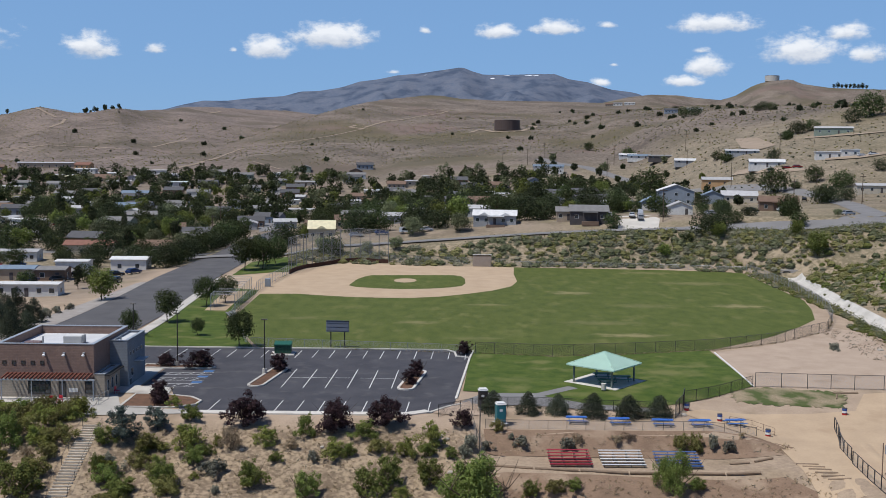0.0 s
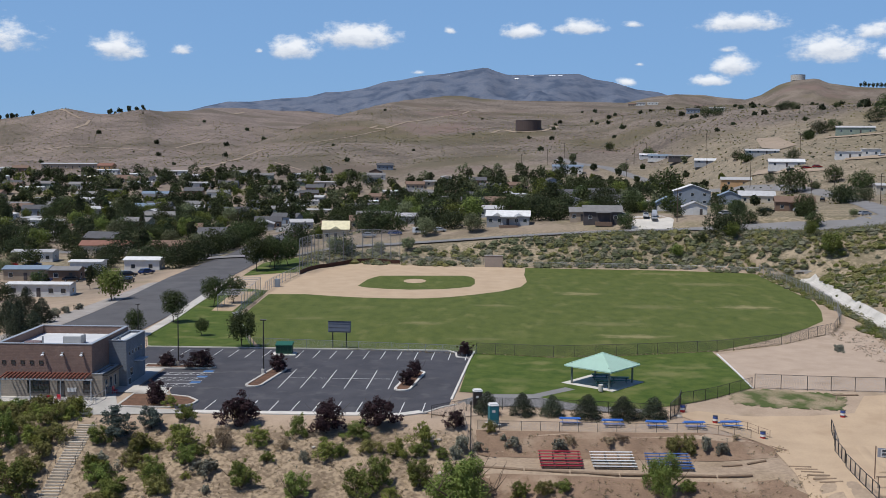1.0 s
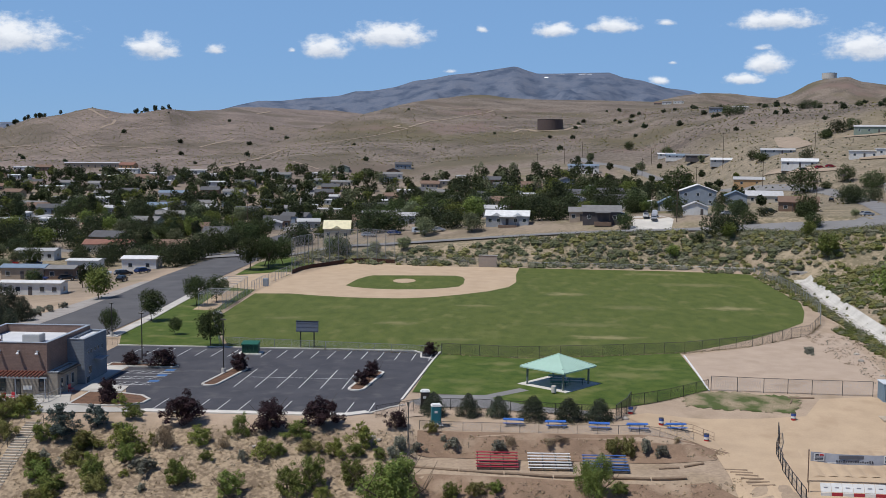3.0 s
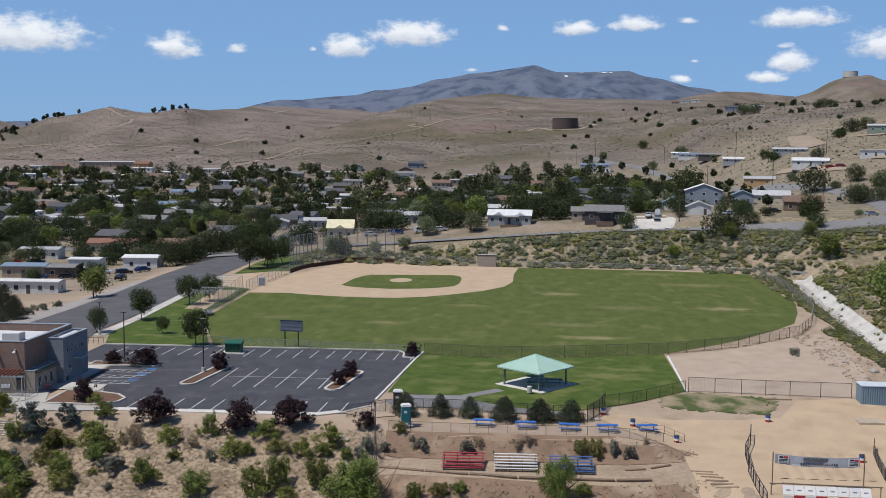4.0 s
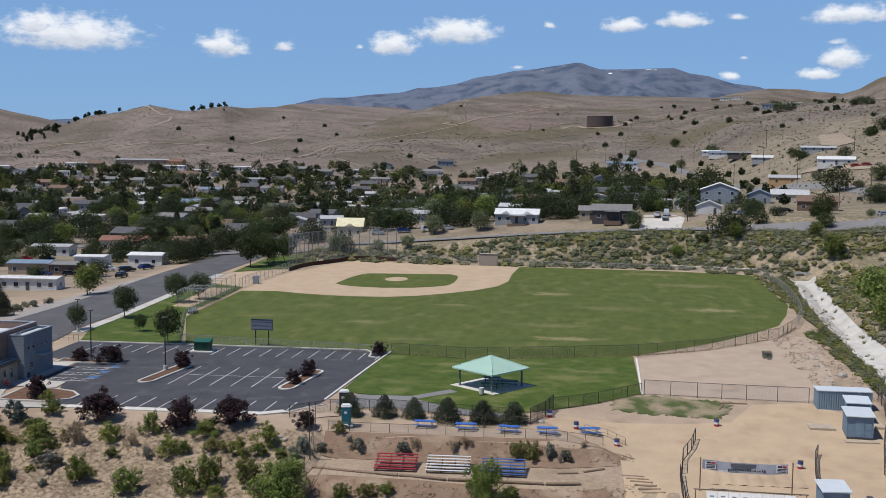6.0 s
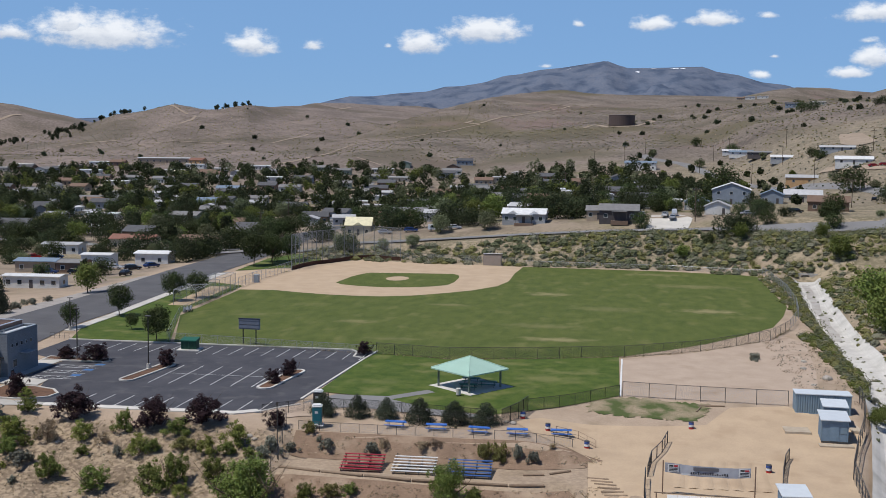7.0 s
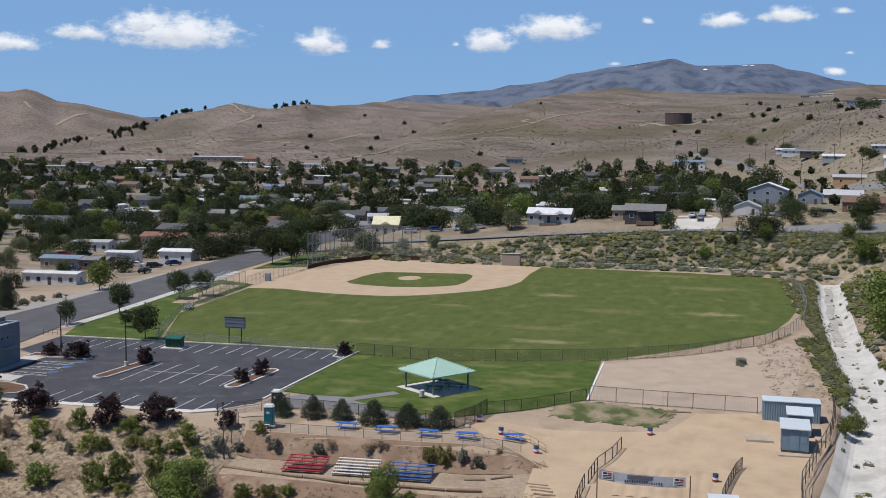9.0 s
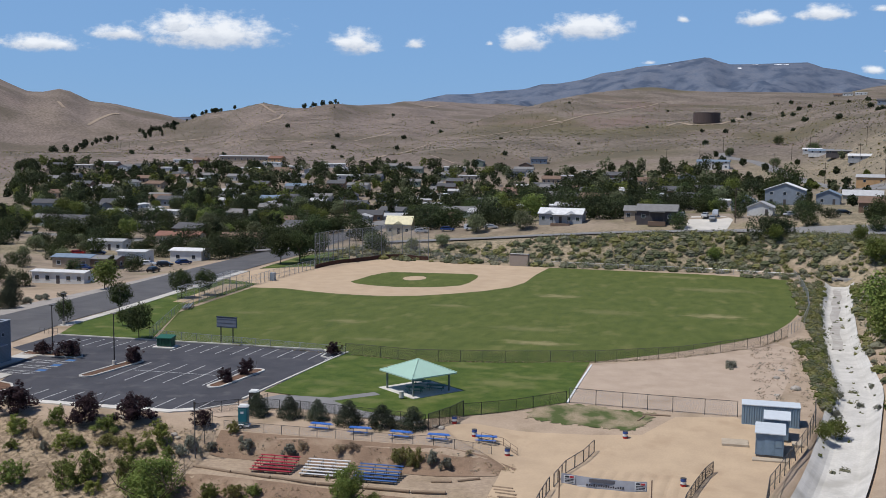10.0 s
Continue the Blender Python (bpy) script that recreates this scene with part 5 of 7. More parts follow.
def fence(line, tall, label, steel=GALV, net=GALVWIRE, gap=3.0, r=.04, rails=(1.0,), name="chain_link_fence", group="fences", lift=0.0):
    pts = [Vector((*p, 0)) for p in line]
    root = thing(name, Matrix.Identity(4), label, "fence", group)
    spots = []
    for a, b in zip(pts, pts[1:]):
        n = max(1, round((b - a).length / gap))
        spots += [a.lerp(b, i / n) for i in range(n)]
    spots.append(pts[-1])
    for p in spots:
        p.z = height(p.x, p.y) + lift
    me = post_mesh(r, tall, steel)
    for p in spots:
        ob = new("post", me)
        ob.matrix_basis = Matrix.Translation(p)
        ob.parent = root
    for k in rails:
        bm = bmesh.new()
        tube(bm, [p + Vector((0, 0, tall * k)) for p in spots], r * .75)
        part("rail", bm, steel, root)
    if net:
        v, f = [], []
        for p in spots:
            v += [p + Vector((0, 0, .04)), p + Vector((0, 0, tall * max(rails)))]
        for i in range(len(spots) - 1):
            f.append((2 * i, 2 * i + 2, 2 * i + 3, 2 * i + 1))
        shell("chain_link", v, f, net, root)
    return root


fence([(-32.5, 170.2), (-18, 168.2), (-7.4, 166.8), (3.2, 165.4)], 1.35, "low chain-link fence along the outfield", GALV, GALVWIRE)
fence([(3.2, 165.4), (15, 163.6), (28.2, 166.4), (41.4, 170.4), (53.6, 177.6), (66.4, 190.4), (71.6, 202.2)], 1.85, "chain-link outfield fence with steel posts", DARKSTEEL, DARKWIRE, 3.2, .04, (1.0,))
fence([(71.6, 202.2), (75.4, 215.6), (77.8, 232), (79.4, 253.5), (79.8, 283), (79.4, 289.6)], 2.1, "tall galvanised chain-link fence beside the channel", GALV, GALVWIRE, 3.0, .045)
fence([(79.4, 289.6), (56, 296.2), (17.4, 297.6)], 1.3, "low chain-link fence at the far edge of the field", GALV, GALVWIRE)
fence([(17.4, 297.6), (-3, 299.2), (-17.2, 300.2)], 2.0, "chain-link fence behind the infield", DARKSTEEL, GALVWIRE)
fence([(-33, 170.4), (-41, 195.6), (-42.4, 210), (-43.2, 236)], 1.5, "chain-link fence along the side of the field", GALV, GALVWIRE)
fence([(-43.2, 236), (-43.2, 246), (-42.2, 260), (-41.4, 272.4)], 2.4, "tall galvanised chain-link fence by the players' bench", GALV, GALVWIRE, 2.6, .05, (1.0, .5))
fence([(40.2, 144.2), (34.5, 139.2), (28.8, 134.6)], 1.55, "black chain-link fence at the lawn's edge", BLACKMETAL, DARKWIRE, 2.6, .04)
fence([(28.8, 134.4), (27.9, 131), (26.2, 127.2)], 2.0, "tall dark screened fence panel", BLACKMETAL, VEIL, 2.2, .05, (1.0, .05))
fence([(3.6, 130.6), (9, 130.9), (16, 130.0), (25.4, 128.9)], 1.45, "black chain-link fence behind the pine shrubs", BLACKMETAL, DARKWIRE, 2.8, .035)
fence([(-2.2, 124.6), (.4, 126.8), (3.4, 129.8), (3.8, 133)], 1.5, "black chain-link fence at the corner of the car park", BLACKMETAL, DARKWIRE, 2.4, .035)
fence([(40.6, 144.3), (47.4, 143.6), (53.6, 143.2), (61.4, 142.9)], 2.0, "galvanised chain-link fence across the dirt yard", DARKSTEEL, GALVWIRE, 3.2, .045, (1.0,))
fence([(3.2, 121.4), (8.2, 121.3), (14.7, 121.2), (21.2, 121.2), (30.6, 121.6), (34.6, 122.6)], 1.05, "thin wire fence along the top of the terrace", DARKSTEEL, GALVWIRE, 2.6, .03)
fence([(2.4, 104.5), (2.6, 115.4), (1.6, 121.8)], 1.7, "wire fence running down the slope", DARKSTEEL, GALVWIRE, 3.0, .035)
fence([(45.4, 127.6), (44.6, 124.0), (43.2, 119.6), (42.6, 114.6)], 1.45, "dark-topped mesh fence along the dirt track", BLACKMETAL, GALVWIRE, 1.9, .06, (1.0, .05))
fence([(42.3, 113.4), (42.0, 108.5), (41.9, 103.0)], 1.45, "dark-topped mesh fence along the dirt track", BLACKMETAL, GALVWIRE, 1.9, .06, (1.0, .05))
fence([(58.4, 123.8), (57.6, 121.4), (56.6, 116.6), (55.8, 112.0), (55.2, 106.0)], 1.3, "mesh fence on the far side of the dirt track", DARKSTEEL, VEIL, 1.9, .05, (1.0, .05))
fence([(62.4, 104), (63.8, 117.4), (66.4, 127.0), (68.9, 134.8), (70.4, 141.5), (70.8, 146)], 2.1, "chain-link fence between the yard and the channel", DARKSTEEL, DARKWIRE, 2.4, .05, (1.0, .5))
fence([(32.6, 126.9), (35.2, 126.6), (37.2, 124.2)], .95, "low brown railing by the barrels", painted("brown_rail", (.22, .15, .10)), None, 1.3, .03, (1.0, .5, .15), "railing")


# backstop: tall net poles with a dark wall at their foot
GALVDARK = painted("aged_galvanised_steel", (.24, .25, .26), .5, .5)


def backstop():
    line = [(-41.4, 272.8), (-40.6, 281), (-38.8, 287.6), (-35, 293.4), (-30.8, 297.6), (-25.3, 299.8), (-17.6, 299.4)]
    pts = [Vector((*p, 0)) for p in line]
    root = thing("backstop", Matrix.Identity(4), "tall galvanised backstop fence with a dark kick wall", "backstop")
    spots = []
    for a, b in zip(pts, pts[1:]):
        n = max(1, round((b - a).length / 2.7))
        spots += [a.lerp(b, i / n) for i in range(n)]
    spots.append(pts[-1])
    v, f = [], []
    tall = 9.2
    me = post_mesh(.1, tall, GALVDARK)
    for p in spots:
        p.z = height(p.x, p.y)
        ob = new("post", me)
        ob.matrix_basis = Matrix.Translation(p)
        ob.parent = root
        v += [p + Vector((0, 0, 1.0)), p + Vector((0, 0, tall))]
    for i in range(len(spots) - 1):
        f.append((2 * i, 2 * i + 2, 2 * i + 3, 2 * i + 1))
    shell("net", v, f, GALVWIRE, root)
    for k in (.35, .7, 1.0):
        bm = bmesh.new()
        tube(bm, [p + Vector((0, 0, tall * k)) for p in (spots if k == 1.0 else spots[:6])], .045)
        part("rail", bm, GALV, root)
    planks = material("dark_red_planks", (.10, .05, .035), (.06, .032, .025), size=.8)
    for a, b in zip(spots, spots[1:]):
        d = b - a
        bm = bmesh.new()
        box(bm, -d.length / 2, -.12, -.2, d.length / 2, .12, 1.05, Matrix.Translation((a + b) / 2) @ d.to_track_quat("X", "Z").to_matrix().to_4x4())
        part("kick_panel", bm, planks, root, "dark reddish plank panel")


backstop()


def batting_cage():
    root = thing("batting_cage", pose(-45.9, 223, 0, 0, 0, 4), "galvanised chain-link batting cage beside the field", "batting cage")
    x0, x1, y0, y1, h = -2.3, 2.3, -15, 15, 3.2
    for k in range(8):
        y = y0 + k * (y1 - y0) / 7
        for x in (x0, x1):
            rodded("post", (x, y, -.2), (x, y, h), .05, GALV, root, sides=6)
        rodded("roof_bar", (x0, y, h), (x1, y, h), .04, GALV, root, sides=6)
    for x in (x0, x1):
        rodded("rail", (x, y0, h), (x, y1, h), .04, GALV, root, sides=6)
        rodded("rail", (x, y0, 1.5), (x, y1, 1.5), .035, GALV, root, sides=6)
        shell("chain_link", [(x, y0, .05), (x, y1, .05), (x, y1, h), (x, y0, h)], [(0, 1, 2, 3)], GALVWIRE, root)
    shell("roof_net", [(x0, y0, h), (x1, y0, h), (x1, y1, h), (x0, y1, h)], [(0, 1, 2, 3)], GALVWIRE, root)
    draped("dirt_floor", [(-48.4, 208), (-44.2, 208), (-45.4, 237.5), (-50.4, 237.5)], INFIELD, .05, 8, "worn dirt floor of the batting cage", "floor")


batting_cage()
draped("plaza", [(-56, 246.5), (-43.4, 240), (-43.2, 254), (-41.8, 274), (-46, 276), (-54.6, 266)], INFIELD, .04, 6, "pale bare ground at the field entrance", "paving")


def shed(x, y, z, w, d, h, turn, wall, roofm, label, name="shed", lean=.18):
    root = thing(name, pose(x, y, z, 0, 0, turn), label, "shed")
    boxed("body", (-w / 2, -d / 2, -.1, w / 2, d / 2, h), wall, root)
    bm = bmesh.new()
    v = box(bm, -w / 2 - .12, -d / 2 - .12, h, w / 2 + .12, d / 2 + .12, h + .1)
    for q in v:
        if q.co.y < 0:
            q.co.z += lean
    part("roof", bm, roofm, root)
    return root


METALROOF = painted("pale_metal_roof", (.62, .66, .68), .4)
shed(8.5, 297.6, height(8.5, 297.6), 5.0, 2.8, 2.9, 0, painted("tan_block_wall", (.36, .30, .25), .8), painted("pale_shed_roof", (.55, .52, .48), .7), "tan block equipment shed behind first base")
box_root = thing("equipment_box", pose(-42.4, 246.6, 0), "grey steel equipment cabinet by the fence", "cabinet")
boxed("body", (-.6, -.5, 0, .6, .5, 1.9), painted("grey_cabinet", (.30, .34, .38)), box_root, "", .02)
boxed("door", (-.5, -.53, .1, .5, -.5, 1.8), painted("grey_cabinet_door", (.26, .30, .34)), box_root)


# small aluminium bleacher and rails by the lawn
low = bleacher(-42.6, 201.5, 5.0, GALV, "small bare aluminium bleacher beside the field", 3)
low.rotation_euler.z = radians(-70)
fence([(-52.6, 168.6), (-49.4, 168.9)], .95, "short steel railing at the car park entrance", DARKSTEEL, None, .8, .03, (1.0, .45), "railing")

mast = thing("mast", pose(2.4, 115.6, height(2.4, 115.6)), "thin grey steel mast on the slope", "mast")
rodded("pole", (0, 0, -.5), (0, 0, 6.4), .06, DARKSTEEL, mast)
boxed("bracket", (-.12, -.05, 6.0, .12, .05, 6.4), DARKSTEEL, mast)

# ---- community building ----
def brick_surface(name, base, alt, mortar, w=.4, h=.2):
    m = bpy.data.materials.new(name)
    m.use_nodes = True
    nt, links = m.node_tree.nodes, m.node_tree.links
    bsdf = nt["Principled BSDF"]
    bsdf.inputs["Roughness"].default_value, bsdf.inputs["Specular IOR Level"].default_value = .9, .2
    coord, sep, com = nt.new("ShaderNodeTexCoord"), nt.new("ShaderNodeSeparateXYZ"), nt.new("ShaderNodeCombineXYZ")
    links.new(coord.outputs["Object"], sep.inputs[0])
    add = nt.new("ShaderNodeMath")
    links.new(sep.outputs[0], add.inputs[0])
    links.new(sep.outputs[1], add.inputs[1])
    links.new(add.outputs[0], com.inputs[0])
    links.new(sep.outputs[2], com.inputs[1])
    b = nt.new("ShaderNodeTexBrick")
    links.new(com.outputs[0], b.inputs["Vector"])
    b.inputs["Color1"].default_value, b.inputs["Color2"].default_value, b.inputs["Mortar"].default_value = (*base, 1), (*alt, 1), (*mortar, 1)
    b.inputs["Scale"].default_value, b.inputs["Brick Width"].default_value, b.inputs["Row Height"].default_value, b.inputs["Mortar Size"].default_value = 1, w, h, .012
    n = nt.new("ShaderNodeTexNoise")
    n.inputs["Scale"].default_value = .9
    links.new(coord.outputs["Object"], n.inputs["Vector"])
    mr = nt.new("ShaderNodeMapRange")
    mr.inputs["To Min"].default_value, mr.inputs["To Max"].default_value = .8, 1.2
    links.new(n.outputs["Fac"], mr.inputs["Value"])
    hsv = nt.new("ShaderNodeHueSaturation")
    links.new(mr.outputs[0], hsv.inputs["Value"])
    links.new(b.outputs["Color"], hsv.inputs["Color"])
    links.new(hsv.outputs["Color"], bsdf.inputs["Base Color"])
    bp = nt.new("ShaderNodeBump")
    bp.inputs["Strength"].default_value, bp.inputs["Distance"].default_value = .4, .01
    links.new(b.outputs["Fac"], bp.inputs["Height"])
    bp.invert = True
    links.new(bp.outputs[0], bsdf.inputs["Normal"])
    return m


def glazing(name, tint=(.03, .04, .05)):
    m = bpy.data.materials.new(name)
    m.use_nodes = True
    b = m.node_tree.nodes["Principled BSDF"]
    b.inputs["Base Color"].default_value, b.inputs["Roughness"].default_value = (*tint, 1), .06
    b.inputs["Specular IOR Level"].default_value = .8
    return m


GLASS = glazing("dark_window_glass")
BROWNBRICK = brick_surface("brown_split_block", (.250, .170, .138), (.215, .145, .118), (.165, .118, .10))
GREYBLOCK = brick_surface("blue_grey_block", (.21, .23, .255), (.19, .21, .235), (.145, .158, .175))
TANBLOCK = brick_surface("tan_smooth_block", (.33, .29, .24), (.29, .255, .21), (.22, .19, .16))
ROOFMEMBRANE = material("white_roof_membrane", (.62, .63, .64), (.52, .53, .54), size=3, fine=8, bump=.1, vary=0)
COPING = painted("grey_metal_coping", (.42, .45, .48), .45, .3)
REDSLAT = painted("rust_red_slats", (.20, .075, .055), .6)


def walled(name, x0, y0, x1, y1, h, mat, parent, thick=.3, roof_at=None, roofm=None, cap=True):
    """Four walls with a parapet round a flat roof."""
    bm = bmesh.new()
    ring_wall(bm, x0, y0, x1, y1, thick, -.1, h)
    part(name, bm, mat, parent)
    if roof_at:
        boxed("roof", (x0 + thick, y0 + thick, roof_at - .2, x1 - thick, y1 - thick, roof_at), roofm, parent, "pale flat roof membrane")
    if cap:
        bm = bmesh.new()
        ring_wall(bm, x0 - .05, y0 - .05, x1 + .05, y1 + .05, thick + .1, h, h + .07)
        part("coping", bm, COPING, parent, "grey metal parapet coping")


def pane(parent, x0, z0, x1, z1, y, bars=0, frame_mat=None, name="window", rows=0):
    """A window in a wall that faces -y: a frame with glass set back."""
    fm = frame_mat or DARKBRONZE
    bm = bmesh.new()
    t = .07
    box(bm, x0, y - .06, z0, x1, y + .02, z0 + t)
    box(bm, x0, y - .06, z1 - t, x1, y + .02, z1)
    box(bm, x0, y - .06, z0 + t, x0 + t, y + .02, z1 - t)
    box(bm, x1 - t, y - .06, z0 + t, x1, y + .02, z1 - t)
    for k in range(1, bars + 1):
        c = x0 + (x1 - x0) * k / (bars + 1)
        box(bm, c - .03, y - .05, z0 + t, c + .03, y + .02, z1 - t)
    for k in range(1, rows + 1):
        c = z0 + (z1 - z0) * k / (rows + 1)
        box(bm, x0 + t, y - .045, c - .03, x1 - t, y + .02, c + .03)
    w = part(name, bm, fm, parent)
    bm = bmesh.new()
    box(bm, x0 + .02, y - .02, z0 + .02, x1 - .02, y + .015, z1 - .02)
    part("glass", bm, GLASS, w)
    return w


def side_pane(parent, y0, z0, y1, z1, x, name="window"):
    bm = bmesh.new()
    box(bm, x - .02, y0, z0, x + .07, y1, z1)
    w = part(name, bm, COPING, parent)
    bm = bmesh.new()
    box(bm, x + .05, y0 + .06, z0 + .06, x + .085, y1 - .06, z1 - .06)
    part("glass", bm, GLASS, w)
    return w


def community_building():
    root = thing("community_building", pose(0, 0, 0), "two-storey brown and blue-grey block community building with flat roof", "building")
    walled("main_block", -57.3, 132.5, -45.2, 147.0, 6.75, BROWNBRICK, root, .35, 5.7, ROOFMEMBRANE)
    walled("east_wing", -45.2 + .003, 138.9, -42.9, 147.0 - .004, 6.15, GREYBLOCK, root, .3, 5.9, ROOFMEMBRANE)
    walled("entrance_bay", -45.2 + .003, 132.5 + .003, -43.9, 138.9 - .003, 3.0, TANBLOCK, root, .25, 2.8, ROOFMEMBRANE)
    boxed("lower_facing", (-57.32, 132.40, 0, -45.2, 132.49, 2.45), TANBLOCK, root, "tan block lower wall")
    for k in range(5):
        x = -56.6 + k * 1.18
        pane(root, x, 4.15, x + .5, 4.65, 132.5)
    for k in range(3):
        x = -51.3 + k * 2.45
        lamp = boxed("wall_lamp", (x - .12, 132.2, 5.55, x + .12, 132.5, 5.75), COPING, root, "small grey wall lamp")
        bm = bmesh.new()
        bmesh.ops.create_uvsphere(bm, u_segments=10, v_segments=6, radius=.22, matrix=Matrix.Translation((x, 132.1, 5.42)) @ Matrix.Diagonal((1, 1, .7, 1)))
        part("globe", bm, painted("white_lamp_globe", (.8, .8, .78)), lamp, "white lamp globe")
    pane(root, -53.4, .5, -50.6, 2.2, 132.4, 3, rows=2)
    pane(root, -49.6, .1, -48.7, 2.1, 132.4, name="door")
    pane(root, -46.3, .6, -45.4, 2.2, 132.4, rows=2)
    boxed("notice_board", (-48.3, 132.3, .75, -47.2, 132.38, 1.25), PAINTW, root, "white notice board")
    for k in range(5):
        side_pane(root, 139.8 + k * 1.25, 4.0, 140.3 + k * 1.25, 4.55, -42.9)
    side_pane(root, 140.2, 1.2, 141.2, 2.3, -42.9)
    side_pane(root, 139.4, .1, 140.4, 1.0, -42.9)
    for k in range(3):
        side_pane(root, 133.4 + k * 1.7, .7, 134.1 + k * 1.7, 2.1, -43.9)
    boxed("awning", (-42.9, 142.0, 2.9, -41.7, 144.6, 3.02), COPING, root, "small grey metal awning")
    # rooftop
    unit = boxed("roof_unit", (-51.0, 138.2, 5.7, -48.6, 140.0, 6.75), painted("roof_unit_grey", (.40, .40, .39), .6), root, "grey air-handling unit", .04)
    boxed("unit_top", (-50.9, 138.3, 6.75, -48.7, 139.9, 6.83), PAINTW, unit)
    boxed("vent_hood", (-55.4, 136.4, 5.7, -53.4, 137.6, 6.3), painted("rust_hood", (.17, .10, .085)), root, "rust-brown vent hood", .03)
    rodded("flue", (-53.0, 136.6, 5.7), (-53.0, 136.6, 7.0), .12, GALV, root)
    rodded("flue", (-44.2, 140.4, 5.9), (-44.2, 140.4, 6.5), .12, GALV, root)
    return root


community_building()


def pergola():
    root = thing("pergola", pose(0, 0, 0), "steel pergola with rust-red slats over the patio", "pergola")
    for x in (-55.9, -52.2, -48.4, -44.6):
        rodded("post", (x, 130.3, -.2), (x, 130.3, 2.62), .07, COPING, root)
    boxed("front_beam", (-56.1, 130.22, 2.62, -44.4, 130.38, 2.8), COPING, root)
    boxed("back_beam", (-56.1, 132.26, 2.95, -45.3, 132.39, 3.15), REDSLAT, root)
    for k in range(22):
        x = -55.9 + k * .5
        bm = bmesh.new()
        v = box(bm, x, 130.1, 2.8, x + .14, 132.3, 2.98)
        for q in v:
            if q.co.y > 131:
                q.co.z += .28
        part("slat", bm, REDSLAT, root)
    boxed("side_beam", (-43.89, 132.6, 2.74, -43.3, 138.7, 2.9), DARKBRONZE, root, "dark steel side canopy")


pergola()
draped("patio", [(-58, 128.2), (-44.2, 128.2), (-44.2, 132.4), (-58, 132.4)], CONCRETE, .08, 4, "pale concrete patio under the pergola", "paving")
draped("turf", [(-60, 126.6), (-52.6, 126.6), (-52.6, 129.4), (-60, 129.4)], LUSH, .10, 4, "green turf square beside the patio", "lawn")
fence([(-60, 126.2), (-52, 126.4), (-45, 126.8), (-43.4, 128.6), (-43.2, 131.6)], 1.25, "galvanised rail fence round the patio", GALV, None, 2.6, .045, (1.0, .1))


def red_chair(x, y, turn):
    red = painted("red_plastic", (.45, .02, .035), .5)
    root = thing("chair", pose(x, y, .1, 0, 0, turn), "red plastic chair on the paving", "chair", "red chairs")
    boxed("seat", (-.28, -.28, .4, .28, .28, .46), red, root, "", .02)
    boxed("backrest", (-.28, .24, .46, .28, .3, .95), red, root, "", .02)
    for sx in (-.24, .24):
        for sy in (-.24, .24):
            rodded("leg", (sx, sy, 0), (sx, sy, .4), .03, red, root, sides=6)


for c in ((-49.2, 128.8, 30), (-48.4, 129.2, -20), (-43.0, 134.6, 80)):
    red_chair(*c)


def hill_steps():
    root = thing("steps", pose(0, 0, 0), "long flight of pale timber steps down the slope", "steps")
    for k in range(27):
        y = 119.2 - k * .42
        x = -41.1 - (k / 27) * .35
        z = height(x, y)
        bm = bmesh.new()
        box(bm, x - 1.0, y - .12, z - .2, x + 1.0, y + .12, z + .12)
        bmesh.ops.bevel(bm, geom=bm.edges[:], offset=.02, segments=1, affect="EDGES")
        part("tread", bm, STEPWOOD, root)
    for s in (-1.1, 1.1):
        for k in range(0, 27, 5):
            y = 119.2 - k * .42
            x = -41.1 - (k / 27) * .35 + s
            z = height(x, y)
            rodded("rail_post", (x, y, z - .2), (x, y, z + .95), .03, DARKSTEEL, root, sides=5)
            if k + 5 < 27:
                y2 = 119.2 - (k + 5) * .42
                x2 = -41.1 - ((k + 5) / 27) * .35 + s
                rodded("handrail", (x, y, z + .93), (x2, y2, height(x2, y2) + .93), .022, DARKSTEEL, root, sides=5)


STEPWOOD = material("pale_step_timber", (.50, .44, .36), (.38, .33, .27), size=.5, fine=6, bump=.3)
hill_steps()


# ---- huts and gear of the dirt track ----
def ribbed(name, x0, y0, x1, y1, h, mat, parent, pitch=.28, depth=.05):
    """Corrugated steel walls."""
    pts = []
    corners = [(x0, y0), (x1, y0), (x1, y1), (x0, y1)]
    for (ax, ay), (bx, by) in zip(corners, corners[1:] + corners[:1]):
        n = max(2, int(math.hypot(bx - ax, by - ay) / pitch) * 2)
        ux, uy = (bx - ax) / n, (by - ay) / n
        ln = math.hypot(ux, uy)
        for i in range(n):
            o = depth if i % 2 else 0
            for e in (0, .55):
                pts.append((ax + ux * (i + e) + uy / ln * o, ay + uy * (i + e) - ux / ln * o))
    verts = [(x, y, 0) for x, y in pts] + [(x, y, h) for x, y in pts]
    n = len(pts)
    faces = [(i, (i + 1) % n, n + (i + 1) % n, n + i) for i in range(n)]
    return shell(name, verts, faces, mat, parent)


BLUESTEEL = painted("blue_grey_corrugated_steel", (.20, .28, .345), .5, .2)
BLUEWOOD = material("blue_grey_boards", (.19, .265, .335), (.15, .21, .27), size=.6, fine=6, bump=.2)


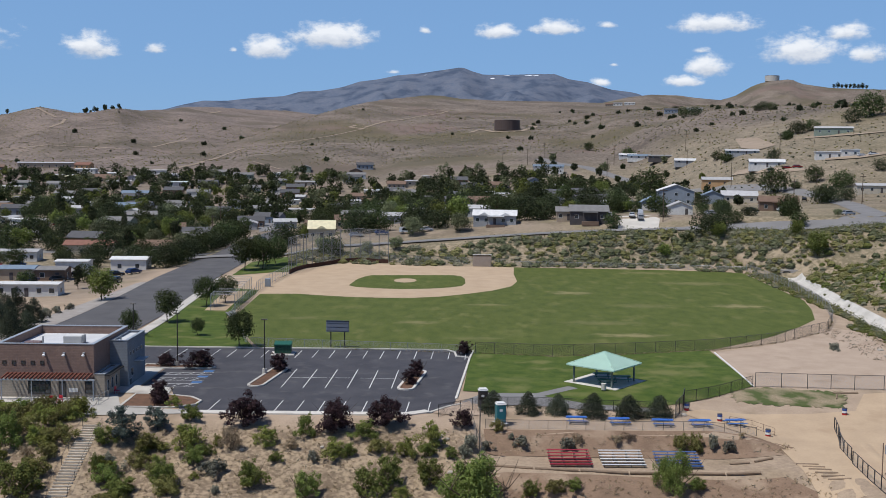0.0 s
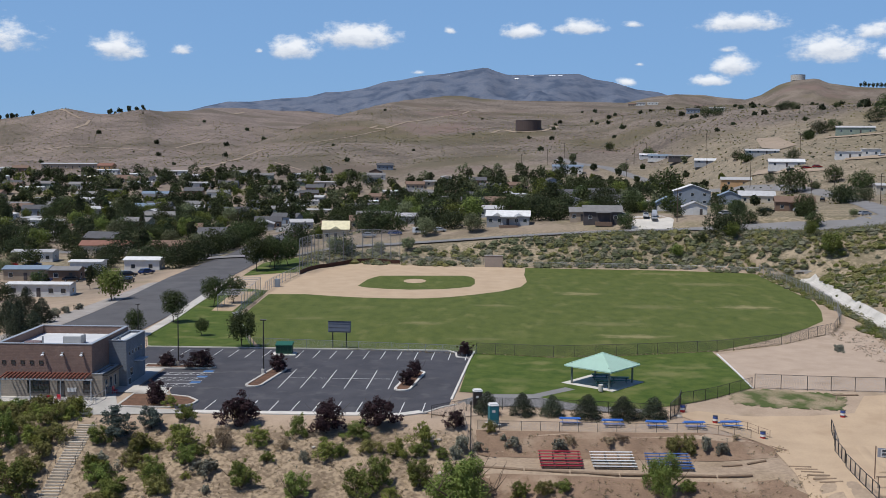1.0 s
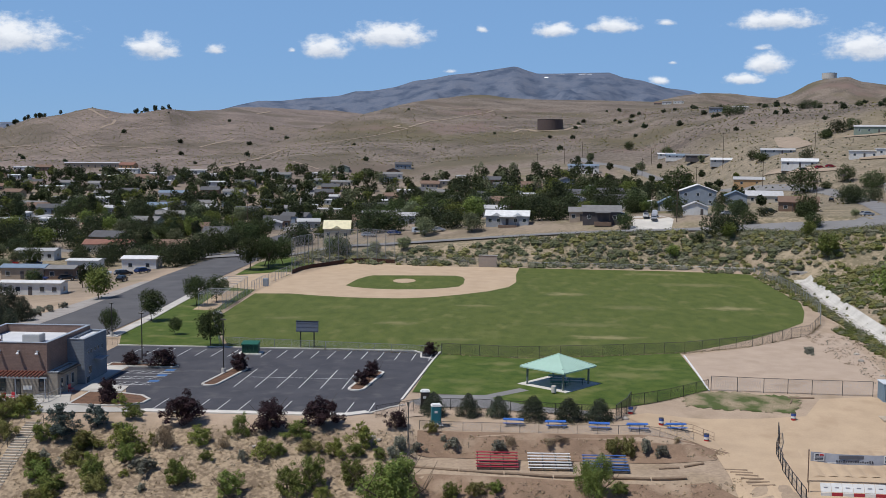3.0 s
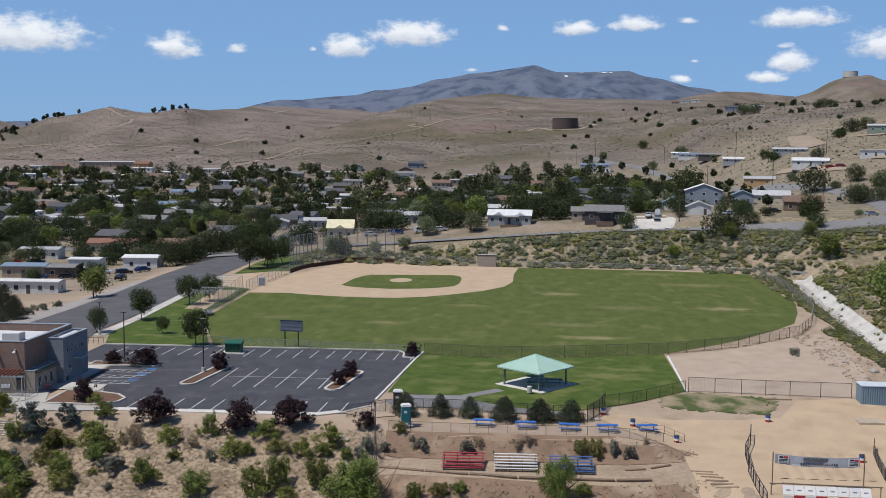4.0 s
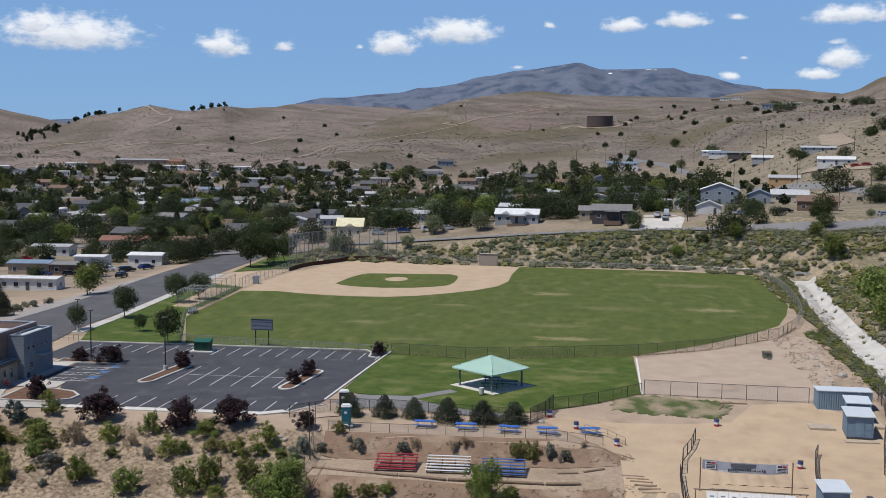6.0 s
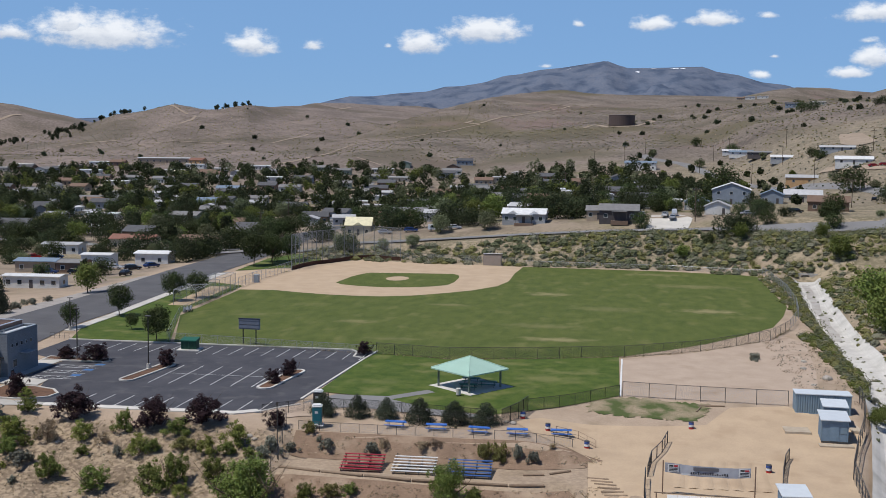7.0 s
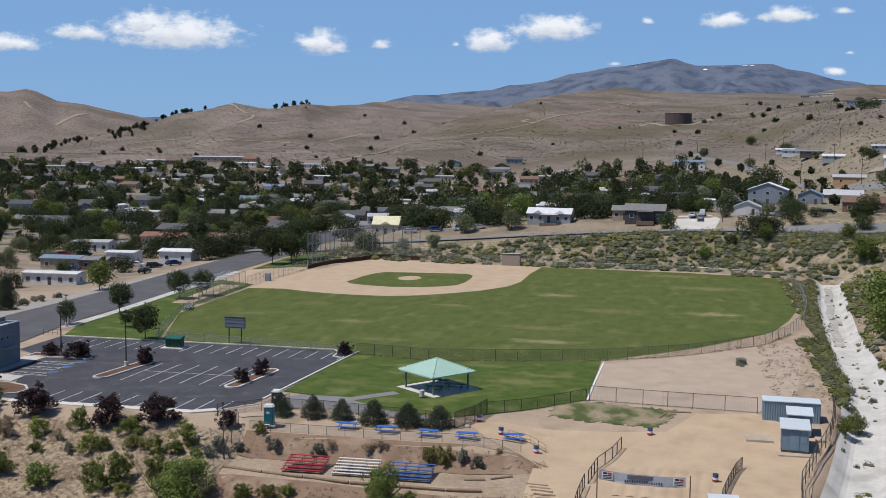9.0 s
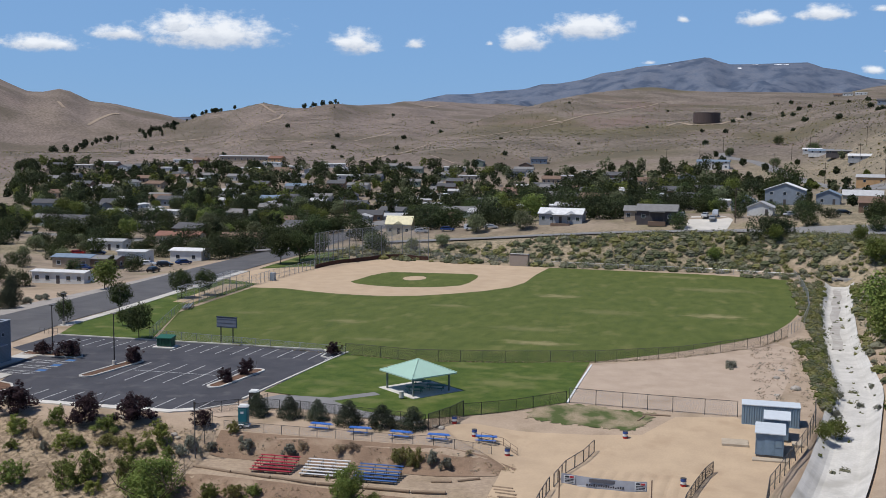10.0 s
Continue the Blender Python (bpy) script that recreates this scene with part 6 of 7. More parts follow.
def container():
    z = height(62.5, 140) - .05
    root = thing("container", pose(65.2, 141.4, z, 0, 0, -2), "blue-grey corrugated steel container with a pale roof", "container")
    ribbed("body", -3.3, -1.25, 3.3, 1.25, 2.45, BLUESTEEL, root)
    boxed("roof", (-3.4, -1.36, 2.45, 3.4, 1.36, 2.58), METALROOF, root, "pale weathered steel roof", .02)
    for s in (-1.3, 1.3):
        boxed("bottom_rail", (-3.35, s - .05, -.3, 3.35, s + .05, .12), BLUESTEEL, root)


def booth(x, y, w, d, h, label, turn=-4):
    z = height(x, y)
    root = thing("booth", pose(x, y, z, 0, 0, turn), label, "booth", "track booths")
    boxed("body", (-w / 2, -d / 2, .15, w / 2, d / 2, h), BLUEWOOD, root, "", .015)
    for s in (-1, 1):
        boxed("corner_board", (s * w / 2 - .08, -d / 2 - .02, .15, s * w / 2 + .02, -d / 2 + .08, h), BLUESTEEL, root)
    boxed("door", (-.55, -d / 2 - .04, .2, .45, -d / 2, 2.2), BLUEWOOD, root, "blue-grey plank door", .01)
    boxed("window_shutter", (.62, -d / 2 - .035, 1.1, w / 2 - .15, -d / 2, 1.9), BLUESTEEL, root)
    bm = bmesh.new()
    v = box(bm, -w / 2 - .2, -d / 2 - .25, h, w / 2 + .2, d / 2 + .2, h + .1)
    for q in v:
        if q.co.y > 0:
            q.co.z += .35
    part("roof", bm, METALROOF, root, "pale sheet-metal lean-to roof")
    boxed("skid", (-w / 2, -d / 2, -.25, w / 2, d / 2, .15), DARKSTEEL, root)


container()
booth(64.6, 131.6, 2.9, 3.2, 2.6, "blue-grey timber booth with a pale sloping roof")
booth(65.6, 136.2, 2.6, 2.4, 2.5, "small blue-grey timber booth behind another booth")
booth(55.6, 105.0, 2.4, 2.4, 2.3, "small pale-roofed booth beside the start gate", 4)
PLYWOOD = material("pale_plywood", (.50, .42, .32), (.40, .33, .25), size=.8, fine=6, bump=.15)
for x0, y0, x1, y1, label in ((62.6, 128.6, 66.4, 129.7, "pale timber deck in front of the booth"), (67.2, 133.6, 68.4, 136.4, "pale timber pallet beside the booths"), (59.4, 132.6, 62.4, 135.0, "pale concrete pad beside the booth")):
    z = height((x0 + x1) / 2, (y0 + y1) / 2)
    d = tagged(boxed("deck", (x0, y0, z - .1, x1, y1, z + .2), PLYWOOD, None, "", .02), label, "deck")


def banner():
    grey = material("silver_banner", (.36, .37, .40), (.27, .28, .31), size=1.2, fine=5, bump=.1, rough=.5)
    root = thing("banner", pose(0, 0, 0), "long silver race banner hung between two posts", "banner")
    za, zb = height(43.8, 109.3), height(52.6, 108.6)
    a, b = Vector((43.8, 109.3, za)), Vector((52.6, 108.6, zb))
    for p in (a, b):
        rodded("post", p + Vector((0, 0, -.3)), p + Vector((0, 0, 3.5)), .06, painted("brown_post", (.20, .13, .09)), root)
    n = 16
    verts, faces = [], []
    for i in range(n + 1):
        u = i / n
        p = a.lerp(b, .02 + .93 * u)
        sag = .16 * (4 * u * (1 - u)) * -1
        wob = .05 * math.sin(u * 14)
        verts += [(p.x, p.y + wob, p.z + 3.3 + sag), (p.x, p.y - .05 + wob * 1.6, p.z + 2.35 + sag * 1.4)]
        verts += [(p.x, p.y + .012 + wob, p.z + 3.3 + sag), (p.x, p.y - .038 + wob * 1.6, p.z + 2.35 + sag * 1.4)]
    for i in range(n):
        k = i * 4
        faces += [(k, k + 1, k + 5, k + 4), (k + 2, k + 6, k + 7, k + 3), (k, k + 4, k + 6, k + 2), (k + 1, k + 3, k + 7, k + 5)]
    shell("sheet", verts, faces, grey, root)
    dark, red, wht = painted("banner_dark_ink", (.03, .03, .04)), painted("banner_red_ink", (.45, .03, .04)), PAINTW
    zc = za + 2.83

    def bar(u0, u1, z0, z1, mat):
        p, q = a.lerp(b, u0), a.lerp(b, u1)
        boxed("printed_bar", (p.x, p.y - .18, zc + z0, q.x, p.y - .15, zc + z1), mat, root)

    for u in (.05, .82):
        bar(u, u + .12, -.42, .35, wht)
        bar(u + .015, u + .06, .12, .3, dark)
        bar(u + .065, u + .11, .12, .3, red)
        for k in range(3):
            bar(u + .012, u + .108, -.34 + k * .14, -.26 + k * .14, dark)
    rr = random.Random(3)
    for k in range(16):
        u = .30 + k * .026
        bar(u, u + .015, -.5 + .05 * rr.random(), -.5 + .14 + .14 * rr.random(), dark)
    bar(.33, .66, -.12, .22, painted("banner_mid_ink", (.12, .12, .135)))
    bar(.20, .80, -.63, -.5, wht)


banner()


def start_gate():
    z = height(48.2, 106.4)
    root = thing("start_gate", pose(48.2, 105.3, z - .35, 0, 0, -2), "white panelled start gate on a low ramp", "start gate")
    for k in range(8):
        x = -4.2 + k * 1.05
        bm = bmesh.new()
        v = box(bm, x, 0, .75, x + 1.0, .09, 1.5)
        for q in v:
            q.co.y += (q.co.z - .75) * .6
        p = part("panel", bm, WHITEP, root)
        boxed("number_bar", (x + .3, .18, 1.12, x + .7, .2, 1.2), painted("grey_ink", (.3, .3, .33)), root)
        boxed("base_panel", (x, -.12, .3, x + 1.0, -.02, .7), RED if k % 2 else WHITEP, root)
    boxed("ramp", (-4.3, -4.2, -.2, 4.3, -.15, .3), WHITEP, root, "white painted start ramp", .02)
    boxed("crossbar", (-5.4, .75, 1.52, 5.4, .85, 1.62), painted("brown_crossbar", (.25, .18, .12)), root)
    for s in (-5.2, 5.2):
        rodded("crossbar_post", (s, .8, -.3), (s, .8, 1.6), .06, TIMBER, root)


start_gate()

# ---- drainage channel ----
WASHED = material("bleached_concrete", (.60, .575, .53), (.47, .45, .41), size=2.6, fine=10, grain=.7, third=(.40, .38, .34), third_size=5, amount=.45, bump=.3, vary=0)
GREYBED = material("silted_bed", (.43, .405, .37), (.33, .305, .275), size=2.5, fine=9, grain=.7, third=(.52, .50, .46), third_size=3, amount=.5, bump=.3, vary=0)
line = [(float(channel_x(y)), y) for y in range(100, 290, 6)]
ribbon("channel", line, 6.7, WASHED, .05, "pale concrete drainage channel with sloping sides", "channel", step=3, across=15)
ribbon("channel_bed", [(float(channel_x(y)) - .2 + .25 * math.sin(y * .31), y) for y in range(200, 286, 4)], 1.7, GREYBED, .09, "grey silted bed of the channel", "channel bed", step=3, across=5)


def culvert():
    cx, y = float(channel_x(287)), 288.5
    z = height(cx, 286)
    root = thing("culvert", pose(cx, y, z, 0, 0, -10), "dark culvert mouth in a concrete headwall", "culvert")
    bm = bmesh.new()
    box(bm, -3.2, 0, -.5, -1.05, .4, 2.0)
    box(bm, 1.05, 0, -.5, 3.2, .4, 2.0)
    box(bm, -1.05, 0, 1.6, 1.05, .4, 2.0)
    part("headwall", bm, GREYBED, root, "stained concrete headwall")
    bm = bmesh.new()
    for k in range(9):
        t = math.pi * k / 8
        rod(bm, (1.0 * math.cos(t), .02, .6 + .95 * math.sin(t)), (1.0 * math.cos(t), 4, .6 + .95 * math.sin(t)), .2, 6)
    part("barrel", bm, DARKSTEEL, root, "dark corrugated pipe")
    # added black plate stands in for the darkness deeper in the pipe
    boxed("back", (-1.2, 4, -.5, 1.2, 4.1, 1.9), BLACKMETAL, root)


culvert()
def ragged(outline, seed, out=.4, each=4):
    """A worn, uneven edge along an outline."""
    r = random.Random(seed)
    return [(a[0] + (b[0] - a[0]) * k / each + r.uniform(-out, out), a[1] + (b[1] - a[1]) * k / each + r.uniform(-out, out)) for a, b in zip(outline, outline[1:] + outline[:1]) for k in range(each)]


draped("grass_patch", ragged([(36.0, 140.7), (38.9, 143.4), (43.2, 143.6), (47.5, 142.5), (51.7, 142.2), (51.2, 140.0), (50.2, 137.2), (49.2, 135.5), (46.2, 135.5), (43.1, 135.9), (39.7, 136.0), (36.4, 137.1)], 2, .55, 12), material("worn_grass", (.215, .180, .105), (.37, .29, .20), size=1.2, fine=9, grain=.9, third=(.078, .100, .032), third_size=2.4, amount=.8, bump=.4, vary=0), .05, 2, "patchy worn grass at the edge of the dirt", "grass")
draped("dirt_yard", [(41, 168), (52, 175.8), (63, 188), (68.6, 196), (72, 190), (69, 165), (66, 146), (61, 143.2), (40.6, 144.6)], YARD, .04, 4, "bare sandy yard beside the outfield fence", "ground")
draped("dirt_yard", [(36.5, 104), (62.6, 104), (66.2, 126), (69, 134), (61, 142.6), (54, 141), (50.4, 134.2), (44.5, 133.0), (36, 132.4), (30.6, 132.2), (27.4, 129.6), (30, 125.4), (36.4, 120)], TRACKDIRT, .06, 2.5, "packed pale dirt floor of the bike track", "ground")
# earth rollers of the dirt track
for k in range(7):
    mound = ribbon("dirt_roller", [(45.6 + k * 1.45, 111.4), (45.9 + k * 1.42, 116), (46.6 + k * 1.38, 121.5)], 1.4, TRACKDIRT, .04, "low rounded dirt roller of the bike track", "dirt mound", step=1, across=9)
    for i, v in enumerate(mound.data.vertices):
        v.co.z += .11 * math.cos(math.pi * ((i % 9) / 8 - .5)) - .01
    mound.data.polygons.foreach_set("use_smooth", [True] * len(mound.data.polygons))

# scattered rocks by the channel and on the slope
STONE = material("pale_boulder", (.42, .38, .33), (.30, .27, .23), size=.6, fine=5, bump=.5)


def boulder(x, y, r, seed):
    bm = bmesh.new()
    bmesh.ops.create_icosphere(bm, subdivisions=2, radius=r)
    rs = np.random.default_rng(seed)
    k = rs.normal(size=(6, 3))
    for v in bm.verts:
        d = sum(math.sin(v.co.dot(Vector(q)) * 2.2 / r) for q in k) * .05
        v.co *= 1 + d
        v.co.z *= .62
    ob = part("boulder", bm, STONE)
    ob.matrix_basis = pose(x, y, height(x, y) + r * .15, 0, 0, seed * 37)
    return tagged(ob, "pale weathered boulder on dry soil", "rock", "boulders")


for i, (x, y, r) in enumerate([(69.6, 159.6, .75), (67.5, 166.5, .5), (68.5, 172, .5), (66.8, 155, .4), (-23.7, 116.1, .3), (-2.0, 119.2, .4), (-1.2, 118.6, .35), (.2, 113.0, .4), (-.8, 112.6, .35), (1.2, 112.2, .3), (27.4, 128.4, .45), (26.6, 128.8, .35), (-10.2, 122.0, .4), (65.9, 151.5, .35), (-15.0, 116.8, .25)]):
    boulder(x, y, r, i + 1)

# ---- town ----
def wallpaint(name, c):
    return material(name, c, tuple(v * .82 for v in c), size=1.5, fine=10, bump=.08, vary=.08)


WALLS = {n: wallpaint(n + "_siding", c) for n, c in dict(white=(.66, .65, .62), cream=(.56, .50, .40), grey=(.36, .37, .38), blue=(.26, .30, .35), tan=(.40, .32, .24), brown=(.22, .15, .11), dark=(.10, .09, .09), green=(.24, .29, .24), orange=(.50, .31, .16)).items()}
ROOFS = {n: material(n + "_roofing", c, tuple(v * .8 for v in c), size=1.2, fine=9, bump=.25, vary=.1) for n, c in dict(grey=(.22, .215, .21), dark=(.11, .11, .115), brown=(.20, .135, .10), red=(.26, .135, .10), white=(.70, .70, .69), cream=(.74, .68, .46), blue=(.20, .26, .33), pale=(.46, .46, .46)).items()}
TRIM = painted("white_trim", (.66, .66, .64), .6)


def house(x, y, w, d, h, turn, wall, roof, label, pitch=.42, over=.4, windows=3, porch=False, name="house", z=None, door=True, dormers=0, garage=False, storeys=1, along=True):
    """A house with a gable roof; its ridge runs along the width unless along is off."""
    root = thing(name, pose(x, y, height(x, y) - .1 if z is None else z, 0, 0, turn), label, "house", "houses of the town")
    wm, rm = WALLS[wall], ROOFS[roof]
    rise = (d if along else w) / 2 * pitch
    bm = bmesh.new()
    box(bm, -w / 2, -d / 2, -2.0, w / 2, d / 2, h)
    if rise > .3:
        for s in (-1, 1):
            if along:
                vs = [bm.verts.new((s * w / 2, -d / 2, h)), bm.verts.new((s * w / 2, d / 2, h)), bm.verts.new((s * w / 2, 0, h + rise))]
            else:
                vs = [bm.verts.new((-w / 2, s * d / 2, h)), bm.verts.new((w / 2, s * d / 2, h)), bm.verts.new((0, s * d / 2, h + rise))]
            bm.faces.new(vs)
    part("body", bm, wm, root)
    bm = bmesh.new()
    t = .16
    a, b = (w / 2 + over, d / 2 + over) if along else (d / 2 + over, w / 2 + over)
    k = over / (d / 2 if along else w / 2) * rise
    prof = [(-b, h - k), (0, h + rise), (b, h - k), (b, h - k + t), (0, h + rise + t), (-b, h - k + t)]
    ends = []
    for s in (-1, 1):
        ends.append([bm.verts.new((s * a, p, q) if along else (p, s * a, q)) for p, q in prof])
    for i in range(6):
        j = (i + 1) % 6
        bm.faces.new((ends[0][i], ends[0][j], ends[1][j], ends[1][i]))
    bm.faces.new(ends[0][::-1])
    bm.faces.new(ends[1])
    bmesh.ops.recalc_face_normals(bm, faces=bm.faces[:])
    part("roof", bm, rm, root)
    for st in range(storeys):
        z0 = .9 + st * 2.7
        for i in range(windows):
            c = -w / 2 + w * (i + .5) / windows
            if door and st == 0 and i == windows // 2:
                boxed("door", (c - .45, -d / 2 - .05, .1, c + .45, -d / 2 + .01, 2.1), WALLS["dark"], root)
                continue
            if garage and st == 0 and i == 0:
                boxed("garage_door", (c - 1.4, -d / 2 - .05, .1, c + 1.4, -d / 2 + .01, 2.3), TRIM, root, "pale garage door")
                continue
            pane(root, c - .6, z0, c + .6, z0 + 1.2, -d / 2, frame_mat=TRIM)
        for s in (-1, 1):
            bm = bmesh.new()
            box(bm, s * w / 2 - .02, -.6, z0, s * w / 2 + .05 * s, .6, z0 + 1.1)
            wn = part("window", bm, TRIM, root)
            bm = bmesh.new()
            box(bm, s * w / 2 + .04 * s, -.5, z0 + .1, s * w / 2 + .07 * s, .5, z0 + 1.0)
            part("glass", bm, GLASS, wn)
    if porch:
        boxed("porch_roof", (-w * .18, -d / 2 - 1.8, h - .35, w * .22, -d / 2, h - .2), rm, root)
        for px in (-w * .16, w * .2):
            rodded("porch_post", (px, -d / 2 - 1.7, -1), (px, -d / 2 - 1.7, h - .35), .09, WALLS["dark"], root, sides=6)
        boxed("porch_deck", (-w * .2, -d / 2 - 1.9, -1.2, w * .24, -d / 2, .05), WALLS["brown"], root)
    for k in range(dormers):
        c = -w / 2 + w * (k + .5) / dormers
        bm = bmesh.new()
        vs = [bm.verts.new(q) for q in ((c - 1.6, -d / 2 - .5, h), (c + 1.6, -d / 2 - .5, h), (c, -d / 2 - .5, h + .95), (c - 1.6, 0, h), (c + 1.6, 0, h), (c, 0, h + .95))]
        for f in ((0, 1, 2), (0, 2, 5, 3), (1, 4, 5, 2), (3, 5, 4)):
            bm.faces.new([vs[i] for i in f])
        part("dormer", bm, rm, root)
    return root


# houses along the road and the nearest ones
house(-43.2, 361, 8.6, 6.4, 3.6, 4, "cream", "cream", "small cream house with a bright yellow-cream gable roof", pitch=.75, dormers=1, windows=3)
house(14.0, 345.2, 13.5, 7.0, 3.0, -4, "grey", "white", "long grey house with a white metal roof and two gables", dormers=2, windows=5, porch=True)
house(43.4, 341.8, 11.8, 8, 3.2, -3, "dark", "grey", "dark house with a grey shingle roof and porch", porch=True, windows=3)
house(36.0, 344.4, 5, 6, 2.9, -3, "tan", "grey", "tan wing house with a low roof", windows=2)
house(70.2, 378.5, 8.2, 8, 2.7, -6, "blue", "blue", "small blue garage house with a gable front", along=False, garage=True, windows=2, pitch=.5)
house(85.4, 411.5, 13.4, 11, 5.4, -8, "blue", "white", "two-storey blue-grey house with a pale gable roof", along=False, storeys=2, windows=3, pitch=.36)
house(74.0, 350, 7.6, 8, 2.6, -8, "white", "pale", "white garage with a pale gable roof", along=False, garage=True, windows=2)
house(110.5, 365.5, 12.5, 8, 3.2, -12, "brown", "brown", "brown house with a rust-brown shingle roof", windows=3, porch=True)
house(100.4, 415, 8, 9, 3.4, -10, "blue", "blue", "blue-grey house with a low gable roof", along=False, windows=2)
house(113, 424, 13.4, 8, 3.0, -10, "cream", "pale", "cream house with a pale roof behind trees", windows=3)
house(133, 540, 14.4, 8, 3.2, -10, "orange", "pale", "orange-walled shed with a pale metal roof", windows=2, pitch=.3)
house(154, 528, 16.4, 9, 2.6, -12, "white", "white", "white metal building on the hillside", windows=3, pitch=.3)
house(181.6, 520.5, 13, 3.2, 3.2, -8, "white", "white", "white travel trailer parked on the hillside", windows=3, pitch=.06, name="trailer")
house(190.8, 518.4, 8.4, 3, 3.2, -8, "white", "white", "white motorhome parked on the hillside", windows=2, pitch=.05, name="motorhome", door=False)
house(162, 603, 17.6, 9, 2.0, -10, "grey", "pale", "long low building with a pale roof below the scar", windows=4, pitch=.2)
house(131.8, 743, 19, 8, 2.0, -6, "white", "blue", "white house with a blue-grey roof at the foot of the bluff", windows=4, pitch=.3)
house(127.4, 775, 12, 8, 2.0, -6, "white", "white", "white shed at the foot of the bluff", windows=3, pitch=.2)
house(138.6, 700, 20, 8, 2.0, -6, "dark", "grey", "long dark mobile home at the foot of the bluff", windows=4, pitch=.2, name="mobile_home")
house(142.4, 652, 14, 8, 2.0, -8, "grey", "white", "grey house with a white roof on the slope", windows=3, pitch=.3)
house(223.4, 634, 21, 7, 3.4, -14, "green", "pale", "long pale green house high on the hillside", windows=4, pitch=.25)
house(172.4, 440, 15, 8, 3.0, -10, "cream", "pale", "cream mobile home with a pale roof", windows=4, pitch=.2)
house(62.4, 683.5, 19, 9, 4.4, -5, "white", "blue", "white two-storey house with a blue-grey roof", storeys=2, windows=5, pitch=.25)
house(-95.4, 241.8, 14, 4.6, 2.9, 2, "white", "white", "white mobile home with a flat white roof", windows=5, pitch=.12, name="mobile_home")
house(-100.5, 286, 8.2, 6, 3.6, 4, "white", "white", "white flat-roofed house with pale walls", windows=2, pitch=.1)
house(-88, 295, 9.5, 7, 3.2, 4, "white", "white", "white metal garage with a white roof", windows=2, pitch=.15, door=False)
house(-114, 340, 14.6, 8, 3.4, 6, "cream", "red", "cream house with a terracotta-red roof", windows=4, pitch=.3)
house(-91.5, 340, 14, 8, 3.4, 10, "cream", "brown", "cream house with a brown roof", windows=4, pitch=.35)
house(-111, 272.5, 11, 6, 3.0, 4, "tan", "blue", "low tan house with a blue-grey roof", windows=3, pitch=.2)
house(-101.5, 273, 7.4, 6, 2.8, 4, "brown", "grey", "low brown outbuilding with a grey roof", windows=2, pitch=.2)
house(-128, 318.5, 11.6, 7, 3.0, 6, "white", "pale", "white mobile home with a pale roof", windows=4, pitch=.15, name="mobile_home")
house(-181, 626, 16.6, 8, 3.6, 10, "white", "blue", "white house with a blue roof", windows=4, pitch=.3)
house(-156, 519, 9, 8, 3.4, 8, "blue", "blue", "bright blue-walled house between trees", windows=3)
house(-251, 729, 14, 7, 3.4, 10, "orange", "cream", "orange house at the foot of the hill", windows=3, pitch=.2)
house(-320, 860, 42, 10, 3.8, 14, "tan", "pale", "long low tan house with a pale roof", windows=8, pitch=.12)
house(-352, 842, 12, 8, 3.2, 8, "brown", "brown", "brown house with a brown roof at the edge of the hills", windows=3)
house(-282, 836, 12, 8, 3.2, -6, "orange", "red", "orange-walled house with a red roof at the edge of the hills", windows=3)
house(-372, 850, 16, 6, 3.0, 6, "white", "white", "white mobile home below the hill", windows=4, pitch=.12)

# the rest of the town: a few kinds of house, repeated
KINDS = []
for i, (w, d, h, wall, roof, label, pt) in enumerate([
        (13, 8, 3.0, "white", "grey", "white house with a grey shingle roof", .35), (11, 8, 3.0, "tan", "brown", "tan house with a brown roof", .4),
        (15, 5, 2.9, "white", "white", "white mobile home with a white roof", .12), (12, 9, 3.2, "blue", "dark", "blue-grey house with a dark roof", .35),
        (14, 6, 2.9, "cream", "pale", "cream mobile home with a pale roof", .15), (11, 9, 3.0, "brown", "dark", "brown house with a dark roof", .4),
        (9, 7, 3.0, "grey", "pale", "grey garage with a pale metal roof", .3), (13, 8, 3.1, "green", "grey", "grey-green house with a grey roof", .35)]):
    KINDS.append(house(0, 0, w, d, h, 0, wall, roof, label, pitch=pt, windows=3 + i % 2, z=-300))

SIGHT = [(-43, 353, 7), (-42.2, 345, 6), (-41.6, 338, 5)]            # open ground before the cream house
taken = SIGHT + [(o.matrix_basis.translation.x, o.matrix_basis.translation.y, 9) for o in scene.objects if o.parent is None and o.get("category") == "house" and o.matrix_basis.translation.z > -100]
town_rng = random.Random(21)


def free(x, y, r):
    if y < 330 and x > -78:
        return False
    if abs(x + 66) < 11 and y < 440:
        return False
    if x > -70 and y < 336 - max(0, x - 45) * .1:
        return False
    if 44 < x < 64 and y < 346:
        return False
    if x > 100 and abs(x - 140 - (y - 380) * .1) < 11:
        return False
    t = np.array(taken)
    return bool(np.all((x - t[:, 0]) ** 2 + (y - t[:, 1]) ** 2 > (r + t[:, 2]) ** 2))


n = 0
for _ in range(9000):
    if n >= 150:
        break
    y = town_rng.uniform(365, 820)
    x = town_rng.uniform(-150 - (y - 300) * .62, 60)
    if x < -60 - (y - 300) * .1 and y > 780 or (x > -60 and y > 690):
        continue
    if free(x, y, 6.5):
        o = copy_thing(town_rng.choice(KINDS), pose(x, y, height(x, y) - .1, 0, 0, town_rng.choice((4, 8, -6, 94, 10)) + town_rng.uniform(-4, 4)))
        taken.append((x, y, 7))
        n += 1


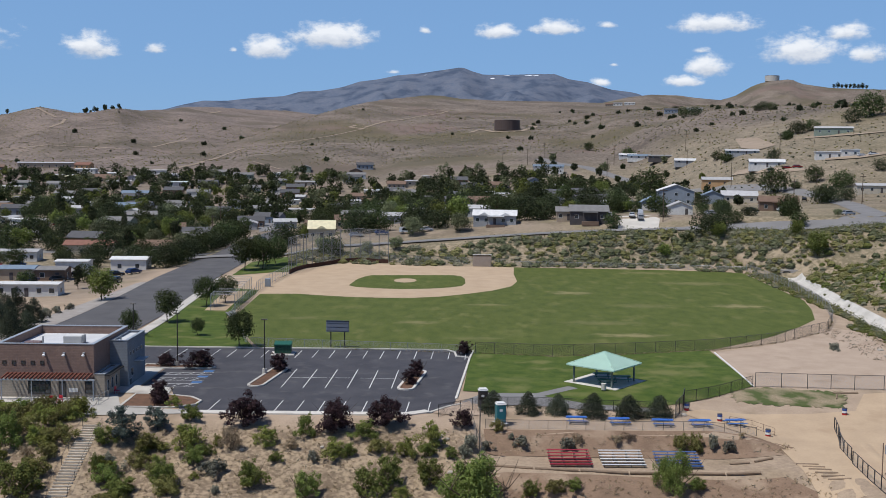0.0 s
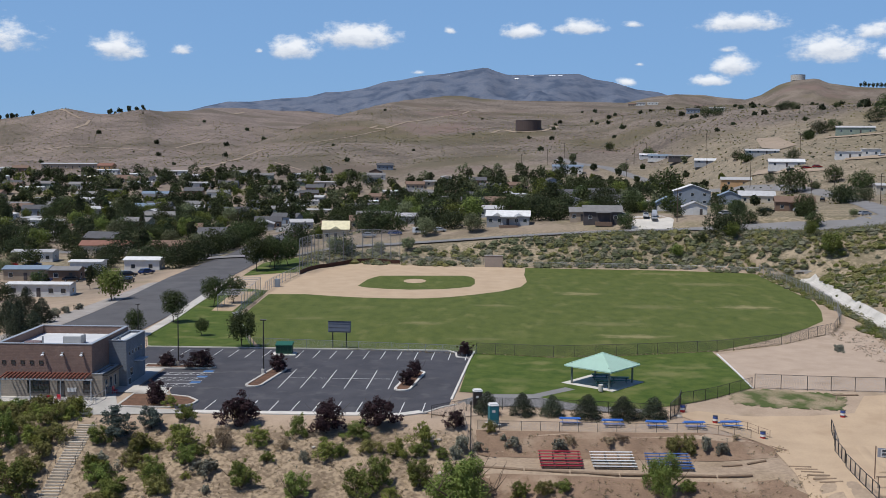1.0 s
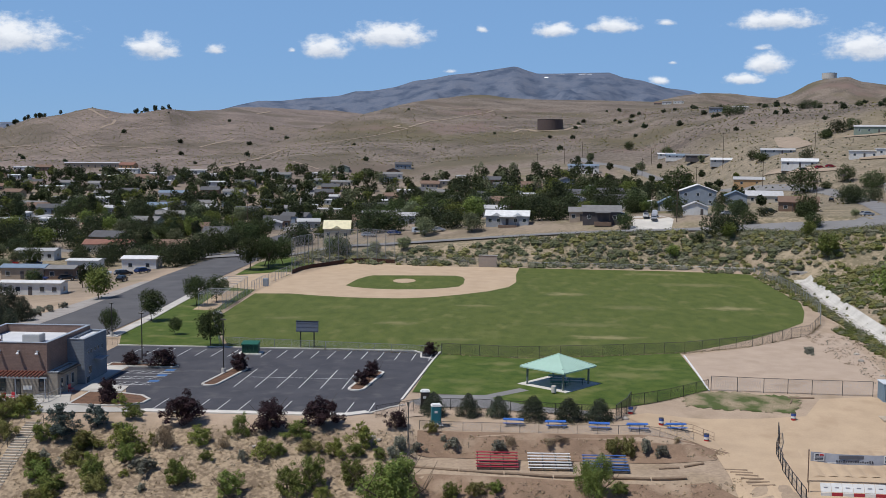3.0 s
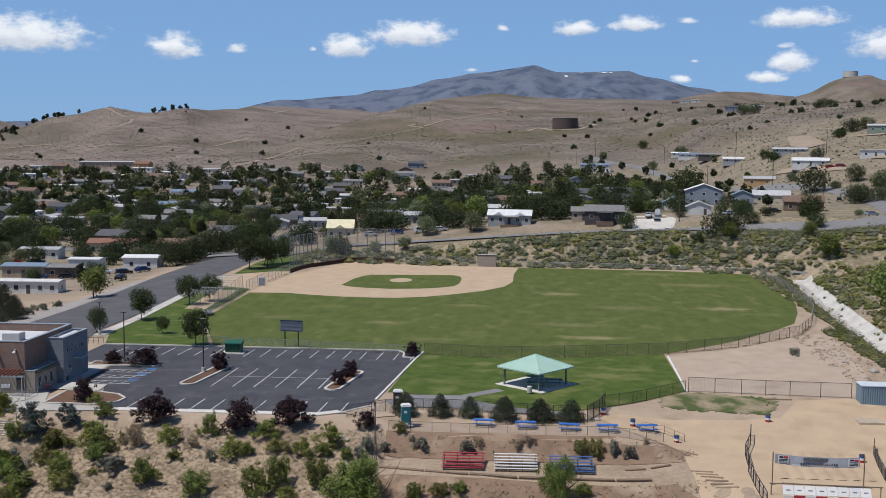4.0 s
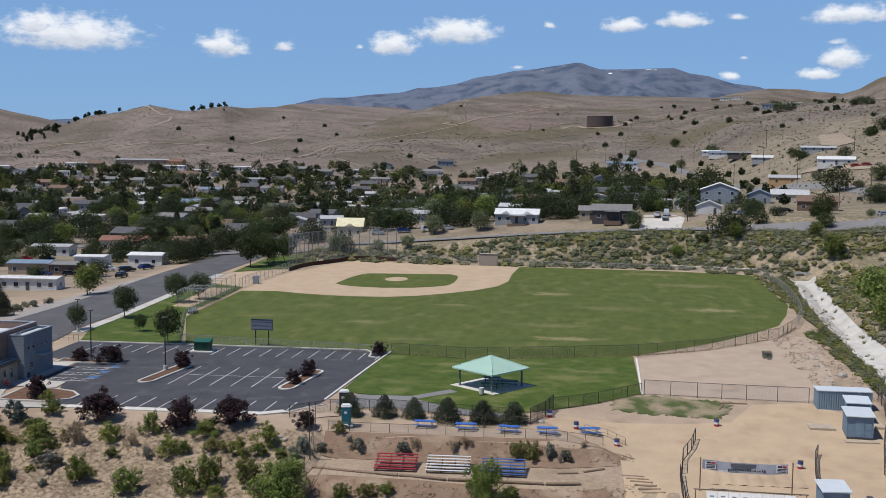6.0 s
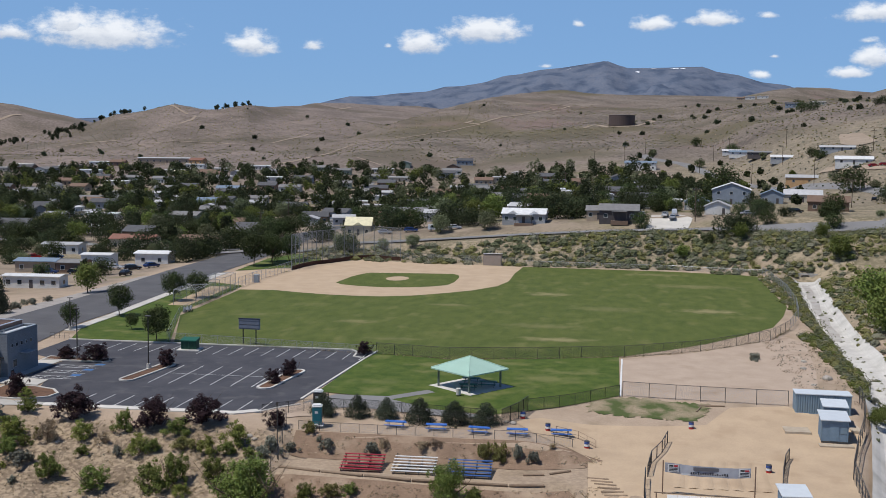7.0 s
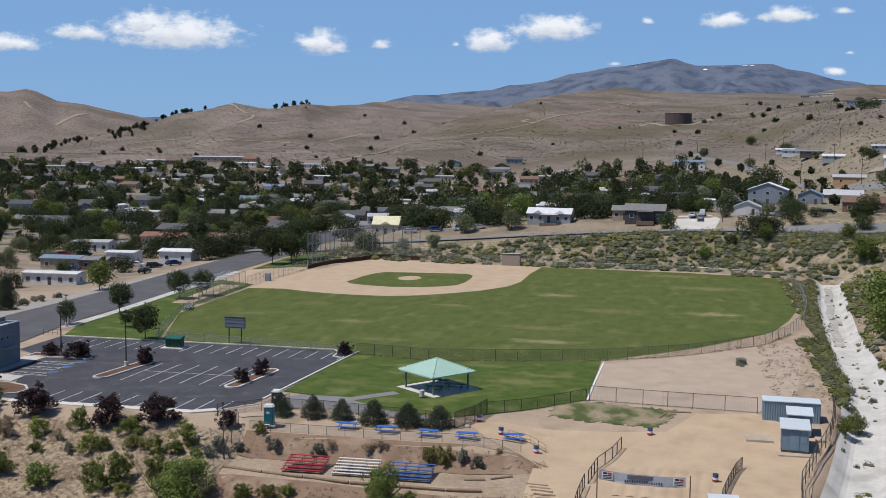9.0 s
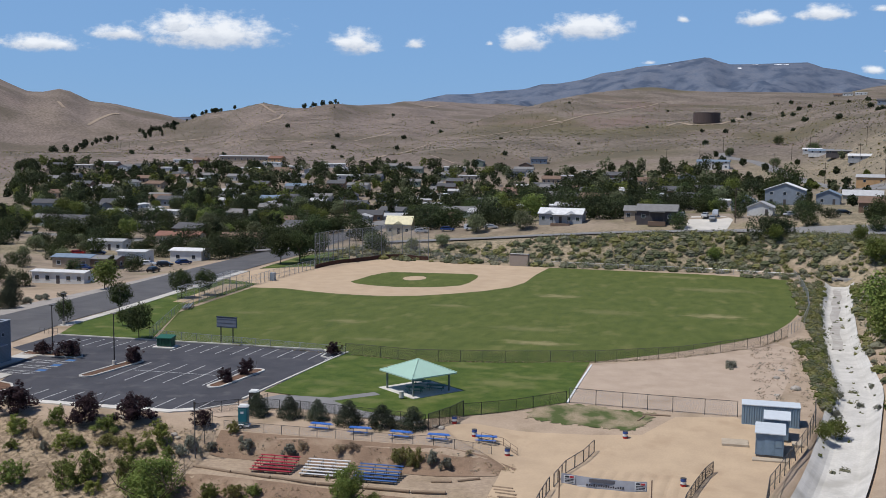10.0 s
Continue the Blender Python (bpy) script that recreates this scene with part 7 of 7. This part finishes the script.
def car(name, paint, label, van=False):
    root = thing(name, pose(0, 0, -300), label, "car", "parked cars")
    bm = bmesh.new()
    hgt = 1.9 if van else 1.45
    side = [(-2.2, .35), (2.2, .35), (2.25, .7), (2.0, .85), (1.15, .95), (.55, hgt), (-1.35, hgt), (-2.0, 1.0), (-2.25, .85)]
    if van:
        side = [(-2.4, .35), (2.4, .35), (2.45, .8), (2.1, 1.05), (1.5, hgt), (-2.3, hgt), (-2.45, .9)]
    rows = []
    for s in (-.88, .88):
        rows.append([bm.verts.new((p, s * (1 if q < 1.0 else .82), q)) for p, q in side])
    m = len(side)
    for i in range(m):
        bm.faces.new((rows[0][i], rows[0][(i + 1) % m], rows[1][(i + 1) % m], rows[1][i]))
    bm.faces.new(rows[0][::-1])
    bm.faces.new(rows[1])
    bmesh.ops.recalc_face_normals(bm, faces=bm.faces[:])
    bmesh.ops.bevel(bm, geom=bm.edges[:], offset=.05, segments=1, affect="EDGES")
    part("body", bm, paint, root)
    top = hgt - .12
    for s in (-1, 1):
        bm = bmesh.new()
        vs = [bm.verts.new(q) for q in ((1.0, s * .89, 1.0), (.5, s * .77, top), (-1.3, s * .77, top), (-1.75, s * .89, 1.02))]
        f = bm.faces.new(vs)
        bmesh.ops.solidify(bm, geom=[f], thickness=.02)
        part("side_window", bm, GLASS, root)
    for nm, x0, x1 in (("windscreen", 1.2, .62), ("rear_window", -2.0, -1.42)) if not van else (("windscreen", 2.1, 1.58),):
        bm = bmesh.new()
        vs = [bm.verts.new(q) for q in ((x0, -.7, .98), (x0, .7, .98), (x1, .62, top + .04), (x1, -.62, top + .04))]
        f = bm.faces.new(vs)
        bmesh.ops.translate(bm, verts=vs, vec=(.03 if x0 > 0 else -.03, 0, .03))
        bmesh.ops.solidify(bm, geom=[f], thickness=.02)
        part(nm, bm, GLASS, root)
    for px in (-1.4, 1.4):
        for s in (-1, 1):
            bm = bmesh.new()
            rod(bm, (px, s * .72, .33), (px, s * .92, .33), .33, 12)
            wheel = part("wheel", bm, TYRE, root)
            bm = bmesh.new()
            rod(bm, (px, s * .9, .33), (px, s * .935, .33), .2, 10)
            part("rim", bm, GALV, wheel)
    return root


TYRE = painted("tyre_rubber", (.02, .02, .02), .85)
CARS = [car("car", painted("car_" + n, c, .25, .2), n + " car parked by the houses", v) for n, c, v in (("white", (.7, .7, .7), False), ("black", (.015, .015, .018), False), ("silver", (.42, .43, .45), False), ("red", (.35, .02, .02), False), ("blue", (.03, .06, .18), False), ("white", (.7, .7, .7), True))]


def park_car(i, x, y, turn):
    return copy_thing(CARS[i], pose(x, y, height(x, y) + .12, 0, 0, turn))


for i, x, y, turn in [(1, -65.0, 372, 100), (0, 57.5, 343.5, 80), (2, 59.6, 340.5, 85), (5, 60.5, 346, 85), (1, 98, 352, 10), (0, 110, 357.5, -8), (2, 82, 341, 30), (0, -8, 341, 20), (5, -14, 340.5, 8), (4, -22, 341, 5), (2, -30, 339, 0),
                      (3, 158.5, 510.5, 10), (3, 162.6, 508, 8), (1, 153, 516, 0), (0, 194.4, 513, 4), (0, 199.4, 512, 4), (1, 139, 425, 70), (0, -93.5, 280, 10), (1, -97, 279, 10), (2, -88.6, 279.5, 80), (3, -128, 300, 15), (4, -122, 302, 15), (1, -82, 262, 90), (2, 123, 335, 20),
                      (1, -86.9, 277.5, 20), (4, -83.6, 282, 60), (1, -98.3, 268, 10), (4, -105, 266.4, 5), (2, -106, 318, 20), (0, -156, 382, 40), (5, -140, 380, 30), (0, -150, 420, 60), (3, -160, 440, 40), (0, 50.5, 345.5, 85)]:
    park_car(i, x, y, turn)

# driveway and gravel by the road, side streets
draped("driveway", [(51, 330.6), (63.5, 330.6), (65.5, 339), (62.5, 347), (53.5, 347), (52.5, 340)], CONCRETE, .10, 5, "pale concrete driveway with parked cars", "driveway")
ribbon("street", [(119, 322), (133, 338), (145, 392), (152, 440), (148, 466), (136, 505), (122, 560), (104, 640), (90, 712), (72, 758), (66, 790)], 8.5, ROADGREY, .14, "grey road climbing past the houses", "street", step=4)
ribbon("street", [(-72, 426), (-96, 560), (-112, 700)], 7, ROADGREY, .12, "grey side street between houses", "street", step=5)
ribbon("street", [(-74, 330), (-150, 352), (-260, 380)], 7, ROADGREY, .12, "grey side street between houses", "street", step=5)
ribbon("street", [(-150, 400), (-235, 531), (-300, 640)], 8, ROADGREY, .12, "grey side street between houses", "street", step=5)
ribbon("road_verge", [(-30, 322.4), (-3, 324.4), (17, 328.2), (42, 331.4)], 3, material("gravel_verge", (.30, .25, .20), (.22, .18, .145), size=1.5), .08, "brown gravel verge of the road", "verge", step=4)

# trees of the town
near_trees = 0
tree_rng = random.Random(8)
street_row = [(-77.5 - tree_rng.uniform(0, 3), 292 + k * 8.5 + tree_rng.uniform(-2, 2)) for k in range(13)]
for x, y in street_row:
    plant(MODELS["town"], x, y, tree_rng.uniform(.75, 1.05), 1, tree_rng)
    taken.append((x, y, 3))
for x, y, k, s in [(-12, 337, "silver", .85), (2.6, 338, "silver", .85), (24, 352, "town", 1.1), (30, 349, "town", .95), (50, 333.4, "town", .62), (73.6, 309, "town", .95), (77, 312, "town", .85), (84, 334, "town", .55), (104, 332, "town", .7),
                   (-30, 350, "town", 1.1), (-24, 352, "town", 1.1), (-32, 362, "town", 1.15), (-55, 354, "town", 1.0), (-10, 352, "town", 1.15), (-4, 356, "lime", 1.1), (2, 362, "lime", 1.15), (16, 362, "town", 1.1), (-34, 303.5, "town", .8), (-24, 306, "silver", .5),
                   (-16, 309, "silver", .55), (-37, 308, "silver", .6), (96, 300, "lime", .55), (98.5, 290, "lime", .8), (89.5, 213, "lime", 1.25), (93, 206, "lime", 1.1), (87.6, 199, "lime", .95), (60, 303, "lime", .5), (67, 306, "town", .4), (75.5, 305, "lime", .6),
                   (72.8, 141.5, "lime", .35), (71.2, 138.6, "lime", .3), (140, 407, "town", .9), (144, 414, "town", 1.0), (152, 417, "town", .8), (86, 345, "town", .6), (-73.6, 224.4, "lime", .85), (-90.1, 266.4, "town", .6), (-104, 325, "town", .9), (-94, 326, "town", .8), (-122, 300, "town", .7), (-132, 296, "town", .6), (-101, 232, "town", .6), (-110, 236, "town", .7),
                   (-88, 252, "poplar", .55), (-96, 246, "poplar", .4), (-106, 222, "town", .6), (-112, 228, "town", .5), (34, 358, "poplar", .6), (118, 330, "silver", .35)]:
    plant(MODELS[k], x, y, s, 1, tree_rng)
    taken.append((x, y, 3))
for x, y, s in ((-72.6, 174.6, 1.5), (-71.3, 178, 1.3), (-80.4, 191.5, 1.7), (-75.7, 192.7, 1.4), (-83.4, 204.2, 1.7), (-78, 183, 1.6), (-75, 180, 1.2)):
    plant(MODELS["c"], x, y, s, 1.1, tree_rng, label="dark bushy pine beside the street")
for x, y, s in ((91.5, 495.6, 1.68), (75.7, 469.8, 1.02), (71.4, 518.2, 1.24), (57.7, 494.1, 1.18), (140.5, 469.4, 1.45), (166.4, 460.2, 1.16), (160.3, 477.8, 0.96), (103.1, 320.0, 0.64), (85.9, 327.6, 0.55), (92.4, 335.7, 0.50), (89.3, 386.1, 0.64), (191.6, 482.1, 0.74), (246.5, 667.3, 1.15), (260.1, 674.5, 2.07), (211.6, 661.4, 1.12), (220.3, 662.9, 1.00), (200.0, 645.7, 0.84), (152.0, 597.0, 0.88), (151.5, 616.2, 0.72), (128.7, 779.5, 0.98), (111.1, 863.3, 0.91), (98.7, 689.4, 0.73), (48.3, 490.4, 1.17), (35.9, 448.2, 1.18), (202.7, 941.5, 1.19), (210.5, 932.8, 1.18), (215.9, 1040.2, 0.91), (249.8, 868.9, 1.03), (254.9, 863.3, 0.86), (245.6, 869.9, 0.69), (275.1, 823.5, 0.66)):
    plant(MODELS["town"], x, y, s, .9, tree_rng)
    taken.append((x, y, 3))
for k, (x, y) in enumerate(((245, 1580), (230, 1561), (262, 1579), (211, 1037), (232, 1030))):
    copy_thing(KINDS[k], pose(x, y, height(x, y) + .2, 0, 0, -8))
far_spots = []
for k in range(260):                                    # trees round the houses of the eastern hillside
    x, y = (tree_rng.uniform(36, 128), tree_rng.uniform(395, 600)) if k < 190 else (tree_rng.uniform(60, 170), tree_rng.uniform(560, 790))
    r = tree_rng.uniform(1.4, 2.9)
    if (k % 3 and x + (y - 362) * .12 > 112) or not free(x, y, r + 1.5):
        continue
    taken.append((x, y, r + 1))
    far_spots.append((x, y, r, tree_rng.choice((0, 0, 0, 1, 1, 2, 3))))
for x, y, s in ((67, 341, .4), (80, 343, .5), (87, 346, .6), (104, 334, .5), (109, 348, .8), (90, 358, .55), (78, 368, .45), (56, 366, .6), (48, 364, .7), (30, 359, .7), (160, 538, .7), (142, 512, .5), (150, 470, .5)):
    plant(MODELS["town"], x, y, s, 1, tree_rng)
for _ in range(400):                                    # yards west of the street
    x, y = tree_rng.uniform(-155, -82), tree_rng.uniform(258, 338)
    if near_trees < 34 and free(x, y, 3.2) and not (x > -100 and y < 300):
        plant(MODELS[tree_rng.choice(("town", "town", "town", "silver"))], x, y, tree_rng.uniform(.4, .75), 1, tree_rng)
        taken.append((x, y, 2.5))
        near_trees += 1
for _ in range(26000):
    y = tree_rng.uniform(300, 780)
    x = tree_rng.uniform(-135 - (y - 255) * .66, 70)
    if x > -78 and y < 345 or (x > -150 and y < 335) or (x > 40 and y < 360) or (x > -60 and y > 700):
        continue
    r = tree_rng.uniform(2.2, 4.4)
    if not free(x, y, r * .4):
        continue
    if y < 500 and near_trees < 330:
        plant(MODELS[tree_rng.choice(("town",) * 7 + ("lime", "silver", "poplar"))], x, y, tree_rng.uniform(.5, 1.05), tree_rng.uniform(.85, 1.1), tree_rng)
        near_trees += 1
    elif y >= 470 and len(far_spots) < 740:
        far_spots.append((x, y, r, tree_rng.choice((0, 0, 0, 0, 1, 1, 2, 3))))
    else:
        continue
    taken.append((x, y, r * .35))


def woods(name, seed, places, kinds, label):
    rng = np.random.default_rng(seed)
    vs, fs, sl, n = [], [], [], 0
    for x, y, r, kind in places:
        z = height(x, y)
        c, q = crown_clumps(rng, r * 2, z, z + r * 2.1, 18)
        c = [(a + x, b + y, e) for a, b, e in c]
        v, f = leaf_cloud(rng, c, q, 250, .62)
        vs.append(v)
        fs.append(f + n)
        sl += [kind] * len(f)
        n += len(v)
    ob = shell(name, np.concatenate(vs), np.concatenate(fs), kinds[0], slots=kinds, slot_of=sl)
    return tagged(ob, label, "trees", kind="stuff")


woods("far_trees", 9, far_spots, [ELM, ASH, BRIGHT, WILLOW], "dark green shade trees filling the far side of town")


# utility poles
def utility_pole(x, y, tall=10.5, turn=0):
    root = thing("utility_pole", pose(x, y, height(x, y), 0, 0, turn), "weathered brown wooden utility pole", "utility pole", "utility poles")
    rodded("pole", (0, 0, -.5), (0, 0, tall), .16, POLEWOOD, root, r2=.11)
    boxed("crossarm", (-1.2, -.07, tall - .9, 1.2, .07, tall - .75), POLEWOOD, root)
    for px in (-1.05, -.45, .45, 1.05):
        rodded("insulator", (px, 0, tall - .75), (px, 0, tall - .5), .06, GALV, root, sides=6)
    return root


POLEWOOD = material("weathered_pole_wood", (.13, .095, .07), (.085, .065, .05), size=.5, fine=6, bump=.3)
for x, y, h in [(66, 336.5, 10.5), (135, 520, 12), (122, 385, 10), (111, 731, 11), (126, 775, 11), (34, 700, 12), (54, 748, 11), (141, 418, 11), (149, 392, 11), (118, 600, 11), (96, 660, 11), (-100, 470, 10), (-150, 520, 10), (-84, 380, 10), (20, 560, 11), (140, 640, 11), (150, 690, 11), (70, 800, 11), (170, 560, 11)]:
    utility_pole(x, y, h, 10)

# ---- hills ----
TRACK = material("pale_dirt_track", (.36, .285, .215), (.29, .23, .17), size=8, fine=8, bump=.1, vary=0)


def tank(x, y, r, h, wall, roofm, label):
    root = thing("water_tank", pose(x, y, height(x, y) - 1.0), label, "water tank")
    bm = bmesh.new()
    rod(bm, (0, 0, 0), (0, 0, h + 1.0), r, 40)
    part("shell", bm, wall, root)
    bm = bmesh.new()
    rod(bm, (0, 0, h + 1.0), (0, 0, h + 1.5), r + .25, 40, r * .2)
    part("roof", bm, roofm, root)
    for k in range(20):
        a = 2 * math.pi * k / 20
        rodded("seam", (r * math.cos(a), r * math.sin(a), .1), (r * math.cos(a), r * math.sin(a), h + 1.0), .09, wall, root, sides=4)


def hill_track(line, wide, label):
    return ribbon("track", line, wide, TRACK, .5, label, "track", step=6)


hill_track([(-205.0, 794.2), (-199.2, 804.6), (-193.4, 815.7), (-189.1, 827.7), (-204.5, 920.8), (-202.9, 948.9), (-199.7, 980.1), (-194.8, 1006.4), (-189.7, 1012.8)], 4, "pale dirt road climbing the bare hill")
hill_track([(-292.0, 1069.3), (-286.6, 1102.0), (-283.6, 1124.1), (-279.0, 1141.2), (-280.3, 1160.7)], 3, "pale dirt track behind the town")
hill_track([(-493.2, 1294.6), (-468.6, 1262.1), (-446.8, 1235.4)], 4, "pale dirt track below the crest")
hill_track([(-436.7, 1235.5), (-429.0, 1202.2), (-426.1, 1160.2)], 3, "faint dirt track below the crest")
hill_track([(-158.3, 1044.1), (-151.5, 1056.7), (-144.5, 1069.5), (-137.3, 1081.7), (-129.9, 1094.8), (-122.9, 1111.6), (-116.0, 1135.4), (-108.5, 1157.5), (-100.0, 1173.5), (-92.3, 1182.2)], 2, "faint dirt track on the bare hill")
hill_track([(-92.3, 1182.2), (-109.6, 1193.0), (-102.7, 1204.5)], 4, "pale hairpin of a dirt track on the bare hill")
hill_track([(-93.0, 1189.5), (-83.8, 1213.1), (-75.3, 1250.2), (-66.8, 1268.3), (-57.8, 1283.6), (-49.0, 1305.8), (-40.1, 1331.6), (-30.5, 1352.5), (-20.4, 1364.3), (-10.2, 1381.3), (-2.3, 1419.9), (-22.6, 1433.4), (-37.6, 1437.8), (-52.7, 1440.6), (-64.0, 1441.6), (-75.1, 1439.2)], 3, "winding pale dirt track on the bare hill")
hill_track([(22.1, 1077.7), (30.6, 1110.5), (44.1, 1069.2), (71.3, 1065.3), (91.6, 1130.8), (87.6, 1216.1)], 5, "pale dirt shelf round the water tank")
hill_track([(-347.3, 1561.2), (-345.3, 1645.9)], 4, "pale dirt track near the crest")
hill_track([(-414.1, 1018.6), (-406.1, 1021.5), (-397.2, 1022.1), (-389.2, 1025.1), (-380.7, 1027.0), (-374.5, 1031.8), (-367.8, 1035.4), (-361.1, 1038.9), (-353.9, 1041.5), (-344.8, 1038.6), (-334.3, 1031.6), (-319.7, 1015.9), (-307.9, 1008.1), (-298.7, 1008.2)], 2.5, "faint dirt track behind the town")
hill_track([(-529.0, 1076.1), (-523.0, 1082.2), (-515.4, 1085.4), (-506.0, 1084.9), (-496.4, 1084.1), (-482.3, 1075.5), (-466.8, 1063.5), (-453.8, 1056.7)], 3, "faint dirt track at the foot of the hill")
hill_track([(-149.5, 826.2), (-140.6, 814.9), (-132.3, 805.8), (-124.1, 796.2)], 1.5, "faint footpath on the bare hill")
hill_track([(-873.9, 1441.1), (-852.8, 1422.6)], 5, "pale dirt track on the far hill")
hill_track([(-799.8, 1398.2), (-808.8, 1443.3), (-812.8, 1481.6), (-808.2, 1501.3)], 5, "pale dirt track on the far hill")
hill_track([(208, 636.5), (219.2, 621.8), (239.7, 598.5)], 5, "pale dirt drive on the hillside")
hill_track([(143.9, 548), (149.9, 524.4), (158.8, 505.1), (167.9, 501.2)], 5, "pale dirt drive on the hillside")
hill_track([(179, 518.4), (192.7, 512.2), (205, 511.3)], 6, "pale dirt yard beside the parked trailers")
draped("bare_scar", [(179.2, 684), (190.2, 672.5), (187.6, 624.4), (174.9, 612.6), (169.9, 632.8)], TRACK, .5, 8, "pale bare earth scar on the hillside", "bare ground")
tank(58.3, 1091.7, 12.7, 9.6, painted("brown_tank_steel", (.115, .085, .075), .6), painted("tank_roof", (.30, .26, .23), .6), "wide dark brown steel water tank on the hill")


def at_bearing(az, r):
    return CENTRE[0] + r * math.sin(radians(az)), CENTRE[1] + r * math.cos(radians(az))


tank(*at_bearing(16.0, 2770), 17.0, 13.0, painted("pale_tank_steel", (.55, .52, .47), .6), painted("pale_tank_roof", (.60, .57, .52), .6), "pale water tank on a far hilltop")
hill_rng = random.Random(4)
for k in range(105):
    az = hill_rng.choice((hill_rng.uniform(-28, 4), hill_rng.uniform(2, 22), hill_rng.uniform(6, 22)))
    x, y = at_bearing(az, hill_rng.uniform(620 if az > 10 else 860, 1420))
    plant(MODELS["juniper"], x, y, hill_rng.uniform(.5, 1.5), 1, hill_rng, .3)
for k in range(46):
    az = hill_rng.choice((hill_rng.uniform(-27.5, -22.5), hill_rng.uniform(-28, -24), hill_rng.uniform(-20.5, -17.5)))
    x, y = at_bearing(az, hill_rng.uniform(1380, 1470))
    plant(MODELS["ridge"], x, y, hill_rng.uniform(.5, 1.0), 1, hill_rng, .3)
for k in range(40):
    az = hill_rng.uniform(-32, -26)
    x, y = at_bearing(az, 1180 + (az + 32) * 32 + hill_rng.uniform(-50, 50))
    plant(MODELS["ridge"], x, y, hill_rng.uniform(.5, 1.1), 1, hill_rng, .3)
for k in range(9):
    x, y = at_bearing(18.95 + k * .19, 2780)
    plant(MODELS["ridge"], x, y, hill_rng.uniform(1.2, 1.9), 1, hill_rng, .3)
spots = []
for _ in range(20000):                                   # low brush speckling the hills
    az = hill_rng.uniform(-34, 25)
    x, y = at_bearing(az, 640 + 800 * hill_rng.random() ** .8)
    if y > 830 or (x > 120 and y > 380) or x < -330:
        spots.append((x, y, hill_rng.choice((.25, .3, .4, .4, .6)), hill_rng.choice((0, 0, 1, 1, 1, 3, 3, 0))))
for _ in range(1100):                                    # scattered sage on the near east hillside
    x, y = hill_rng.uniform(110, 275), hill_rng.uniform(400, 660)
    spots.append((x, y, hill_rng.choice((.2, .25, .3, .4)), hill_rng.choice((0, 0, 1, 1, 1, 2, 3))))
strew("hill_brush", 6, spots, [OLIVE, SAGE, PINE, DRY], "low dry sagebrush speckling the brown hills", 5, .8)
# snow lying in the gullies of the mountain
SNOW = material("old_snow", (.85, .87, .9), (.75, .78, .83), size=20, bump=0, vary=0)
for x, y, w, d in ((191.5, 4759, 9, 14), (259, 4800, 14, 4), (350, 4788, 20, 7), (382, 4782, 12, 7), (-102, 4776, 8, 3)):
    draped("snow_patch", ragged([(x - w, y - d * .3), (x + w * .3, y - d), (x + w, y - d * .2), (x + w * .6, y + d * .6), (x - w * .5, y + d * .4)], 5, 2.0, 2), SNOW, 2, 6, "patch of old snow high on the mountain", "snow")


# the models were only patterns for the copies
patterns = {ob for models in MODELS.values() for ob in models} | set(KINDS) | set(CARS)
everything = list(scene.objects)
for level in range(2):
    patterns |= {ob for ob in everything if ob.parent in patterns}
bpy.data.batch_remove(patterns)
